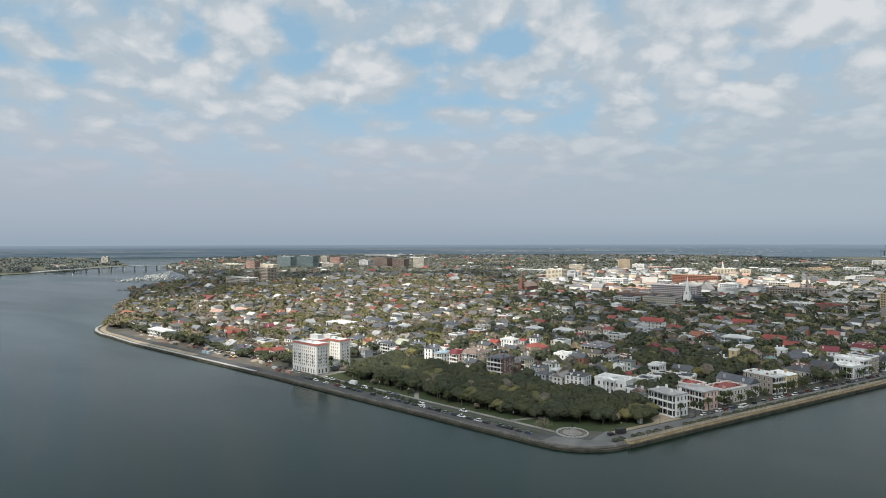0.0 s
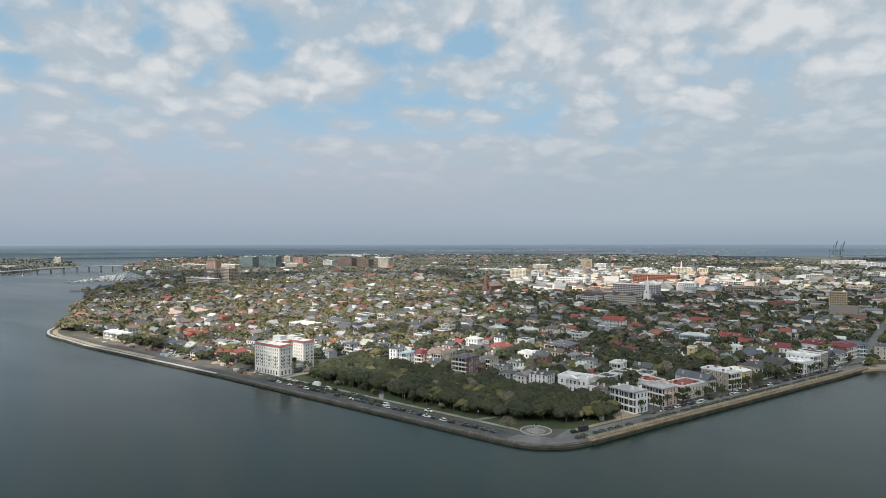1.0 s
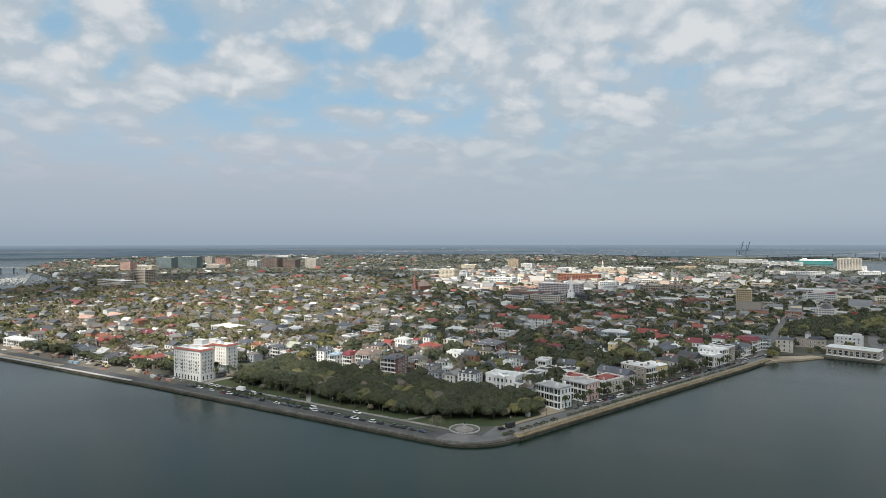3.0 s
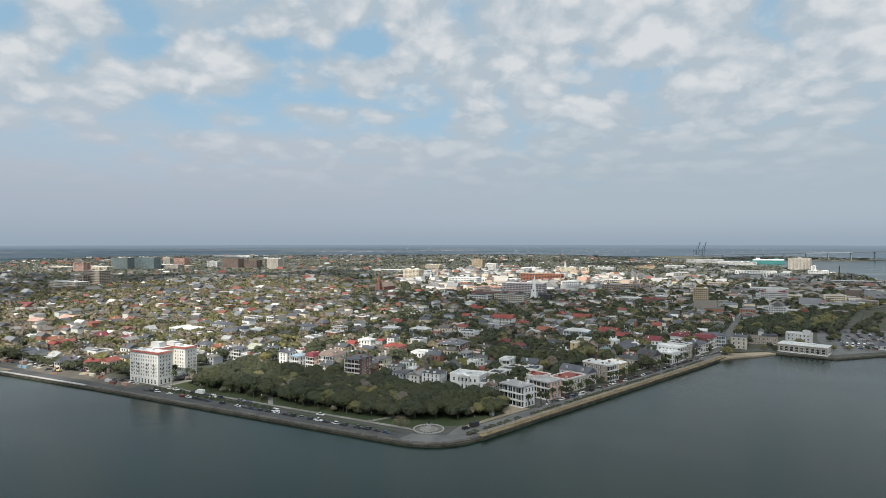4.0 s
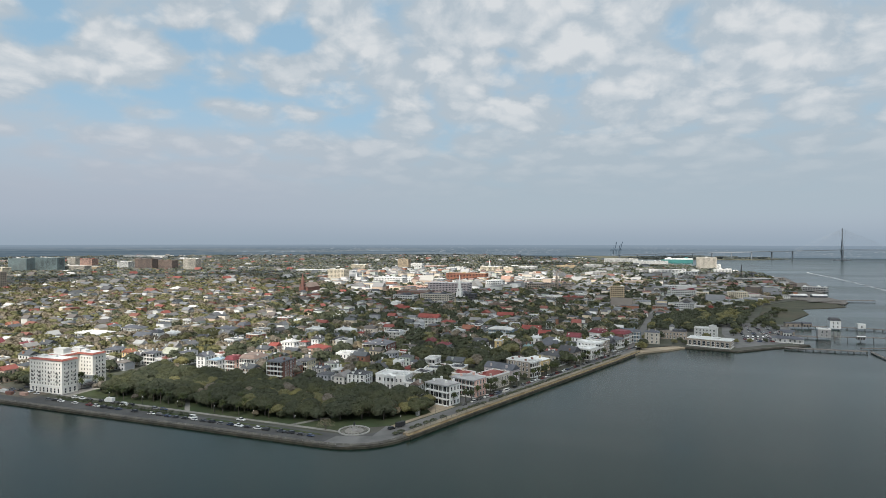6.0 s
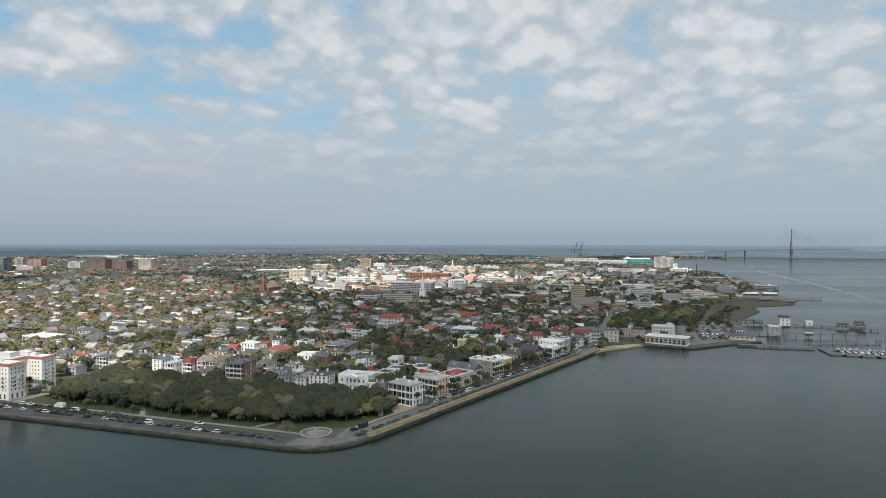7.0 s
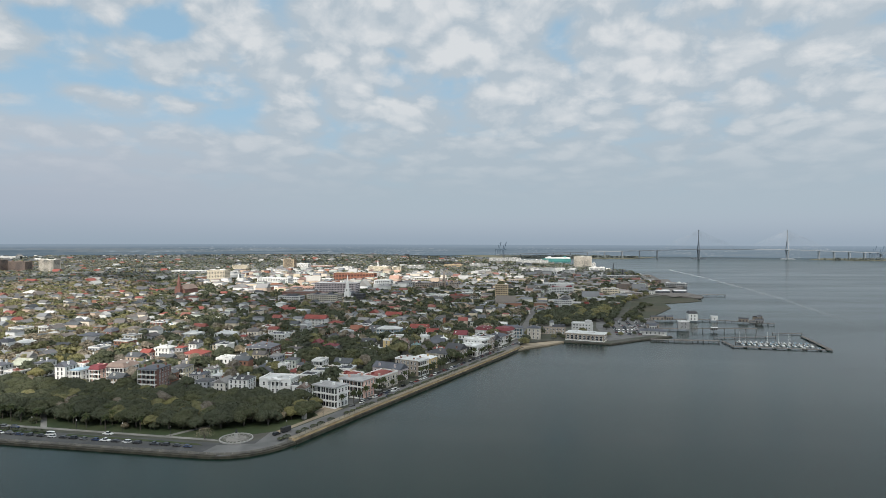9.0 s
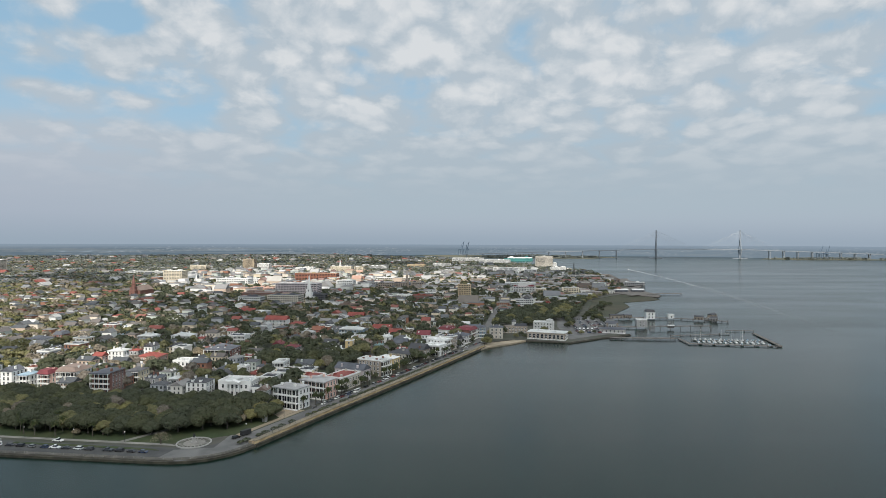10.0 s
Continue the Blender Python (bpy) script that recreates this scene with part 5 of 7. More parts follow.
house(-10, 560, 9.1, 12.0, 3, -41, "white", "slate", "gable", fh=3.4, dormers=0)
house(1, 553, 9.0, 12.0, 2, -41, "white", "blue", "hip", "front", label="white house with a pale blue hipped roof and porch", fh=4.0)
house(13, 537, 8.6, 8.4, 3, -41, "pink", "crimson", "mansard", "front", label="pink house with porches and a brown mansard roof", fh=3.3)
house(29, 534, 15.5, 15.0, 3, -41, "white", "brown", "mansard", "front", label="large pale house with white porches and a brown mansard roof", dormers=3, chimneys=4)
house(48, 498, 13.8, 17.0, 4, -41, "brick", "slate", "low", "front", label="tall brick house with white porches and a slate hipped roof", fh=3.6, chimneys=4)
house(70, 522, 11.6, 12.0, 2, -41, "cream", "dark", "hip", "front", fh=4.2)
house(78, 491, 10.1, 12.0, 2, -41, "grey", "slate", "hip", dormers=2)
house(91, 483, 7.0, 8.4, 2, -41, "white", "pale", "hip", "front", fh=3.4)
house(100, 449, 14.4, 13.0, 3, -41, "white", "dark", "hip", label="white house with a dark hipped roof and dormers", fh=3.2, dormers=2)
house(124, 438, 23.9, 16.0, 2, -41, "white", "pale", "flat", label="large white mansion with a columned portico and a flat pale roof", fh=4.8, portico=9.0, chimneys=4)
house(132, 409, 7.1, 8.4, 2, -41, "pale", "brown", "gable")
house(90, 578, 16.8, 16.0, 2, -41, "salmon", "red", "hip", "left", label="salmon house with a red hipped roof", fh=4.2, chimneys=2)
house(106, 528, 14.0, 14.0, 3, -41, "white", "pale", "flat", label="white stepped house with flat pale roofs", fh=3.6)
house(117, 534, 8.6, 8.4, 2, -41, "white", "slate", "flat", "front")
house(145, 564, 24.2, 20.0, 3, -41, "brick", "slate", "hip", "front", label="large brick mansion with a slate roof, white trim and cupola", fh=4.0, chimneys=4, dormers=3)
house(132, 494, 12.4, 14.0, 2, -41, "white", "slate", "hip", "front", label="long white house with double porches", fh=4.0)
house(138, 476, 7.0, 7.0, 3, -41, "white", "pale", "flat")
house(160, 535, 9.6, 10.0, 2, -41, "brick", "red", "flat", label="red brick house with a white parapet")
house(151, 477, 13.2, 12.0, 1, -41, "white", "red", "hip", "front", label="low white house with a bright red roof", fh=4.5, dormers=1)
house(176, 498, 9.3, 12.0, 2, -41, "white", "pale", "flat", "front")
house(158, 488, 8.2, 12.0, 2, -41, "grey", "slate", "hip")
house(-132, 686, 9.9, 8.4, 2, -41, "pale", "dark", "hip")
house(-158, 654, 15.8, 12.0, 2, -41, "grey", "dark", "hip")
house(-143, 660, 15.2, 12.0, 2, -41, "pale", "dark", "hip")
house(-125, 756, 35.7, 18.0, 2, -41, "white", "white", "flat", "front", label="long white building with a flat white roof", fh=4.2)
house(-118, 815, 9.5, 12.0, 2, -41, "white", "red", "gable")
house(-90, 793, 27.0, 12.0, 2, -41, "white", "slate", "hip", "front")
house(-73, 716, 20.4, 12.0, 2, -41, "cream", "slate", "gable", "front")
house(-60, 711, 9.1, 8.4, 3, -41, "white", "slate", "mansard", dormers=2)
house(-45, 730, 19.3, 12.0, 2, -41, "white", "pale", "hip", "front")
house(-56, 823, 18.4, 12.0, 3, -41, "cream", "slate", "flat", "front")
house(-28, 816, 18.2, 12.0, 3, -41, "grey", "slate", "flat", "front")
house(10, 731, 19.5, 15.0, 3, -41, "white", "slate", "hip", "front", fh=3.3)
house(29, 751, 9.4, 12.0, 3, -41, "brick", "slate", "mansard", fh=3.3)
house(41, 693, 18.3, 12.0, 2, -41, "white", "pale", "hip")
house(69, 629, 16.0, 12.0, 2, -41, "white", "pale", "hip")
house(52, 608, 8.9, 8.4, 2, -41, "salmon", "red", "gable")
house(82, 621, 8.2, 8.4, 2, -41, "grey", "red", "hip")
house(104, 692, 17.3, 12.0, 3, -41, "white", "pale", "hip", "front", fh=3.4)
house(94, 614, 7.8, 12.0, 3, -41, "white", "dark", "gable")
house(135, 675, 20.7, 12.0, 3, -41, "white", "pale", "hip", "front", fh=3.4)
house(149, 661, 9.1, 12.0, 2, -41, "white", "red", "hip")
house(172, 707, 12.6, 12.0, 2, -41, "grey", "slate", "hip", "front")
house(182, 643, 18.1, 12.0, 3, -41, "white", "slate", "flat", "front", fh=3.4)
house(176, 597, 7.1, 12.0, 2, -41, "brick", "crimson", "hip")
house(81, 798, 15.6, 12.0, 3, -41, "brick", "slate", "flat")
house(92, 790, 18.0, 12.0, 2, -41, "blue", "pale", "hip")
house(-207, 719, 11.8, 12.0, 2, -41, "white", "crimson", "gable", "front")
house(-233, 868, 10.4, 12.0, 2, -41, "cream", "orange", "gable")
house(-203, 662, 9.0, 8.4, 2, -41, "white", "dark", "hip")
house(-255, 829, 8.9, 12.0, 2, -41, "brick", "brown", "gable")
house(-177, 707, 11.4, 12.0, 2, -41, "white", "crimson", "hip")
house(-296, 897, 29.2, 12.0, 2, -41, "white", "salmon", "gable")
house(-300, 842, 12.7, 8.4, 2, -41, "cream", "red", "hip")
house(-280, 740, 7.0, 8.4, 2, -41, "white", "white", "flat")
house(-234, 630, 17.7, 12.0, 2, -41, "white", "slate", "hip", "front", label="white house with wide double porches near the sea wall", fh=3.6)
house(-235, 672, 11.5, 8.4, 2, -41, "brick", "red", "gable")
house(-193, 582, 11.0, 12.0, 2, -41, "grey", "slate", "gable", "front", fh=3.2)
house(-186, 583, 9.0, 8.4, 2, -41, "white", "slate", "gable", fh=3.2)
house(-171, 574, 13.3, 12.0, 2, -41, "brick", "red", "hip", "front", label="brick house with a red hipped roof and a porch", fh=3.2)
house(-443, 858, 33.4, 12.0, 2, -41, "white", "orange", "gable")
house(-403, 799, 24.8, 12.0, 2, -41, "salmon", "orange", "hip")
house(-388, 840, 18.5, 12.0, 3, -41, "brick", "slate", "hip")
house(-425, 923, 16.8, 12.0, 2, -41, "white", "pale", "hip")
house(-329, 753, 7.1, 12.0, 2, -41, "white", "red", "gable")
house(-323, 700, 40.0, 12.0, 2, -41, "white", "pale", "hip", "front")
house(-366, 740, 13.5, 8.4, 2, -41, "cream", "slate", "hip")
house(-491, 978, 27.4, 12.0, 2, -41, "white", "slate", "gable")
house(-280, 679, 13.9, 8.4, 2, -41, "grey", "dark", "hip")
house(-352, 875, 10.2, 12.0, 2, -41, "brick", "brown", "hip")
house(-315, 805, 13.8, 12.0, 2, -41, "brick", "brown", "hip")
house(-324, 875, 28.1, 12.0, 2, -41, "white", "salmon", "gable")
house(-427, 1106, 33.6, 12.0, 2, -41, "white", "crimson", "gable")
house(-393, 1107, 9.9, 12.0, 2, -41, "white", "pale", "hip")
house(-274, 748, 9.6, 12.0, 2, -41, "white", "pale", "hip")
house(-246, 704, 9.1, 12.0, 2, -41, "cream", "orange", "gable")
house(-240, 638, 26.6, 12.0, 2, -41, "white", "slate", "hip")
house(-515, 1108, 35.3, 12.0, 2, -41, "grey", "slate", "flat")
house(-553, 1210, 14.1, 12.0, 2, -41, "white", "pale", "flat")
house(143, 384, 11.0, 19.0, 3, 30, "white", "grey", "low", "left", label="white three-storey house with deep columned porches", fh=4.5, chimneys=4)
house(168, 399, 12.0, 20.0, 3, 30, "pink", "grey", "low", "left", label="pink stucco house with white porches and a grey hipped roof", fh=4.0, chimneys=2)
house(194, 415, 22.0, 15.0, 2, 30, "stone", "red", "flat", "left", label="low house with a red flat roof and white parapet", fh=4.6, chimneys=4)
house(172, 427, 14.0, 14.0, 2, 30, "cream", "red", "flat", "front", label="cream house with a red flat roof and white cornice", fh=4.6)
house(210, 433, 11.0, 26.0, 2, 30, "lilac", "slate", "gable", "", label="grey-pink house with a long slate gable roof", fh=4.4, chimneys=3)
house(233, 442, 13.0, 22.0, 3, 30, "taupe", "pale", "flat", "front", label="taupe mansion with white trim, porch and a flat roof", fh=4.0, chimneys=4)
house(254, 455, 12.0, 17.0, 2, 30, "yellow", "white", "hip", "", label="yellow house with a white hipped roof", fh=4.6, chimneys=1)
house(279, 474, 18.0, 18.0, 2, 30, "stone", "dark", "hip", "front", label="grey stone house with a dark hipped roof and porches", fh=4.2)
house(301, 480, 14.0, 16.0, 2, 30, "taupe", "dark", "gable", "", label="taupe gabled house with a dark roof", fh=4.2, dormers=1)
house(324, 487, 15.0, 17.0, 2, 30, "white", "white", "flat", "left", label="white mansion with round-headed porches and a flat roof", fh=4.6)
house(335, 499, 12.0, 20.0, 3, 30, "white", "white", "flat", "front", label="tall white mansion with a flat white roof", fh=4.0)
house(350, 506, 11.0, 19.0, 3, 30, "taupe", "slate", "flat", "", label="taupe three-storey house with a flat roof", fh=4.2)
house(365, 515, 12.0, 15.0, 2, 30, "grey", "dark", "gable", "front", fh=4.0)
house(382, 528, 18.0, 15.0, 2, 30, "white", "slate", "hip", "front", fh=4.2)
house(403, 544, 18.0, 15.0, 3, 30, "brick", "crimson", "mansard", "front", label="house with a crimson mansard roof and dormers", fh=3.6, dormers=3)
house(386, 557, 17.0, 14.0, 3, 30, "pale", "crimson", "mansard", "", label="pale house with a crimson mansard roof", fh=3.6, dormers=3)
house(260, 542, 7.0, 8.4, 3, -41, "yellow", "pale", "flat")
house(256, 740, 27.6, 12.0, 3, -41, "white", "red", "gable", "front")
house(273, 717, 16.5, 12.0, 2, -41, "salmon", "red", "hip")
house(370, 751, 21.8, 12.0, 2, -41, "brick", "red", "gable", "front")
house(273, 651, 13.0, 12.0, 2, -41, "brick", "orange", "gable")
house(261, 882, 23.3, 12.0, 2, -41, "pale", "red", "gable", "front")
house(298, 615, 26.7, 12.0, 3, -41, "blue", "pale", "hip", "front")
house(341, 624, 21.4, 12.0, 2, -41, "white", "red", "gable", "front")
house(336, 585, 12.9, 12.0, 2, -41, "brick", "red", "gable")
house(283, 524, 8.8, 12.0, 2, -41, "grey", "teal", "hip")
house(315, 567, 10.5, 12.0, 2, -41, "white", "pale", "hip")
house(307, 524, 14.2, 12.0, 2, -41, "grey", "slate", "gable")
house(326, 542, 9.2, 12.0, 2, -41, "white", "white", "hip")
house(342, 536, 13.4, 12.0, 3, -41, "white", "crimson", "gable")
house(240, 588, 11.2, 12.0, 2, -41, "tan", "brown", "gable")
house(209, 561, 13.0, 12.0, 2, -41, "grey", "crimson", "hip")
house(247, 558, 13.7, 12.0, 2, -41, "white", "dark", "gable")
house(236, 621, 11.8, 12.0, 2, -41, "grey", "dark", "hip")
house(203, 583, 8.6, 12.0, 2, -41, "brick", "crimson", "gable")
house(277, 542, 11.1, 12.0, 2, -41, "brick", "brown", "gable")
house(250, 586, 14.4, 12.0, 2, -41, "white", "slate", "hip")
house(238, 521, 10.0, 12.0, 2, -41, "white", "pale", "hip")
house(422, 553, 24.7, 12.0, 3, -41, "blue", "slate", "hip", "front")
house(411, 581, 11.2, 12.0, 2, -41, "white", "pale", "hip")
building(-462, 1581, 58, 27, 41.1, -41, "taupe", "stone", "tall brown brick apartment block with pale upper floors")
building(-510, 1546, 105, 30, 18.4, -41, "stone", "pale", "low stone apartment wing")
building(-493, 1575, 28, 13, 30.8, -41, "taupe", "stone")
building(-704, 2254, 56, 26, 38.4, -41, "salmon", "brown", "square brick tower block")
building(-694, 2420, 105, 30, 19.6, -41, "cream", "white")
building(-626, 2438, 90, 30, 50.0, -41, "glass", "pale", "tall glass-fronted hospital block by the river")
building(-549, 2466, 107, 30, 51.0, -41, "glass", "pale", "green glass hospital block")
building(-497, 2483, 191, 30, 22.4, -41, "stone", "white", "long pale stone hospital building")
building(-516, 2669, 40, 20, 45.1, -41, "stone", "pale")
building(-493, 2793, 86, 30, 37.6, -41, "salmon", "red", "square red brick hospital block")
building(-326, 2576, 56, 30, 30.9, -41, "pale", "white")
building(-245, 2467, 82, 30, 44.5, -41, "brown", "dark", "dark brown brick hospital block")
building(-172, 2443, 69, 30, 38.2, -41, "brown", "brown")
building(-84, 2324, 53, 30, 46.9, -41, "stone", "white", "pale tower block with rows of windows")
building(-426, 2550, 52, 27, 15.1, -41, "ochre", "pale")
building(-913, 2671, 159, 30, 12.7, -41, "cream", "white")
building(-417, 4140, 326, 30, 21.0, -41, "white", "white")
building(301, 1614, 48, 28, 34.5, -41, "cream", "white", "long cream slab block with rows of balconies")
building(492, 2214, 57, 30, 22.9, -41, "cream", "white")
building(306, 2079, 127, 30, 13.3, -41, "pale", "white")
building(403, 1464, 78, 30, 19.4, -41, "white", "white")
building(474, 1505, 176, 30, 14.2, -41, "white", "white", "long white building with a flat roof")
building(662, 2208, 43, 24, 42.5, -41, "tan", "stone", "tall tan office tower downtown")
building(724, 2241, 47, 27, 23.8, -41, "white", "white")
building(796, 2229, 81, 30, 15.2, -41, "salmon", "pale")
building(809, 2041, 64, 30, 16.0, -41, "white", "white")
building(638, 1532, 112, 30, 22.5, -41, "orange", "ochre", "long orange brick building downtown")
building(615, 1452, 32, 18, 11.5, -41, "dark", "dark")
building(445, 1161, 85, 30, 24.7, -41, "lilac", "pale", "long pink stucco hotel building")
building(396, 1222, 48, 28, 14.1, -41, "salmon", "salmon", "low orange brick building downtown")
building(355, 1109, 65, 30, 13.8, -41, "brick", "brown")
building(308, 1017, 38, 22, 15.6, -41, "pale", "slate", "grey stone public building downtown")
building(360, 999, 53, 30, 17.3, -41, "stone", "slate", "pale stone public building with a slate roof")
building(585, 1240, 39, 22, 21.1, -41, "white", "white", "white block with rows of windows")
building(757, 1489, 54, 30, 13.5, -41, "pale", "white")
building(781, 1376, 87, 30, 14.0, -41, "stone", "white")
building(867, 1870, 69, 30, 24.3, -41, "cream", "white")
building(903, 1812, 30, 17, 23.9, -41, "cream", "white")
building(1062, 1970, 65, 30, 18.1, -41, "pale", "white")
building(1245, 2007, 69, 30, 18.8, -41, "ochre", "ochre")
building(1372, 2017, 71, 30, 19.1, -41, "pale", "white")
building(676, 1190, 62, 30, 15.8, -41, "taupe", "slate")
building(640, 1242, 42, 23, 15.1, -41, "grey", "dark")
building(424, 1009, 27, 15, 15.0, -41, "dark", "slate")
building(720, 1152, 30, 16, 16.8, -41, "taupe", "slate")
building(675, 917, 24, 12, 28.5, -41, "ochre", "white", "tall ochre brick tower with a white crown")
building(843, 939, 46, 23, 16.6, -41, "pale", "crimson")
building(685, 761, 33, 17, 12.6, -41, "pale", "slate")
building(967, 1090, 72, 30, 10.8, -41, "pale", "pale")
building(865, 919, 30, 15, 12.3, -41, "cream", "pale")
building(712, 738, 24, 12, 6.6, -41, "stone", "red")
building(896, 860, 33, 17, 16.7, -41, "cream", "pale")
building(1364, 1592, 113, 30, 19.2, -41, "white", "grey", "white and grey apartment row")
building(1106, 1601, 51, 27, 16.9, -41, "grey", "pale")
building(1285, 1607, 29, 15, 17.5, -41, "grey", "pale")
building(1714, 1790, 69, 30, 50.2, -41, "stone", "pale", "tall pale harbour hotel")
building(1819, 1840, 20, 12, 20.9, -41, "white", "white")
building(1350, 1473, 40, 20, 18.0, -41, "pale", "white")
building(1546, 1544, 54, 28, 19.2, -41, "pale", "white")
building(1372, 1278, 144, 30, 8.5, -41, "grey", "pale", "long low pale-roofed quayside shed")
building(1891, 2539, 161, 30, 24.5, -41, "pale", "white", "long low white port shed")
building(1808, 2218, 146, 30, 24.1, -41, "pale", "white", "long low white port shed")
building(1048, 956, 42, 22, 14.3, -41, "brown", "dark")
building(951, 848, 31, 17, 7.5, -41, "taupe", "grey")
building(414, 867, 27, 15, 10.4, -41, "brown", "brown")
building(971, 1255, 46, 24, 10.8, -41, "taupe", "taupe")
building(588, 926, 36, 19, 11.6, -41, "brick", "red")
building(564, 949, 27, 15, 11.8, -41, "white", "pale")
building(645, 969, 29, 15, 11.2, -41, "white", "pale")
# ---------------------------------------------------------------- the rest of the town
GRID_U, GRID_V = Vector((0.656, 0.755)), Vector((-0.755, 0.656))
TAKEN += [(-115, 525, 34), (386, 960, 30), (160, 1254, 30), (FOUNTAIN.x, FOUNTAIN.y, 40)]
PARK = [tuple(west(s, o)[:2]) for s, o in ((0, 0), (330, 0), (330, 26), (266, 26), (266, 119), (-60, 119))] + [tuple(east(s, o)[:2]) for s, o in ((130, 17), (420, 17), (420, 0))]
rng = random.Random(77)
LOTS = []
for i in range(-60, 250):
    for j in range(-130, 230):
        u, v = i * 19 + (i // 6) * 9, j * 15 + (j // 9) * 10
        p = GRID_U * (u + rng.uniform(-2, 2)) + GRID_V * (v + rng.uniform(-2, 2))
        if p.y < 300 or p.length > 4750 or (p.length > 2900 and rng.random() > (0.5 if p.length < 3700 else 0.22)) or inside(p.x, p.y, PARK) or not all(inside(p.x + a, p.y + b, TOWN) for a, b in ((-18, -18), (18, -18), (0, -24), (-24, 0), (24, 0), (0, 12))):
            continue
        LOTS.append((p.x, p.y))
CLEAR = [[(486, 450), (720, 450), (800, 640), (760, 700), (690, 740), (600, 705), (520, 640), (440, 520)], [tuple(west(s, o)[:2]) for s, o in ((296, 0), (640, 0), (640, 27), (296, 27))],
         strip([(380, 497), (440, 560), (551, 681), (700, 840), (928, 1075), (1207, 1435)], 7, -7)]


def is_free(x, y, r):
    return all((x - a) ** 2 + (y - b) ** 2 > (r + c) ** 2 for a, b, c in NEARBY.get((int(x // 60), int(y // 60)), ())) and not any(inside(x, y, ring) for ring in CLEAR)


NEARBY = {}
for a, b, c in TAKEN:
    for i in range(-2, 3):
        for j in range(-2, 3):
            NEARBY.setdefault((int(a // 60) + i, int(b // 60) + j), []).append((a, b, c))

KINDS = []
for i, (w, d, fl, shape, porch, dorm) in enumerate(((9, 14, 2, "gable", "left", 0), (10, 12, 2, "hip", "front", 0), (8, 15, 3, "hip", "left", 0), (11, 11, 2, "hip", "", 2), (9, 12, 3, "gable", "", 0), (13, 12, 2, "flat", "front", 0),
                                                   (8, 13, 2, "gable", "", 0), (12, 10, 2, "gable", "front", 1), (10, 10, 2, "hip", "", 0), (14, 12, 3, "flat", "", 0))):
    KINDS.append(house(0, 0, w, d, fl, 0, M_ANYWALL, M_ANYROOF, shape, porch, 1, f"painted town house with a {shape} roof" + (" and porch" if porch else "") + " among trees", 3.4, None, dorm, windows=False))
    m, length = face(w, d, "front")
    g = Kit()
    for side in ("front", "right", "left"):
        m, length = face(w, d, side)
        for f in range(fl):
            for k in range(int(length / 3.2)):
                cx = length / 2 + (k - (int(length / 3.2) - 1) / 2) * 3.2
                q = Kit().box(cx - 0.6, cx + 0.6, -0.07, 0.02, 0.9 + f * 3.4, 2.8 + f * 3.4)
                g.add([m @ Vector(p) for p in q.v], q.f)
    g.build("glazing", M_GLASS, KINDS[-1])["kind"] = "stuff"
def zone(x, y):
    """downtown: large pale blocks; quay: low grey-roofed sheds and stores; else gardens and houses."""
    r, a = math.hypot(x, y), math.degrees(math.atan2(x, y))
    if ((a - 20) / 11) ** 2 + ((r - 1680) / 520) ** 2 < 1:
        return "downtown"
    if 30.5 < a < 50 and 930 < r < 2000:
        return "quay"
    return "gardens"


far_houses, tree_spots, count = [], [], 0
LOTS.sort(key=lambda p: p[0] ** 2 + p[1] ** 2)
for x, y in LOTS:
    r = math.hypot(x, y)
    if not is_free(x, y, 5):
        continue
    a = math.degrees(math.atan2(x, y))
    dice = rng.random()
    if dice < (0.44 if zone(x, y) == "quay" else (0.40 if x < 0.06 * y else 0.47) if r < 1300 else 0.38 if zone(x, y) == "downtown" else 0.27 if r < 2300 else 0.20):
        rot = -41 + rng.choice((0, 0, 90, -90)) + rng.uniform(-4, 4)
        if count < 120 and -40 < a < 72:
            h = copy_thing(rng.choice(KINDS), pose(x, y, LAND, 0, 0, rot))
            s = rng.uniform(0.85, 1.12)
            h.scale = (s, s, rng.uniform(0.85, 1.05))
            h["group"] = "houses of the town"
            count += 1
        else:
            far_houses.append((x, y, rot))
    else:
        tree_spots.append((x, y))
for o in KINDS:
    for c in (*o.children_recursive, o):
        bpy.data.objects.remove(c)

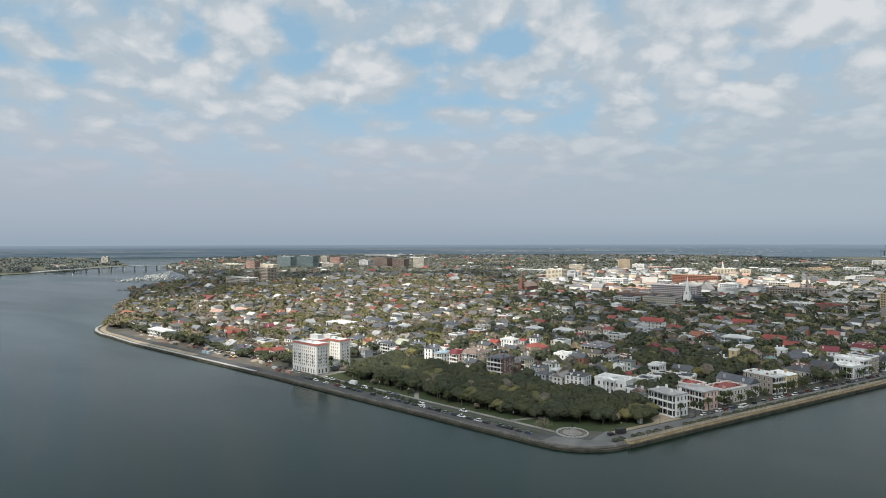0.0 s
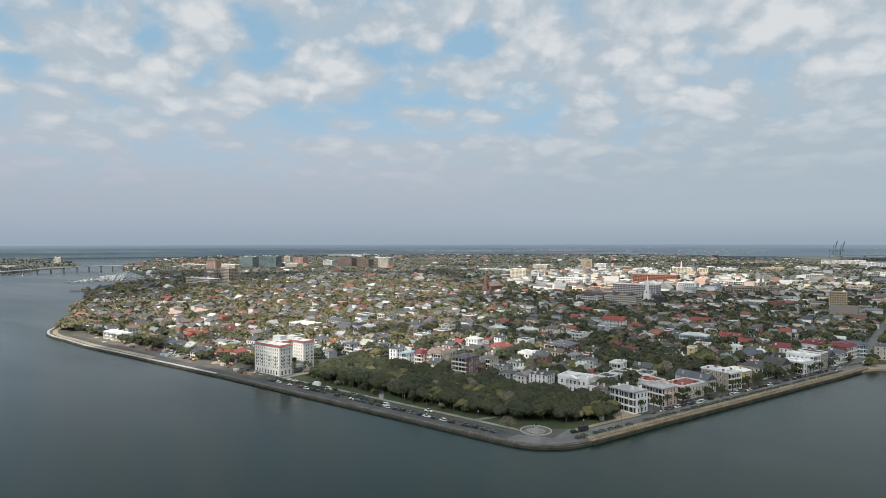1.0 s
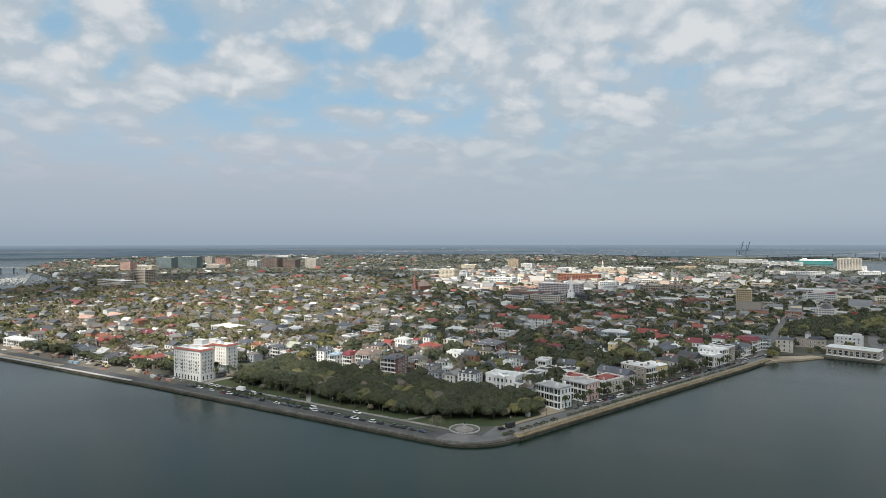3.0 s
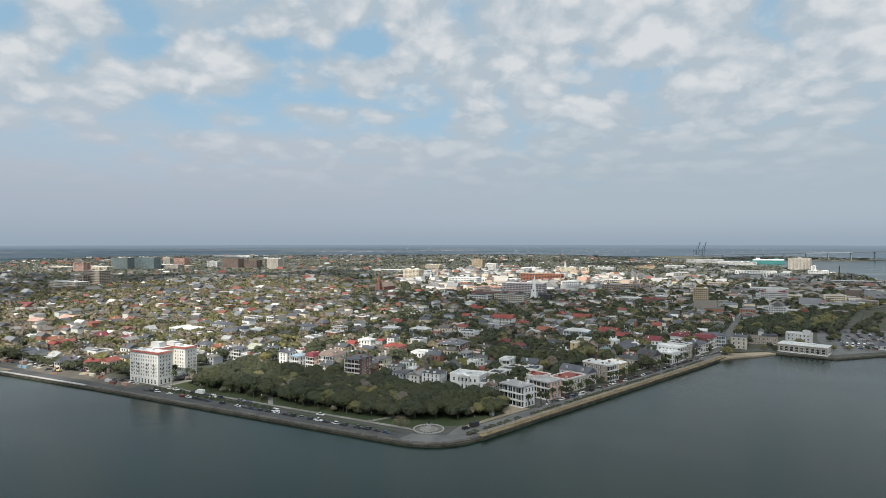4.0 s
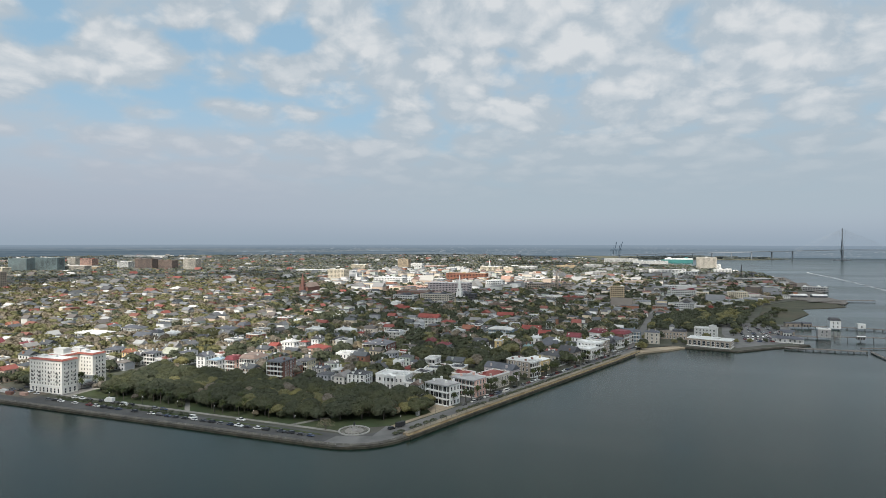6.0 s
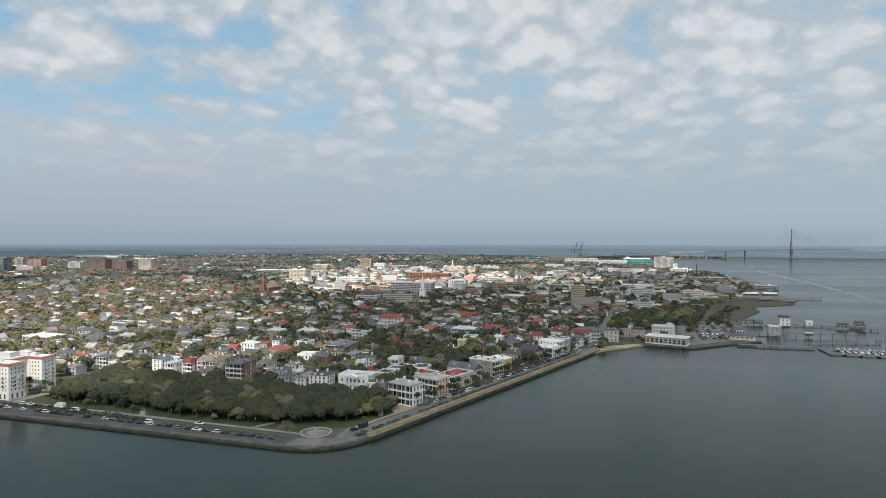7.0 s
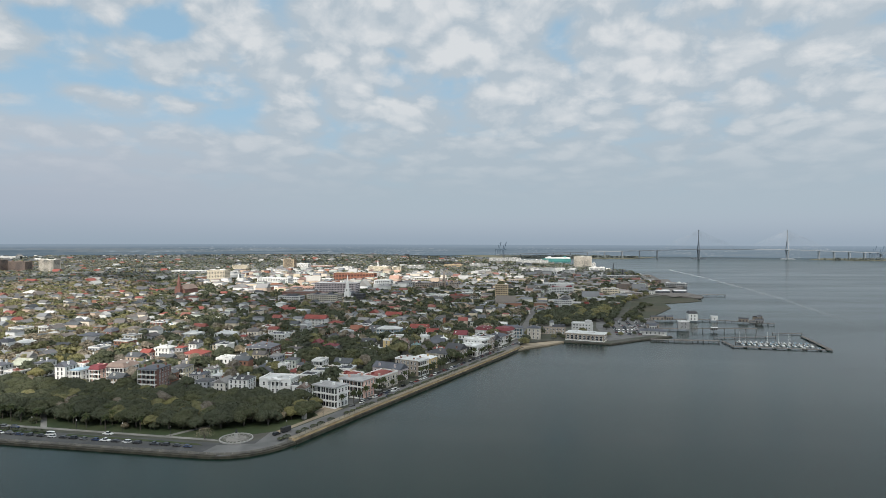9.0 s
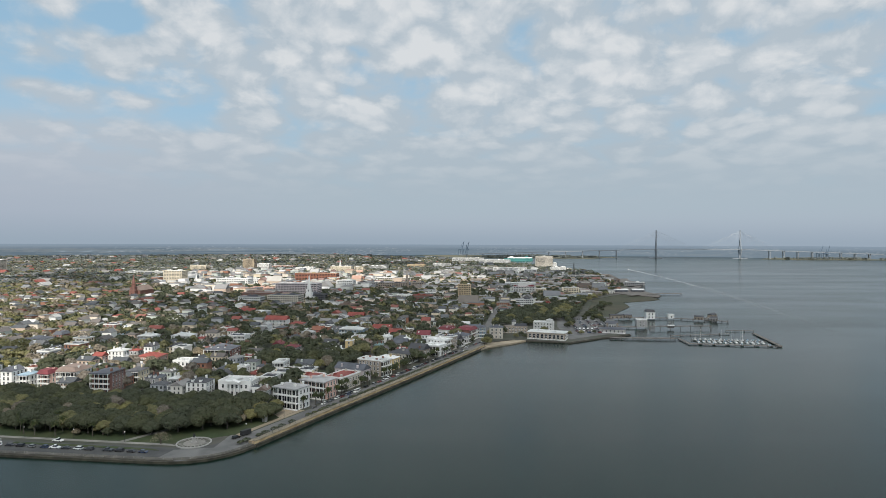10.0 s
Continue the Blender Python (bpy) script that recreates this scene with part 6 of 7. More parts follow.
walls, roofs, holes, pales, sheds = Kit(), Kit(), Kit(), Kit(), Kit()
for x, y, rot in far_houses:
    w, d, h = rng.uniform(8, 14), rng.uniform(9, 18), rng.choice((6.5, 7.5, 7.5, 10.5))
    here = zone(x, y)
    busy = here != "gardens"
    if here == "downtown":
        w, d, h = w * rng.uniform(1.1, 2.4), d * rng.uniform(1.0, 1.7), rng.choice((7.5, 10.5, 10.5, 14.0, 17.5))
    elif here == "quay":
        w, d, h = w * rng.uniform(1.1, 2.6), d * rng.uniform(1.0, 1.9), rng.choice((5.5, 7.0, 8.5, 10.5))
    elif math.hypot(x, y) < 1300:
        w, d, h = w * 0.84, d * 0.86, h + rng.choice((0.5, 1.5, 2.5))
    elif rng.random() < 0.25:
        w, d = w * 1.8, d * 1.6
    if math.hypot(x, y) > 3300:
        w, d = w * 1.3, d * 1.3
    k, shape = Kit().box(-w / 2, w / 2, -d / 2, d / 2, 0, h), "flat" if busy and rng.random() < 0.8 else rng.choice(("gable", "gable", "hip", "flat"))
    m = pose(x, y, LAND, 0, 0, rot)
    t = Kit()
    if shape == "gable":
        t.gable(-w / 2, w / 2, -d / 2, d / 2, h, h + w * 0.35, "y" if d > w else "x", 0.4)
    elif shape == "hip":
        t.hip(-w / 2, w / 2, -d / 2, d / 2, h, h + w * 0.2, 0.4)
    else:
        t.box(-w / 2 - 0.2, w / 2 + 0.2, -d / 2 - 0.2, d / 2 + 0.2, h, h + 0.5)
    walls.add([m @ Vector(p) for p in k.v], k.f)
    (pales if here == "downtown" else sheds if here == "quay" else roofs).add([m @ Vector(p) for p in t.v], t.f)
    if math.hypot(x, y) < 1900:
        g = Kit()
        for side in ("front", "right", "left"):
            fm, length = face(w, d, side)
            n = max(1, int(length / 3.6))
            for i in range(n):
                for z in (1.0, 4.3):
                    cx = length / 2 + (i - (n - 1) / 2) * 3.4
                    g.add([fm @ Vector(p) for p in ((cx - 0.6, -0.06, z), (cx + 0.6, -0.06, z), (cx + 0.6, -0.06, z + 1.8), (cx - 0.6, -0.06, z + 1.8))], [(0, 1, 2, 3)])
        holes.add([m @ Vector(p) for p in g.v], g.f)
tagged(walls.build("town_house_walls", M_FARWALL), "walls of the many houses further into the town", "houses", "", "stuff")
tagged(roofs.build("town_house_roofs", M_FARROOF), "many-coloured roofs of the houses further into the town", "roofs", "", "stuff")
tagged(pales.build("downtown_roofs", M_PALEROOF), "mostly pale roofs of the far streets", "roofs", "", "stuff")
tagged(sheds.build("quay_roofs", M_SHEDROOF), "grey and brown roofs of the low quayside streets", "roofs", "", "stuff")
tagged(holes.build("town_house_windows", M_GLASS), "dark windows of the houses further into the town", "windows", "", "stuff")

# ---------------------------------------------------------------- trees of the town
town_trees = [tree("town_tree", 300 + i, w, h, m, 1300, 0.58, lab, 0.35) for i, (w, h, m, lab) in enumerate((
    (16, 12, M_OAK, "dark-green evergreen oak between the town houses"), (14, 11, M_OAK, "dense olive-green tree in a town garden"), (14, 14, M_OAK, "tall dusky-green tree between the town houses"),
    (14, 12, M_SPRING, "yellow-green tree in fresh leaf between the town houses"), (15, 12, M_BARE, "grey-brown tree with bare twigs in a town garden")))]
SHORE_TREES = []
for a, b in zip(WEST_SHORE[:4], WEST_SHORE[1:5]):
    for i in range(44):
        p = Vector(a).lerp(Vector(b), rng.random())
        SHORE_TREES.append((p.x + rng.uniform(10, 60), p.y + rng.uniform(-6, 20)))
SHORE_TREES += [(-690 + rng.uniform(0, 90), rng.uniform(1180, 1640)) for _ in range(80)]
spots = []
for x, y in [(a + rng.uniform(-4, 4), b + rng.uniform(-4, 4)) for a, b in tree_spots] + [(a + GRID_U.x * 10 + rng.uniform(-3, 3), b + GRID_U.y * 10 + rng.uniform(-3, 3)) for a, b in LOTS if rng.random() < 0.75] + SHORE_TREES:
    if rng.random() < {"downtown": 0.45, "quay": 0.62, "gardens": 0.0}[zone(x, y)]:
        continue
    if inside(x, y, TOWN) and not inside(x, y, PARK) and is_free(x, y, -1.0):
        spots.append((x, y))
spots.sort(key=lambda p: p[0] ** 2 + p[1] ** 2)
for x, y in spots[:150]:
    left = x < 0.10 * y - 20
    t = copy_thing(town_trees[rng.choice((0, 1, 2, 3, 3, 4) if left else (0, 0, 1, 1, 2, 2, 3, 4))], pose(x, y, LAND, 0, 0, rng.uniform(0, 360)))
    s = rng.uniform(0.8, 1.2)
    t.scale = (s, s, s)
    t["group"] = "trees of the town"
for o in town_trees:
    for c in (*o.children_recursive, o):
        bpy.data.objects.remove(c)
far = {"dark": [], "spring": [], "bare": [], "distant": []}
nrng = np.random.default_rng(8)
for x, y in spots[150:]:
    r = math.hypot(x, y)
    left = x < 0.10 * y - 20
    kind = rng.choice(("dark", "spring", "spring", "spring", "bare", "bare", "bare") if left else ("dark", "dark", "dark", "spring", "bare", "dark"))
    # most crowns beyond 1700 m take the haze-coloured leaves
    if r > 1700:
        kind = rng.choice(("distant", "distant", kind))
    w, h = (rng.uniform(14, 24), rng.uniform(10, 14.5)) if left else (rng.uniform(14, 23), rng.uniform(10, 15.5))
    blobs = crown_blobs(nrng, w, 1.0, h, 8)
    n, size = (230, 1.0) if r < 900 else (90, 1.7) if r < 1600 else (24, 3.1)
    far[kind].append(moved(leaf_quads(nrng, blobs, n, size, 0.3), x, y, LAND))
for kind, m in (("dark", M_OAK), ("spring", M_SPRING), ("bare", M_BARE), ("distant", M_HAZEDWOODS)):
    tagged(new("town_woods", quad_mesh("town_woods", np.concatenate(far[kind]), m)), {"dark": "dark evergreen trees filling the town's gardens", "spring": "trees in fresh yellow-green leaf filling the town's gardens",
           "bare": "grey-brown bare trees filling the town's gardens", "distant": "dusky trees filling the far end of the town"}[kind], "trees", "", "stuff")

# garden trees between the houses of the east road
garden = [tree("garden_tree", 700 + i, 9, 9, m, 1000, 0.42, lab, 0.3) for i, (m, lab) in enumerate(((M_OAK, "dark-green garden tree between the waterfront houses"), (M_SPRING, "pale green garden tree between the waterfront houses")))]
for s, o in ((110, 27), (112, 36), (138, 25), (139, 34), (142, 20), (170, 21), (188, 23), (191, 30), (193, 40), (214, 22), (216, 31), (219, 41), (237, 24), (241, 32), (245, 26), (244, 42), (270, 24), (292, 24), (293, 34), (329, 26), (345, 22), (362, 24), (364, 34), (387, 24), (108, 45), (160, 46), (172, 56), (205, 52), (226, 52), (262, 56), (282, 50), (300, 46), (322, 50)):
    p = east(s + rng.uniform(-1, 1), o)
    t = copy_thing(garden[rng.random() < 0.25], pose(p.x, p.y, LAND, 0, 0, rng.uniform(0, 360)))
    k = rng.uniform(0.6, 1.05)
    t.scale = (k, k, k)
    t["group"] = "garden trees of the east road"
for o in garden:
    for c in (*o.children_recursive, o):
        bpy.data.objects.remove(c)
# ---------------------------------------------------------------- churches, bridges, port
def steeple_church(x, y, rot, label, wall, height, nave, roof="slate", eaves=10.0, stout=1.0):
    """A church: nave with a gable roof, and a tower that steps up to a spire."""
    e = thing("church", label, "church", pose(x, y, LAND, 0, 0, rot))
    wm, rm = paint(wall), roofing(roof)
    w, d = nave
    Kit().box(-w / 2, w / 2, 4, 4 + d, 0, eaves).gable(-w / 2, w / 2, 4, 4 + d, eaves, eaves + w * 0.4).build("nave", wm, e)
    Kit().gable(-w / 2, w / 2, 4, 4 + d, eaves + 0.1, eaves + 0.3 + w * 0.4, "y", 0.5).build("roof", rm, e)
    s = height
    g = stout
    Kit().box(-4 * g, 4 * g, -4 * g, 4 * g, 0, s * 0.36).box(-4.3 * g, 4.3 * g, -4.3 * g, 4.3 * g, s * 0.36, s * 0.38).build("tower", wm, e)
    Kit().box(-3.2 * g, 3.2 * g, -3.2 * g, 3.2 * g, s * 0.38, s * 0.5).box(-3.6 * g, 3.6 * g, -3.6 * g, 3.6 * g, s * 0.5, s * 0.515).build("belfry", wm, e)
    Kit().drum(0, 0, s * 0.515, s * 0.62, 2.7 * g, 2.6 * g, 8).drum(0, 0, s * 0.62, s * 0.635, 3.0 * g, 3.0 * g, 8).build("lantern", wm, e)
    Kit().drum(0, 0, s * 0.635, s * 0.72, 2.1 * g, 2.0 * g, 8).drum(0, 0, s * 0.72, s, 1.9 * g, 0.12, 8).build("spire", wm, e)
    for z, r in ((s * 0.42, 3.2 * g + 0.05), (s * 0.2, 4 * g + 0.05)):
        for a in (0, 90, -90):
            ob = bpy.data.objects.new("window", window_mesh(1.6, 3.2, wm))
            scene.collection.objects.link(ob)
            ob.parent, ob.matrix_basis = e, pose(0, 0, 0, 0, 0, a) @ pose(0, -r, z)
    for k in range(int(d / 6)):
        ob = bpy.data.objects.new("window", window_mesh(1.6, 5.0, wm))
        scene.collection.objects.link(ob)
        ob.parent, ob.matrix_basis = e, pose(w / 2, 8 + k * 6, 2.5, 0, 0, 90)
    return e


steeple_church(404, 1005, -41, "white church with a tall stepped steeple", "white", 50, (17, 30), eaves=12, stout=1.25)
steeple_church(159, 1235, -41, "brown stone church with a tall dark spire", "brick", 46, (20, 42), "brown", 17, 1.35)
steeple_church(338, 1560, -41, "pale church with a short white tower", "white", 28, (12, 20))
steeple_church(357, 1570, -41, "pale church with a white domed tower", "cream", 30, (12, 20))
steeple_church(985, 2140, -41, "cream church with a tall white cupola", "white", 40, (18, 26))
steeple_church(707, 1180, -41, "grey stone church with a dark spire", "taupe", 46, (15, 26))
M_BRIDGE = material("bridge_concrete", [(0.25, 0.275, 0.30), (0.22, 0.245, 0.27)], 0.85, 0.02, 0.3, 0.12)
M_CABLE = material("bridge_cables", [(0.40, 0.43, 0.46)], 0.6, 0.1, 1, 0.1)


def great_bridge(a, b):
    """A cable-stayed bridge: two diamond towers, fans of cables, and a long deck on piers."""
    e = thing("bridge", "great cable-stayed bridge with two tall diamond towers", "bridge")
    a, b = Vector(a), Vector(b)
    run = (b - a).normalized()
    side = Vector((-run.y, run.x))
    span = (b - a).length

    def at(s, o, z):
        p = a + run * s + side * o
        return (p.x, p.y, z)

    def level(s):
        x = abs(s - span / 2)
        return max(14.0, 66.0 - max(0.0, x - 260) * 0.032)

    for s in (0, span):
        k = Kit()
        for o in (-1, 1):
            k.beam(at(s, 9 * o, 0), at(s, 24 * o, 62), 3.9, 6).beam(at(s, 24 * o, 62), at(s, 2.5 * o, 128), 3.3, 6)
        k.beam(at(s, 0, 120), at(s, 0, 194), 3.6, 6)
        k.beam(at(s, -24, 58), at(s, 24, 58), 2.6, 4)
        k.build("tower", M_BRIDGE, e)
        k = Kit()
        for o in (-34, 34):
            k.beam(at(s + o, 0, -1), at(s + o, 0, 3), 16, 8)
        k.beam(at(s - 40, 0, 1.5), at(s + 40, 0, 1.5), 6, 4).build("tower_footing", M_BRIDGE, e)
        for sign in (-1, 1):
            for i in range(1, 11):
                for o in (-17, 17):
                    t = s + sign * i * span * 0.048
                    Kit().beam(at(s, 0, 150 + i * 4), at(t, o, level(t)), 0.22, 3).build("cable", M_CABLE, e)
    for t0, t1 in ((-1350, span / 2), (span / 2, span + 900)):
        k = Kit()
        n = 24
        rings = []
        for i in range(n + 1):
            s = t0 + (t1 - t0) * i / n
            z = level(s)
            rings.append([at(s, -17, z), at(s, 17, z), at(s, 17, z - 4.5), at(s, -17, z - 4.5)])
        for r, q in zip(rings, rings[1:]):
            k.add(r + q, [(0, 1, 5, 4), (1, 2, 6, 5), (2, 3, 7, 6), (3, 0, 4, 7)])
        k.build("deck", M_BRIDGE, e)
    for s in list(range(-1300, -150, 115)) + list(range(int(span) + 190, int(span) + 900, 90)):
        k = Kit()
        for o in (-11, 11):
            k.beam(at(s, o, -1), at(s, o, level(s) - 4), 3.0, 6)
        k.build("pier", M_BRIDGE, e)
    return e


great_bridge((3556, 2620), (3975, 2263))


def river_bridge(a, b):
    e = thing("bridge", "long low pale road bridge on many piers", "bridge")
    a, b = Vector(a), Vector(b)
    run, L = (b - a).normalized(), (b - a).length
    side = Vector((-run.y, run.x))

    def at(s, o, z):
        p = a + run * s + side * o
        return (p.x, p.y, z)

    n = 16
    lev = [7 + 11 * math.sin(math.pi * i / n) for i in range(n + 1)]
    k = Kit()
    for i in range(n):
        q = []
        for j in (i, i + 1):
            s, z = L * j / n, lev[j]
            q += [at(s, -7, z), at(s, 7, z), at(s, 7, z - 2.6), at(s, -7, z - 2.6)]
        k.add(q, [(0, 1, 5, 4), (1, 2, 6, 5), (2, 3, 7, 6), (3, 0, 4, 7)])
    k.build("deck", M_ROOFWHITE, e)
    for i in range(1, n):
        Kit().beam(at(L * i / n, 0, -1), at(L * i / n, 0, lev[i] - 2), 2.6, 6).build("pier", M_CONCRETE, e)
    return e


river_bridge((-1430, 2110), (-1010, 2700))


def port_crane(x, y, scale, rot):
    e = thing("port_crane", "tall blue-grey harbour crane with a raised boom", "crane", pose(x, y, 0, 0, 0, rot))
    m = material("crane_paint", [(0.11, 0.155, 0.205)], 0.6, 0.1, 1, 0.1)
    s = scale
    for px in (-12, 12):
        for py in (-8, 8):
            Kit().beam((px * s, py * s, 0), (px * s, py * s, 45 * s), 1.6 * s, 4).build("leg", m, e)
    Kit().box(-16 * s, 22 * s, -9 * s, 9 * s, 40 * s, 46 * s).build("portal", m, e)
    Kit().beam((14 * s, 0, 44 * s), (34 * s, 0, 96 * s), 2.2 * s, 4).build("boom", m, e)
    Kit().beam((4 * s, 0, 44 * s), (8 * s, 0, 72 * s), 1.6 * s, 4).beam((8 * s, 0, 72 * s), (34 * s, 0, 94 * s), 0.6 * s, 3).build("mast", m, e)
    return e


port_crane(2815, 3880, 1.15, 10)
port_crane(2850, 3858, 1.15, 10)
port_crane(4346, 1930, 0.95, -20)
port_crane(4362, 1895, 0.95, -20)


def cargo_ship(x, y, rot):
    e = thing("cargo_ship", "large teal-hulled car carrier moored at the quay", "ship", pose(x, y, 0, 0, 0, rot))
    teal = material("teal_hull", [(0.05, 0.19, 0.18), (0.06, 0.22, 0.21)], 0.5, 0.05, 1, 0.12)
    L, W = 78, 15
    Kit().add([(-L, -W, -1), (L * 0.86, -W, -1), (L, 0, -1), (L * 0.86, W, -1), (-L, W, -1), (-L, -W, 17), (L * 0.9, -W, 17), (L * 1.06, 0, 17), (L * 0.9, W, 17), (-L, W, 17)],
              [(0, 1, 6, 5), (1, 2, 7, 6), (2, 3, 8, 7), (3, 4, 9, 8), (4, 0, 5, 9), (5, 6, 7, 8, 9)]).build("hull", teal, e)
    Kit().box(-L + 2, L * 0.8, -W + 1, W - 1, 17, 23, 0.6).build("upper_deck", M_WHITE, e)
    Kit().box(L * 0.4, L * 0.62, -W + 2, W - 2, 23, 29, 0.5).build("bridge_house", M_WHITE, e)
    Kit().box(-L * 0.7, -L * 0.5, -4, 4, 23, 30, 0.6).build("funnel", teal, e)
    return e


cargo_ship(2300, 2610, 148)


def lattice_mast(x, y, h):
    e = thing("mast", "slim dark lattice mast on the quay", "mast", pose(x, y, LAND))
    k = Kit()
    for a in ((-2, -2), (2, -2), (2, 2), (-2, 2)):
        k.beam((*a, 0), (a[0] * 0.2, a[1] * 0.2, h), 0.5, 3)
    for i in range(6):
        z = h * i / 6
        s = 2 * (1 - 0.8 * i / 6)
        k.beam((-s, -s, z), (s, s, z + h / 6), 0.3, 3).beam((s, -s, z), (-s, s, z + h / 6), 0.3, 3)
    k.build("lattice", M_DARK, e)


lattice_mast(1400, 1330, 44)
lattice_mast(1440, 1330, 24)
for dx in (-22, 0):
    building(-1600 + dx, 2900 - dx * 0.5, 16, 18, 38, -10, "stone", "pale", "one of twin pale tower blocks across the river")
building(-1690, 2280, 70, 22, 13, -20, "ochre", "pale", "long yellow building on the far shore")
building(-1610, 2560, 90, 26, 14, -20, "stone", "slate", "long grey building on the far shore")

# ---------------------------------------------------------------- far woods and far roofs
nrng = np.random.default_rng(21)
rng = random.Random(22)
clumps = []
for ring, count, hmax in (([(-5000, 1560), (-1500, 2000), (-1430, 2290), (-1520, 2880), (-1800, 3280), (-2350, 3680), (-2550, 4500), (-4500, 4500)], 1500, 13), ([(-1250, 4500), (-1420, 3650), (2000, 3550), (1850, 4350)], 900, 11), ([(2450, 3300), (3080, 2830), (3400, 2950), (3250, 3650)], 200, 9), ([(4010, 2120), (4220, 1850), (4580, 1540), (4700, 1700)], 130, 11)):
    xs, ys = [p[0] for p in ring], [p[1] for p in ring]
    for _ in range(count):
        x, y = rng.uniform(min(xs), max(xs)), rng.uniform(min(ys), max(ys))
        if inside(x, y, ring) and x * x + y * y < 4800 ** 2:
            w = rng.uniform(18, 42)
            blobs = [(nrng.uniform(-w, w), nrng.uniform(-w, w) * 0.6, hmax * nrng.uniform(0.35, 0.6), w * 0.3) for _ in range(5)]
            q = leaf_quads(nrng, blobs, 46, 5.0)
            q[:, :4, 2] = np.clip(q[:, :4, 2], 0.5, hmax * 1.3)
            clumps.append(moved(q, x, y, 1.5))
tagged(new("far_woods", quad_mesh("far_woods", np.concatenate(clumps), M_HAZEDWOODS)), "low dusky woods on the far shores", "woods", "", "stuff")
k, t = Kit(), Kit()
for _ in range(420):
    a, r = radians(rng.uniform(-30, 40)), rng.uniform(3300, 4700)
    x, y = r * math.sin(a), r * math.cos(a)
    if inside(x, y, TOWN):
        s, d, h = rng.uniform(10, 45), rng.uniform(8, 20), rng.uniform(5, 13)
        k.box(x - s / 2, x + s / 2, y - d / 2, y + d / 2, 1.5, 1.5 + h)
        t.box(x - s / 2 - 0.3, x + s / 2 + 0.3, y - d / 2 - 0.3, y + d / 2 + 0.3, 1.5 + h, 2.1 + h)
tagged(k.build("far_building_walls", M_FARWALL), "pale walls of scattered far buildings", "buildings", "", "stuff")
tagged(t.build("far_building_roofs", M_FARROOF), "flat roofs of scattered far buildings", "roofs", "", "stuff")
# ---------------------------------------------------------------- harbour club, piers and marina
house(438, 534, 15, 15, 3, -41, "stone", "slate", "hip", "", 2, "square three-storey stone building with a slate roof by the beach", 3.9, None)


def club(x, y, rot):
    e = thing("harbour_club", "low brick and white harbour club with a row of tall windows", "club house", pose(x, y, LAND, 0, 0, rot))
    w, d, h = 42, 18, 7.6
    Kit().box(-w / 2, w / 2, -d / 2, d / 2, 0, h).build("wall", paint("taupe"), e)
    Kit().box(-w / 2 - .4, w / 2 + .4, -d / 2 - .4, d / 2 + .4, h, h + 0.7).build("cornice", M_WHITE, e)
    Kit().box(-w / 2 + .3, w / 2 - .3, -d / 2 + .3, d / 2 - .3, h + 0.7, h + 0.9).box(-12, 10, -3, 3, h + 0.9, h + 1.9).build("roof", M_ROOFWHITE, e, "pale flat roof")
    Kit().box(-w / 2 - .3, w / 2 + .3, -d / 2 - .3, d / 2 + .3, 0, 0.8).build("plinth", M_WHITE, e)
    for i in range(9):
        ob = bpy.data.objects.new("window", window_mesh(2.7, 4.4, M_WHITE))
        scene.collection.objects.link(ob)
        ob.parent, ob.matrix_basis = e, pose(-w / 2 + 2.9 + i * 4.5, -d / 2, 1.4)
    for i in range(4):
        ob = bpy.data.objects.new("window", window_mesh(2.7, 4.4, M_WHITE))
        scene.collection.objects.link(ob)
        ob.parent, ob.matrix_basis = e, pose(w / 2, -d / 2 + 2.3 + i * 4.4, 1.4, 0, 0, 90)
    return e


club(482, 497, -56)
building(522, 545, 24, 14, 10.5, -50, "pale", "pale", "plain pale stage block behind the harbour club")
building(478, 552, 34, 9, 7.5, -38, "taupe", "slate", "long low brick wing with a slate roof")


def watch_tower(x, y):
    e = thing("lookout_tower", "small square tower with a white lantern roof", "tower", pose(x, y, LAND, 0, 0, -45))
    Kit().box(-2.5, 2.5, -2.5, 2.5, 0, 11).build("wall", paint("pale"), e)
    Kit().box(-2.9, 2.9, -2.9, 2.9, 11, 11.5).hip(-2.6, 2.6, -2.6, 2.6, 11.5, 14, 0.3).build("roof", M_SLATE, e)


watch_tower(492, 566)


def pier(path, width, z, label, posts=7.0):
    """A timber pier: a deck on rows of piles."""
    e = thing("pier", label, "pier")
    k = Kit()
    ring = strip(path, width / 2, -width / 2)
    n = len(ring)
    k.add([(x, y, z - 0.4) for x, y in ring] + [(x, y, z) for x, y in ring], [tuple(range(n, 2 * n)), tuple(reversed(range(n)))] + [(i, (i + 1) % n, n + (i + 1) % n, n + i) for i in range(n)])
    k.build("deck", M_WOOD, e)
    pile = None
    for x, y in densify(path, posts * 1.5):
        for o in (-width * 0.42, width * 0.42):
            m = pose(x + o * 0.6, y + o * 0.6, 0)
            pile = same_part(pile, m) if pile else Kit().drum(0, 0, -2, z + 0.9, 0.22, 0.2, 6).build("pile", M_WOOD, e, m=m)
    return e


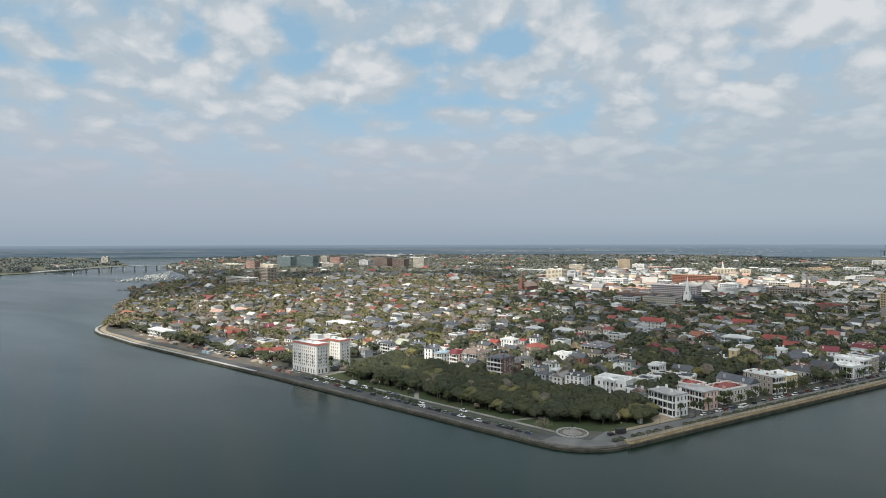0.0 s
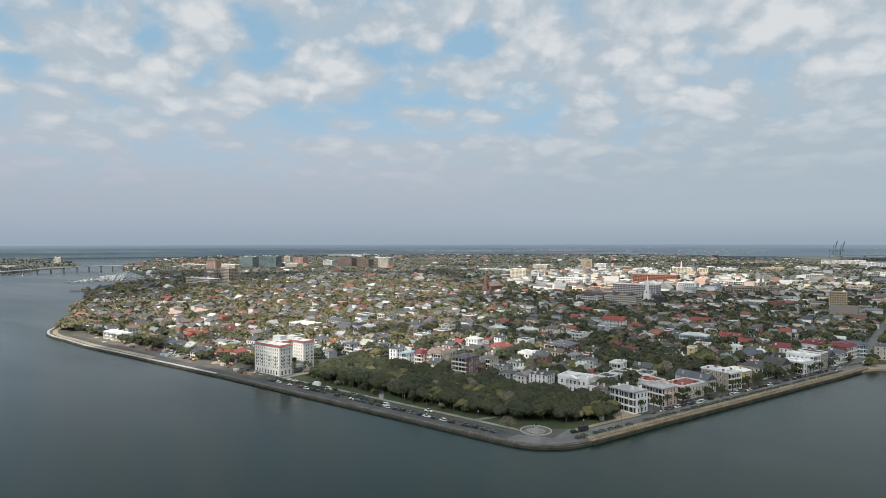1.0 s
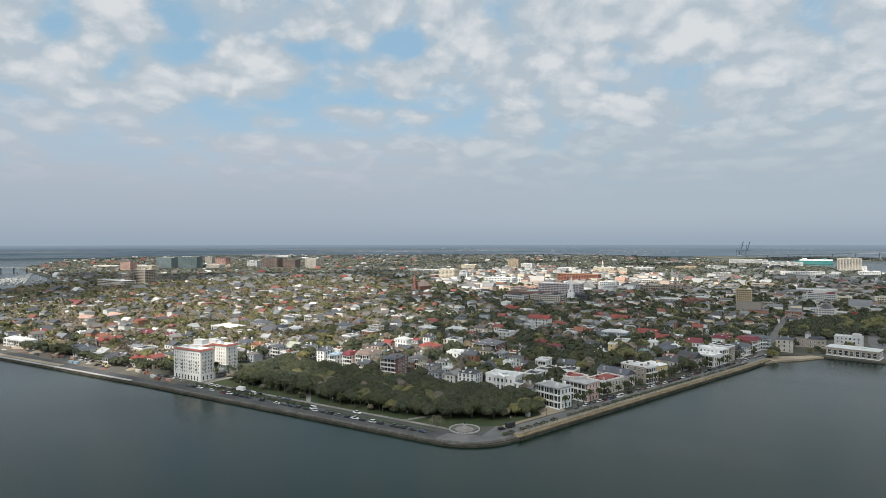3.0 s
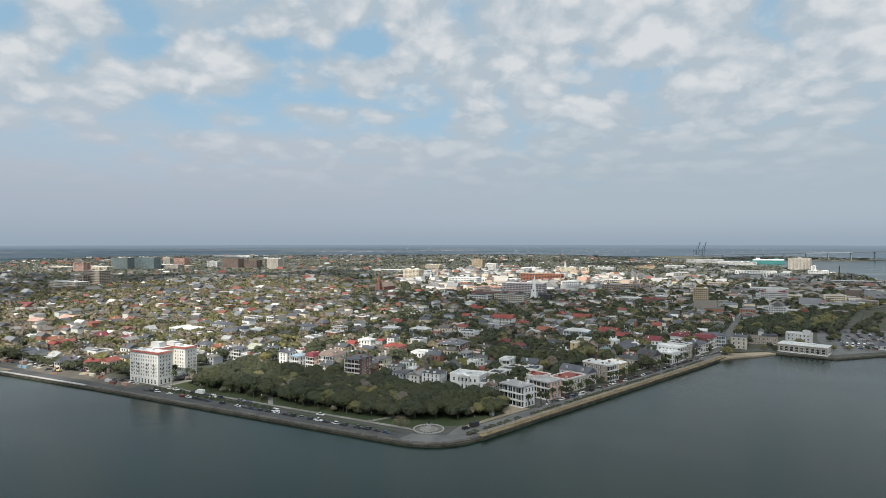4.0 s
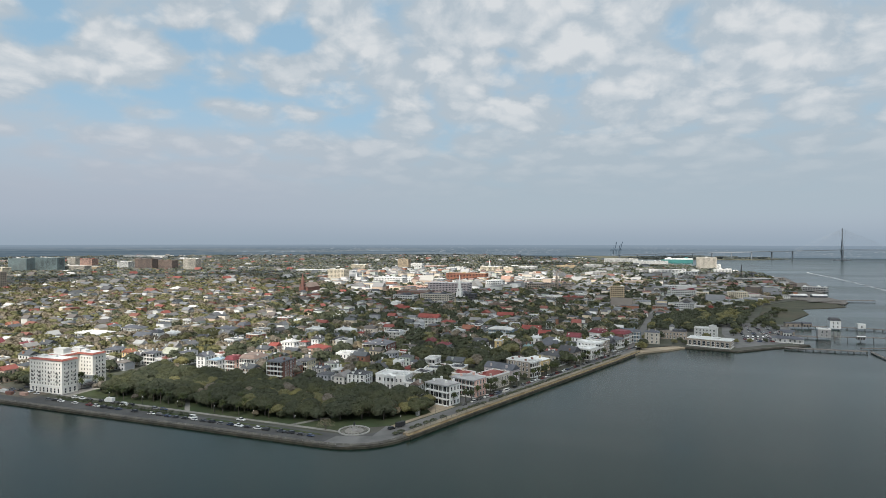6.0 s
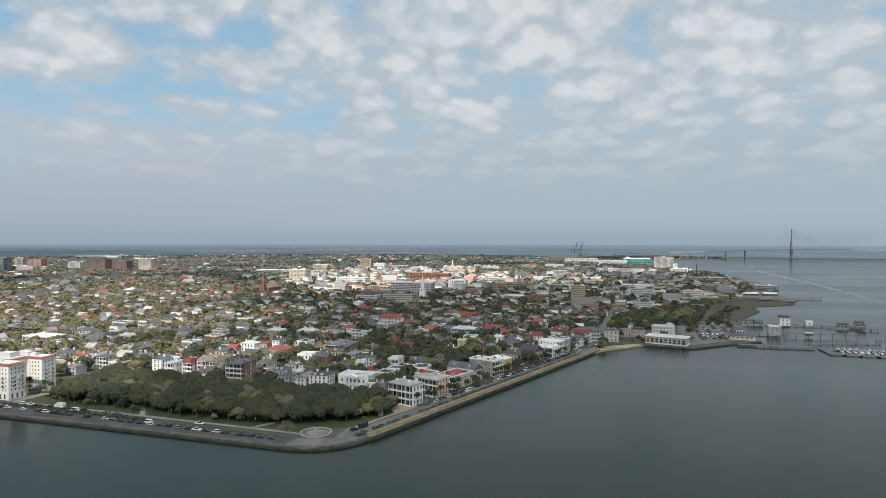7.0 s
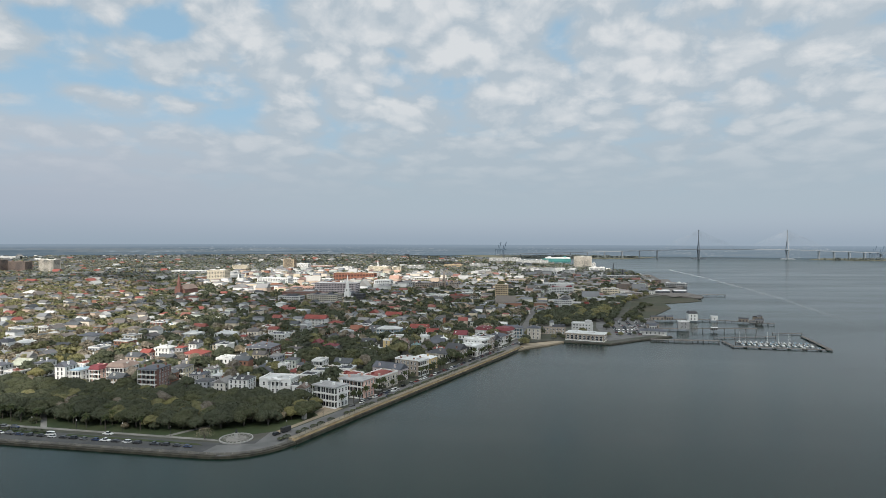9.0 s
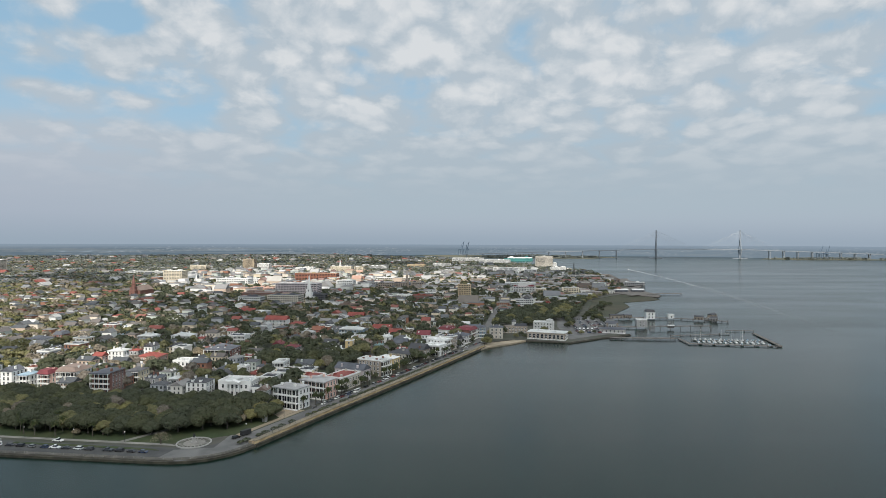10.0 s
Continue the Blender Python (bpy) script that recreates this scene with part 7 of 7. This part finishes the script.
pier([(545, 462), (579, 433), (602, 417)], 7, 2.2, "dark timber wharf on close piles", 4)
pier([(608, 417), (587, 390), (653, 326)], 3.2, 1.4, "long dark floating breakwater of the marina", 9)
pier([(653, 326), (720, 392)], 4.0, 1.3, "pale floating breakwater across the marina mouth", 9)
pier([(738, 402), (713, 423)], 2.4, 1.5, "short timber pier with tall end posts", 8)
pier([(619, 435), (691, 406)], 2.4, 1.3, "floating timber jetty of the marina", 8)
pier([(612, 404), (672, 352)], 2.2, 1.2, "floating timber jetty with moored boats", 8)
pier([(646, 484), (713, 443)], 5, 4.6, "raised timber pier on tall piles", 9)
pier([(677, 579), (732, 555), (764, 521)], 7, 2.4, "broad old timber pier", 6)
pier([(764, 519), (790, 466)], 6, 2.4, "dark old timber pier head", 5)
pier([(790, 500), (832, 509)], 5, 2.6, "dark old pier stub beyond the marina", 5)
pier([(640, 500), (600, 540)], 8, 2.3, "broad timber wharf beside the car park", 6)
pier([(1000, 800), (1100, 790), (1130, 770)], 14, 3.0, "long dark harbour quay", 12)
pier([(1050, 905), (1190, 930)], 26, 3.2, "wide dark quay with sheds", 14)
pier([(-748, 1394), (-700, 1440)], 12, 2.2, "dark timber pier on the river side", 8)
house(728, 546, 12, 14, 2, -41, "white", "dark", "mansard", "", 0, "white pier house with a dark hipped roof", 4.4, z=2.4)
house(647, 498, 13, 10, 2, -41, "grey", "pale", "flat", "", 0, "grey two-storey pier building", 4.2, z=2.3)
house(755, 531, 8, 8, 1, -41, "white", "pale", "flat", "", 0, "small white hut on the old pier", 4.2, z=2.4)
house(580, 488, 30, 10, 1, -50, "white", "slate", "hip", "front", 0, "low white pier restaurant with a porch", 4.0)


def boat(name, length, label, mast=0.0, cover=None):
    e = thing(name, label, "boat")
    L, W = length / 2, length * 0.15
    Kit().add([(-L, -W * 0.85, 0), (L * 0.4, -W * 0.85, 0), (L * 0.9, 0, 0), (L * 0.4, W * 0.85, 0), (-L, W * 0.85, 0), (-L, -W, 1.1), (L * 0.4, -W, 1.2), (L, 0, 1.5), (L * 0.4, W, 1.2), (-L, W, 1.1)],
              [(0, 1, 6, 5), (1, 2, 7, 6), (2, 3, 8, 7), (3, 4, 9, 8), (4, 0, 5, 9), (5, 6, 7, 8, 9), (4, 3, 2, 1, 0)]).build("hull", paint("pale") if mast else M_WHITE, e)
    Kit().box(-L * 0.5, L * 0.3, -W * 0.6, W * 0.6, 1.15, 2.3, 0.2).build("cabin", cover or paint("pale"), e)
    Kit().box(-L * 0.46, L * 0.22, -W * 0.58, W * 0.58, 1.6, 2.0).build("cabin_windows", M_GLASS, e)
    if mast:
        Kit().drum(L * 0.1, 0, 1.2, mast, 0.13, 0.09, 5).build("mast", M_WHITE, e)
    return e


BOATS = [boat("motor_boat", 8, "white motor boat with a blue cover in the marina", 0, paint("blue")), boat("sailing_boat", 10, "white sailing boat with a bare mast", 13), boat("motor_boat", 10, "large white cabin cruiser in the marina"), boat("sailing_boat", 12, "white yacht with a tall bare mast", 16)]
rng = random.Random(91)
for i in range(13):
    for o, turn in ((-6, 0), (6, 180)):
        s = i / 12
        x, y = 616 + 50 * s, 400 - 45 * s
        copy_thing(BOATS[rng.choice((0, 2, 2, 0, 0, 1))], pose(x + o * 0.65, y + o * 0.75, -0.2, 0, 0, 49 + turn + rng.uniform(-5, 5)))["group"] = "boats of the marina"
for i in range(0, 11, 2):
    copy_thing(BOATS[rng.choice((0, 2, 0))], pose(600 + i * 5.0, 386 - i * 5.0, -0.2, 0, 0, 47))["group"] = "boats of the marina"
for r in range(5):
    for i in range(12):
        x, y = -925 + i * 17 + r * 3, 1720 + r * 52 + i * 6.6
        if rng.random() < 0.8:
            copy_thing(BOATS[rng.choice((0, 0, 2, 2, 1))], pose(x, y, -0.2, 0, 0, 70 + rng.uniform(-6, 6)))["group"] = "boats of the river marina"
    pier([(-935 + r * 3, 1712 + r * 52), (-715 + r * 3, 1797 + r * 52)], 2.5, 1.2, "floating jetty of the river marina", 60)
for x, y in ((-1250, 2050), (-1180, 2250), (-1330, 2200), (-1120, 2400), (-1300, 2480), (-1060, 2150), (-1210, 1500), (-1150, 2600)):
    copy_thing(BOATS[3], pose(x, y, -0.2, 0, 0, rng.uniform(0, 360)))["group"] = "boats at anchor in the river"
wake_boat = copy_thing(BOATS[2], pose(1995, 1598, -0.1, 0, 0, 50))
for o in BOATS:
    for c in (*o.children_recursive, o):
        bpy.data.objects.remove(c)


def foam_material():
    m = bpy.data.materials.new("wake_foam")
    m.use_nodes = True
    n = Net(m.node_tree)
    pos = n.node("ShaderNodeNewGeometry").outputs["Position"]
    d = n.node("ShaderNodeBsdfDiffuse")
    d.inputs[0].default_value = (0.5, 0.52, 0.53, 1)
    mix = n.node("ShaderNodeMixShader")
    n.wire(n.math("MULTIPLY", n.smooth(n.noise(pos, 0.03, 3.0), 0.25, 0.6), n.smooth(n.split(pos)[0], 600.0, 2300.0)), mix.inputs[0])
    n.tree.links.new(n.node("ShaderNodeBsdfTransparent").outputs[0], mix.inputs[1])
    n.tree.links.new(d.outputs[0], mix.inputs[2])
    n.tree.links.new(mix.outputs[0], n.node("ShaderNodeOutputMaterial").inputs[0])
    return m


trail = [(1990, 1592), (1973, 1572), (1802, 1367), (1627, 1163), (1464, 986), (1313, 821), (1176, 683), (1101, 611), (972, 486), (796, 321)]
n = len(trail)
wide = (1.5, 4, 6, 6.5, 6.5, 7, 7, 6.5, 6, 4)
v = [(x - w * 0.7, y + w * 0.7, 0.06) for (x, y), w in zip(trail, wide)] + [(x + w * 0.7, y - w * 0.7, 0.06) for (x, y), w in zip(trail, wide)]
tagged(obj("wake", v, [(i, i + 1, n + i + 1, n + i) for i in range(n - 1)], foam_material()), "long thin pale wake behind a motor boat", "wake", "", "stuff")

# cars in the car park
rr = random.Random(55)
FLEET = [car("car", 4.6, 1.85, 1.45, (0.10, 0.78, 0.24, 0.62), "parked saloon car in the harbour car park", None, True), car("car", 4.8, 1.95, 1.75, (0.03, 0.76, 0.08, 0.64), "parked sport utility car in the harbour car park", None, True)]
COACH = car("coach", 10.5, 2.5, 3.3, (0.03, 0.97, 0.02, 0.95), "white tour coach in the harbour car park", M_WHITE, True)
for r in range(5):
    for i in range(12):
        if rr.random() < 0.85:
            x, y = 540 + i * 4.4 + r * 12, 505 + i * 4.9 - r * 6
            if r < 3 or i > 4:
                copy_thing(rr.choice(FLEET), pose(x, y, LAND + 0.07, 0, 0, -45 + rr.choice((0, 180))))["group"] = "cars of the harbour car park"
for i in range(4):
    copy_thing(COACH, pose(556 + i * 4, 518 - i * 3, LAND + 0.07, 0, 0, 42))["group"] = "coaches of the harbour car park"
for r in range(4):
    for i in range(10):
        if rr.random() < 0.8:
            copy_thing(rr.choice(FLEET), pose(596 + i * 4.6 + r * 9, 552 + i * 5 - r * 7, LAND + 0.07, 0, 0, -45 + rr.choice((0, 180))))["group"] = "cars of the harbour car park"
for i in range(48):
    if rr.random() < 0.62:
        p = east(100 + i * 6.2 + rr.uniform(-0.6, 0.6), 14.0)
        t = copy_thing(rr.choice(FLEET), pose(p.x, p.y, LAND + 0.05, 0, 0, 30 + rr.choice((0, 180))))
        t["group"], t["label"] = "parked cars of the east road", "car parked along the kerb of the east road"
for o in FLEET + [COACH]:
    for c in (*o.children_recursive, o):
        bpy.data.objects.remove(c)

# trees behind the club and along the east quay
TREES = [tree("quay_tree", 500 + i, 15, 11, m, 1000, 0.62, lab, 0.35) for i, (m, lab) in enumerate(((M_OAK, "dark-green evergreen tree near the harbour club"), (M_OAK, "dense olive-green tree by the harbour road"), (M_SPRING, "light green tree near the harbour club")))]
quay = [(500, 590), (560, 585), (640, 600), (690, 650), (800, 735), (870, 798), (840, 815), (770, 762), (680, 730), (600, 695), (540, 655)]
spots = scatter(rr, quay, 8.5, 2600)
for x, y in spots[:60]:
    copy_thing(rr.choice(TREES), pose(x, y, LAND, 0, 0, rr.uniform(0, 360)))["group"] = "trees by the harbour"
for x, y in [(590 + 7 * i, 566 + 7.5 * i) for i in range(9)] + [(560, 540), (572, 552), (520, 545), (510, 530), (640, 556), (652, 570), (668, 584), (690, 606)]:
    t = copy_thing(rr.choice(TREES), pose(x + rr.uniform(-2, 2), y + rr.uniform(-2, 2), LAND, 0, 0, rr.uniform(0, 360)))
    t.scale = (0.62, 0.62, 0.7)
    t["group"] = "trees by the harbour"
for i in range(44):
    along = Vector((0.682, 0.731))
    side = Vector((0.731, -0.682)) * rr.choice((-9.5, 9.5))
    p = Vector((392, 509)) + along * (i * 13 + rr.uniform(-2, 2)) + side
    t = copy_thing(rr.choice(TREES), pose(p.x, p.y, LAND, 0, 0, rr.uniform(0, 360)))
    s = rr.uniform(0.5, 0.8)
    t.scale = (s, s, s)
    t["group"] = "trees of the straight street"
for i in range(40):
    s = i / 39
    p = Vector((690, 652)).lerp(Vector((800, 728)), s * 2) if s < 0.5 else Vector((800, 728)).lerp(Vector((990, 838)), s * 2 - 1)
    t = copy_thing(rr.choice(TREES), pose(p.x - rr.uniform(6, 26), p.y + rr.uniform(2, 26), LAND, 0, 0, rr.uniform(0, 360)))
    k = rr.uniform(0.55, 0.9)
    t.scale = (k, k, k)
    t["group"], t["label"] = "trees along the marsh", "dark-green tree at the edge of the marsh"
for i in range(30):
    s = i / 29
    p = Vector((652, 572)).lerp(Vector((722, 622)), s * 2) if s < 0.5 else Vector((722, 622)).lerp(Vector((850, 708)), s * 2 - 1)
    t = copy_thing(rr.choice(TREES[:2]), pose(p.x - rr.uniform(2, 16), p.y + rr.uniform(4, 22), 0.7, 0, 0, rr.uniform(0, 360)))
    k = rr.uniform(0.45, 0.8)
    t.scale = (k, k, k)
    t["group"], t["label"] = "trees along the marsh", "dark-green tree at the edge of the marsh"
wood = []
nrng = np.random.default_rng(44)
for x, y in spots[60:]:
    w = rr.uniform(11, 17)
    wood.append(moved(leaf_quads(nrng, crown_blobs(nrng, w, 0.6, rr.uniform(8, 12), 9), 230, 1.0, 0.3), x, y, LAND))
tagged(new("harbour_grove", quad_mesh("harbour_grove", np.concatenate(wood), M_OAK)), "dense dark-green grove behind the harbour club", "trees", "", "stuff")
for x, y in ((500, 508), (508, 500), (455, 520), (462, 513), (470, 528), (448, 545), (456, 556), (520, 500), (535, 496), (552, 492)):
    t = copy_thing(rr.choice(TREES), pose(x, y, LAND, 0, 0, rr.uniform(0, 360)))
    t.scale = (0.45, 0.45, 0.5)
# oaks in front of the houses along the building site
for s in range(300, 640, 7):
    p = west(s + rr.uniform(-3, 3), (23 if s > 330 else 30) + rr.uniform(-3, 6))
    t = copy_thing(rr.choice(TREES[:2]), pose(p.x, p.y, LAND, 0, 0, rr.uniform(0, 360)))
    k = rr.uniform(0.6, 1.0)
    t.scale = (k, k, k)
    t["group"], t["label"] = "trees along the west road", "dark-green evergreen tree along the west road"
for o in TREES:
    for c in (*o.children_recursive, o):
        bpy.data.objects.remove(c)


# ---------------------------------------------------------------- building site on the west wall
def digger(x, y, rot, colour):
    e = thing("excavator", "small excavator standing on the sea wall building site", "excavator", pose(x, y, LAND + 0.1, 0, 0, rot))
    m = paint(colour)
    for s in (-1, 1):
        Kit().box(-2, 2, s * 1.2 - 0.3, s * 1.2 + 0.3, 0, 0.8, 0.1).build("track", M_DARK, e)
    Kit().box(-1.8, 1.2, -1.3, 1.3, 0.8, 2.2, 0.1).build("body", m, e)
    Kit().box(0.1, 1.3, 0.1, 1.2, 2.2, 3.3, 0.1).build("cab", M_GLASS, e)
    Kit().beam((1, -0.4, 1.8), (4, -0.4, 4.2), 0.25).beam((4, -0.4, 4.2), (6, -0.4, 1.2), 0.2).build("arm", m, e)
    Kit().box(5.6, 6.6, -0.9, 0.1, 0.2, 1.2, 0.15).build("bucket", M_DARK, e)


def heap(x, y, r, h, mat, label):
    rg = random.Random(int(x))
    v, f = [(0, 0, h)], []
    n = 14
    for k, (q, z) in enumerate(((0.35, 0.8), (0.7, 0.4), (1.0, -0.05))):
        for i in range(n):
            a = 2 * math.pi * i / n
            j = rg.uniform(0.85, 1.15)
            v.append((r * q * j * math.cos(a), r * q * j * math.sin(a), h * z))
    f += [(0, 1 + i, 1 + (i + 1) % n) for i in range(n)]
    for k in range(2):
        f += [(1 + k * n + i, 1 + (k + 1) * n + i, 1 + (k + 1) * n + (i + 1) % n, 1 + k * n + (i + 1) % n) for i in range(n)]
    ob = obj("earth_heap", v, f, mat, smooth=True)
    ob.matrix_basis = pose(x, y, LAND + 0.1)
    tagged(ob, label, "heap")


def container(x, y, rot, colour):
    e = thing("site_container", f"{colour} steel container on the sea wall building site", "container", pose(x, y, LAND + 0.1, 0, 0, rot))
    side = [(-3.0, 1.10)] + [(-2.9 + 0.25 * i, 1.16 if i % 2 else 1.10) for i in range(24)] + [(3.0, 1.10)]
    ring = [(px, -py) for px, py in side] + [(px, py) for px, py in reversed(side)]
    n = len(ring)
    k = Kit().add([(px, py, 0.1) for px, py in ring] + [(px, py, 2.2) for px, py in ring], [tuple(range(n, 2 * n)), tuple(reversed(range(n)))] + [(i, (i + 1) % n, n + (i + 1) % n, n + i) for i in range(n)])
    k.build("body", paint(colour), e)
    Kit().box(3.0, 3.08, -1.0, 1.0, 0.2, 2.1).build("door", paint(colour), e)


for s, o, c in ((318, 14, "orange"), (372, 12, "yellow"), (455, 14, "orange"), (520, 16, "yellow"), (590, 30, "orange")):
    p = west(s, o)
    digger(p.x, p.y, WEST_ROT + s, c)
for s in range(286, 620, 13):
    p = west(s + rr.uniform(-4, 4), rr.uniform(6, 18))
    heap(p.x, p.y, rr.uniform(1.6, 3.2), rr.uniform(0.6, 1.3), rr.choice((M_SITE, M_BRICK, M_CONCRETE)), "low heap of rubble and soil on the building site")
for s, o, r, h in ((345, 18, 5, 1.6), (470, 20, 6, 2.4), (500, 15, 7, 2.2), (545, 20, 8, 2.6), (575, 24, 7, 2.4), (410, 20, 4, 1.5)):
    p = west(s, o)
    heap(p.x, p.y, r, h, M_SAND, "rough heap of pale sand on the building site")
for s, o, c in ((290, 6, "brick"), (300, 9, "pale"), (410, 6, "blue"), (418, 6, "blue"), (435, 16, "salmon"), (452, 15, "brick"), (485, 8, "slate"), (330, 15, "stone"), (278, 8, "salmon")):
    p = west(s, o)
    container(p.x, p.y, WEST_ROT, c)
rr = random.Random(66)
FLEET = [car("pickup", 5.6, 2.0, 1.85, (0.36, 0.74, 0.40, 0.62), "pickup truck parked on the building site"), car("car", 4.6, 1.85, 1.45, (0.10, 0.78, 0.24, 0.62), "parked saloon car beside the building site")]
for i in range(26):
    p = west(rr.uniform(272, 560), rr.uniform(9, 24))
    copy_thing(rr.choice(FLEET), pose(p.x, p.y, LAND + 0.12, 0, 0, WEST_ROT + rr.choice((0, 180, 90))))["group"] = "cars on the building site"
for o in FLEET:
    for c in (*o.children_recursive, o):
        bpy.data.objects.remove(c)


def pier_shed(x, y, rot, w, d, h, wall, roof, label):
    e = thing("pier_shed", label, "shed", pose(x, y, 2.3, 0, 0, rot))
    Kit().box(-w / 2, w / 2, -d / 2, d / 2, 0, h).gable(-w / 2, w / 2, -d / 2, d / 2, h, h + d * 0.2, "x").build("wall", paint(wall), e)
    Kit().gable(-w / 2, w / 2, -d / 2, d / 2, h + 0.08, h + d * 0.22, "x", 0.5).build("roof", roofing(roof), e)
    for i in range(3):
        Kit().box(-0.9, 0.9, -0.1, 0.05, 0, 2.4).build("door", M_DARK, e, m=pose(-w / 3 + i * w / 3, -d / 2, 0))


for x, y, rot, w, d, h, wall, roof in ((690, 574, -30, 18, 7, 4, "taupe", "dark"), (705, 566, -30, 10, 7, 4, "taupe", "slate"), (775, 500, -60, 12, 7, 4, "taupe", "dark"), (783, 482, -60, 10, 6, 4, "grey", "dark"), (815, 505, 10, 16, 7, 4, "taupe", "dark"),
                                       (620, 522, -45, 14, 8, 4.5, "taupe", "slate"), (612, 515, -45, 9, 6, 4, "pale", "slate"), (668, 470, -32, 8, 4, 3, "grey", "pale")):
    pier_shed(x, y, rot, w, d, h, wall, roof, f"{wall} pier shed with a {roof} gable roof")
for x, y, w in ((1032, 895, 26), (1066, 876, 32), (1100, 857, 26)):
    pier_shed(x, y, -32, w, 13, 3.6, "slate", "white", "low slate-grey shed with a white roof on the wide pier")
for ring, lab in (([(1019, 898), (1120, 994), (1194, 933), (1112, 843), (1066, 773), (1028, 751), (1021, 774)], "wide dark timber pier with white sheds"),
                  ([(1203, 1072), (1342, 1201), (1468, 1182), (1382, 1103), (1365, 1066), (1238, 953), (1199, 930), (1263, 1017)], "long dark timber wharf by the terminal"),
                  ([(1381, 1274), (1509, 1404), (1621, 1376), (1456, 1203)], "broad dark wharf reaching into the harbour"), ([(1430, 1448), (1582, 1608), (1727, 1570), (1646, 1435), (1567, 1371)], "pale concrete wharf of the port")):
    slab("wharf", ring, 0.5, 2.3, M_CONCRETE if "pale" in lab else M_WOOD, lab, "wharf", "structure")
for x, y, rot, w, d, h, wall, roof, lab in ((1252, 985, -60, 50, 22, 8, "grey", "white", "white-roofed terminal building on the wharf"), (1290, 1100, -10, 60, 22, 8, "brown", "grey", "long brown wharf warehouse with a grey roof"), (1240, 1130, 10, 44, 24, 12, "orange", "brown", "orange brick wharf warehouse"),
                                            (1470, 1310, -40, 90, 26, 7, "taupe", "grey", "long grey-roofed shed on the broad wharf"), (1560, 1500, 5, 150, 50, 7, "pale", "pale", "wide pale-roofed transit shed of the port")):
    building(x, y, w, d, h, rot, wall, roof, lab)


# the crowded marina up the river, too far off to count its boats
MARINA = ((-900, 1690), (-790, 1720), (-985, 2200), (-1030, 2320))
k = Kit()
for row in range(9):
    a = Vector((MARINA[0])) + (Vector(MARINA[1]) - Vector(MARINA[0])) * (row / 8)
    b = Vector((MARINA[3])) + (Vector(MARINA[2]) - Vector(MARINA[3])) * (row / 8)
    n = int((b - a).length / 11)
    for i in range(n):
        if rr.random() < 0.26:
            p, w, g = a + (b - a) * (i / n), rr.uniform(1.6, 2.6), rr.uniform(5, 9)
            x, y = p.x, p.y
            k.add([(x - w, y - g, 0), (x + w, y - g, 0), (x + w, y + g * 0.5, 0), (x, y + g, 0), (x - w, y + g * 0.5, 0), (x - w, y - g, 1.8), (x + w, y - g, 1.8), (x + w, y + g * 0.5, 2.0), (x, y + g * 1.1, 2.4), (x - w, y + g * 0.5, 2.0)],
                  [(0, 1, 6, 5), (1, 2, 7, 6), (2, 3, 8, 7), (3, 4, 9, 8), (4, 0, 5, 9), (5, 6, 7, 8, 9)])
            k.box(x - w * 0.6, x + w * 0.6, y - g * 0.5, y + g * 0.2, 1.8, 3.4)
            if rr.random() < 0.14:
                k.beam((x, y, 2), (x, y, rr.uniform(10, 15)), 0.13, 3)
tagged(k.build("moored_boats", paint("pale")), "crowd of white boats moored in the river marina", "boats", "", "stuff")
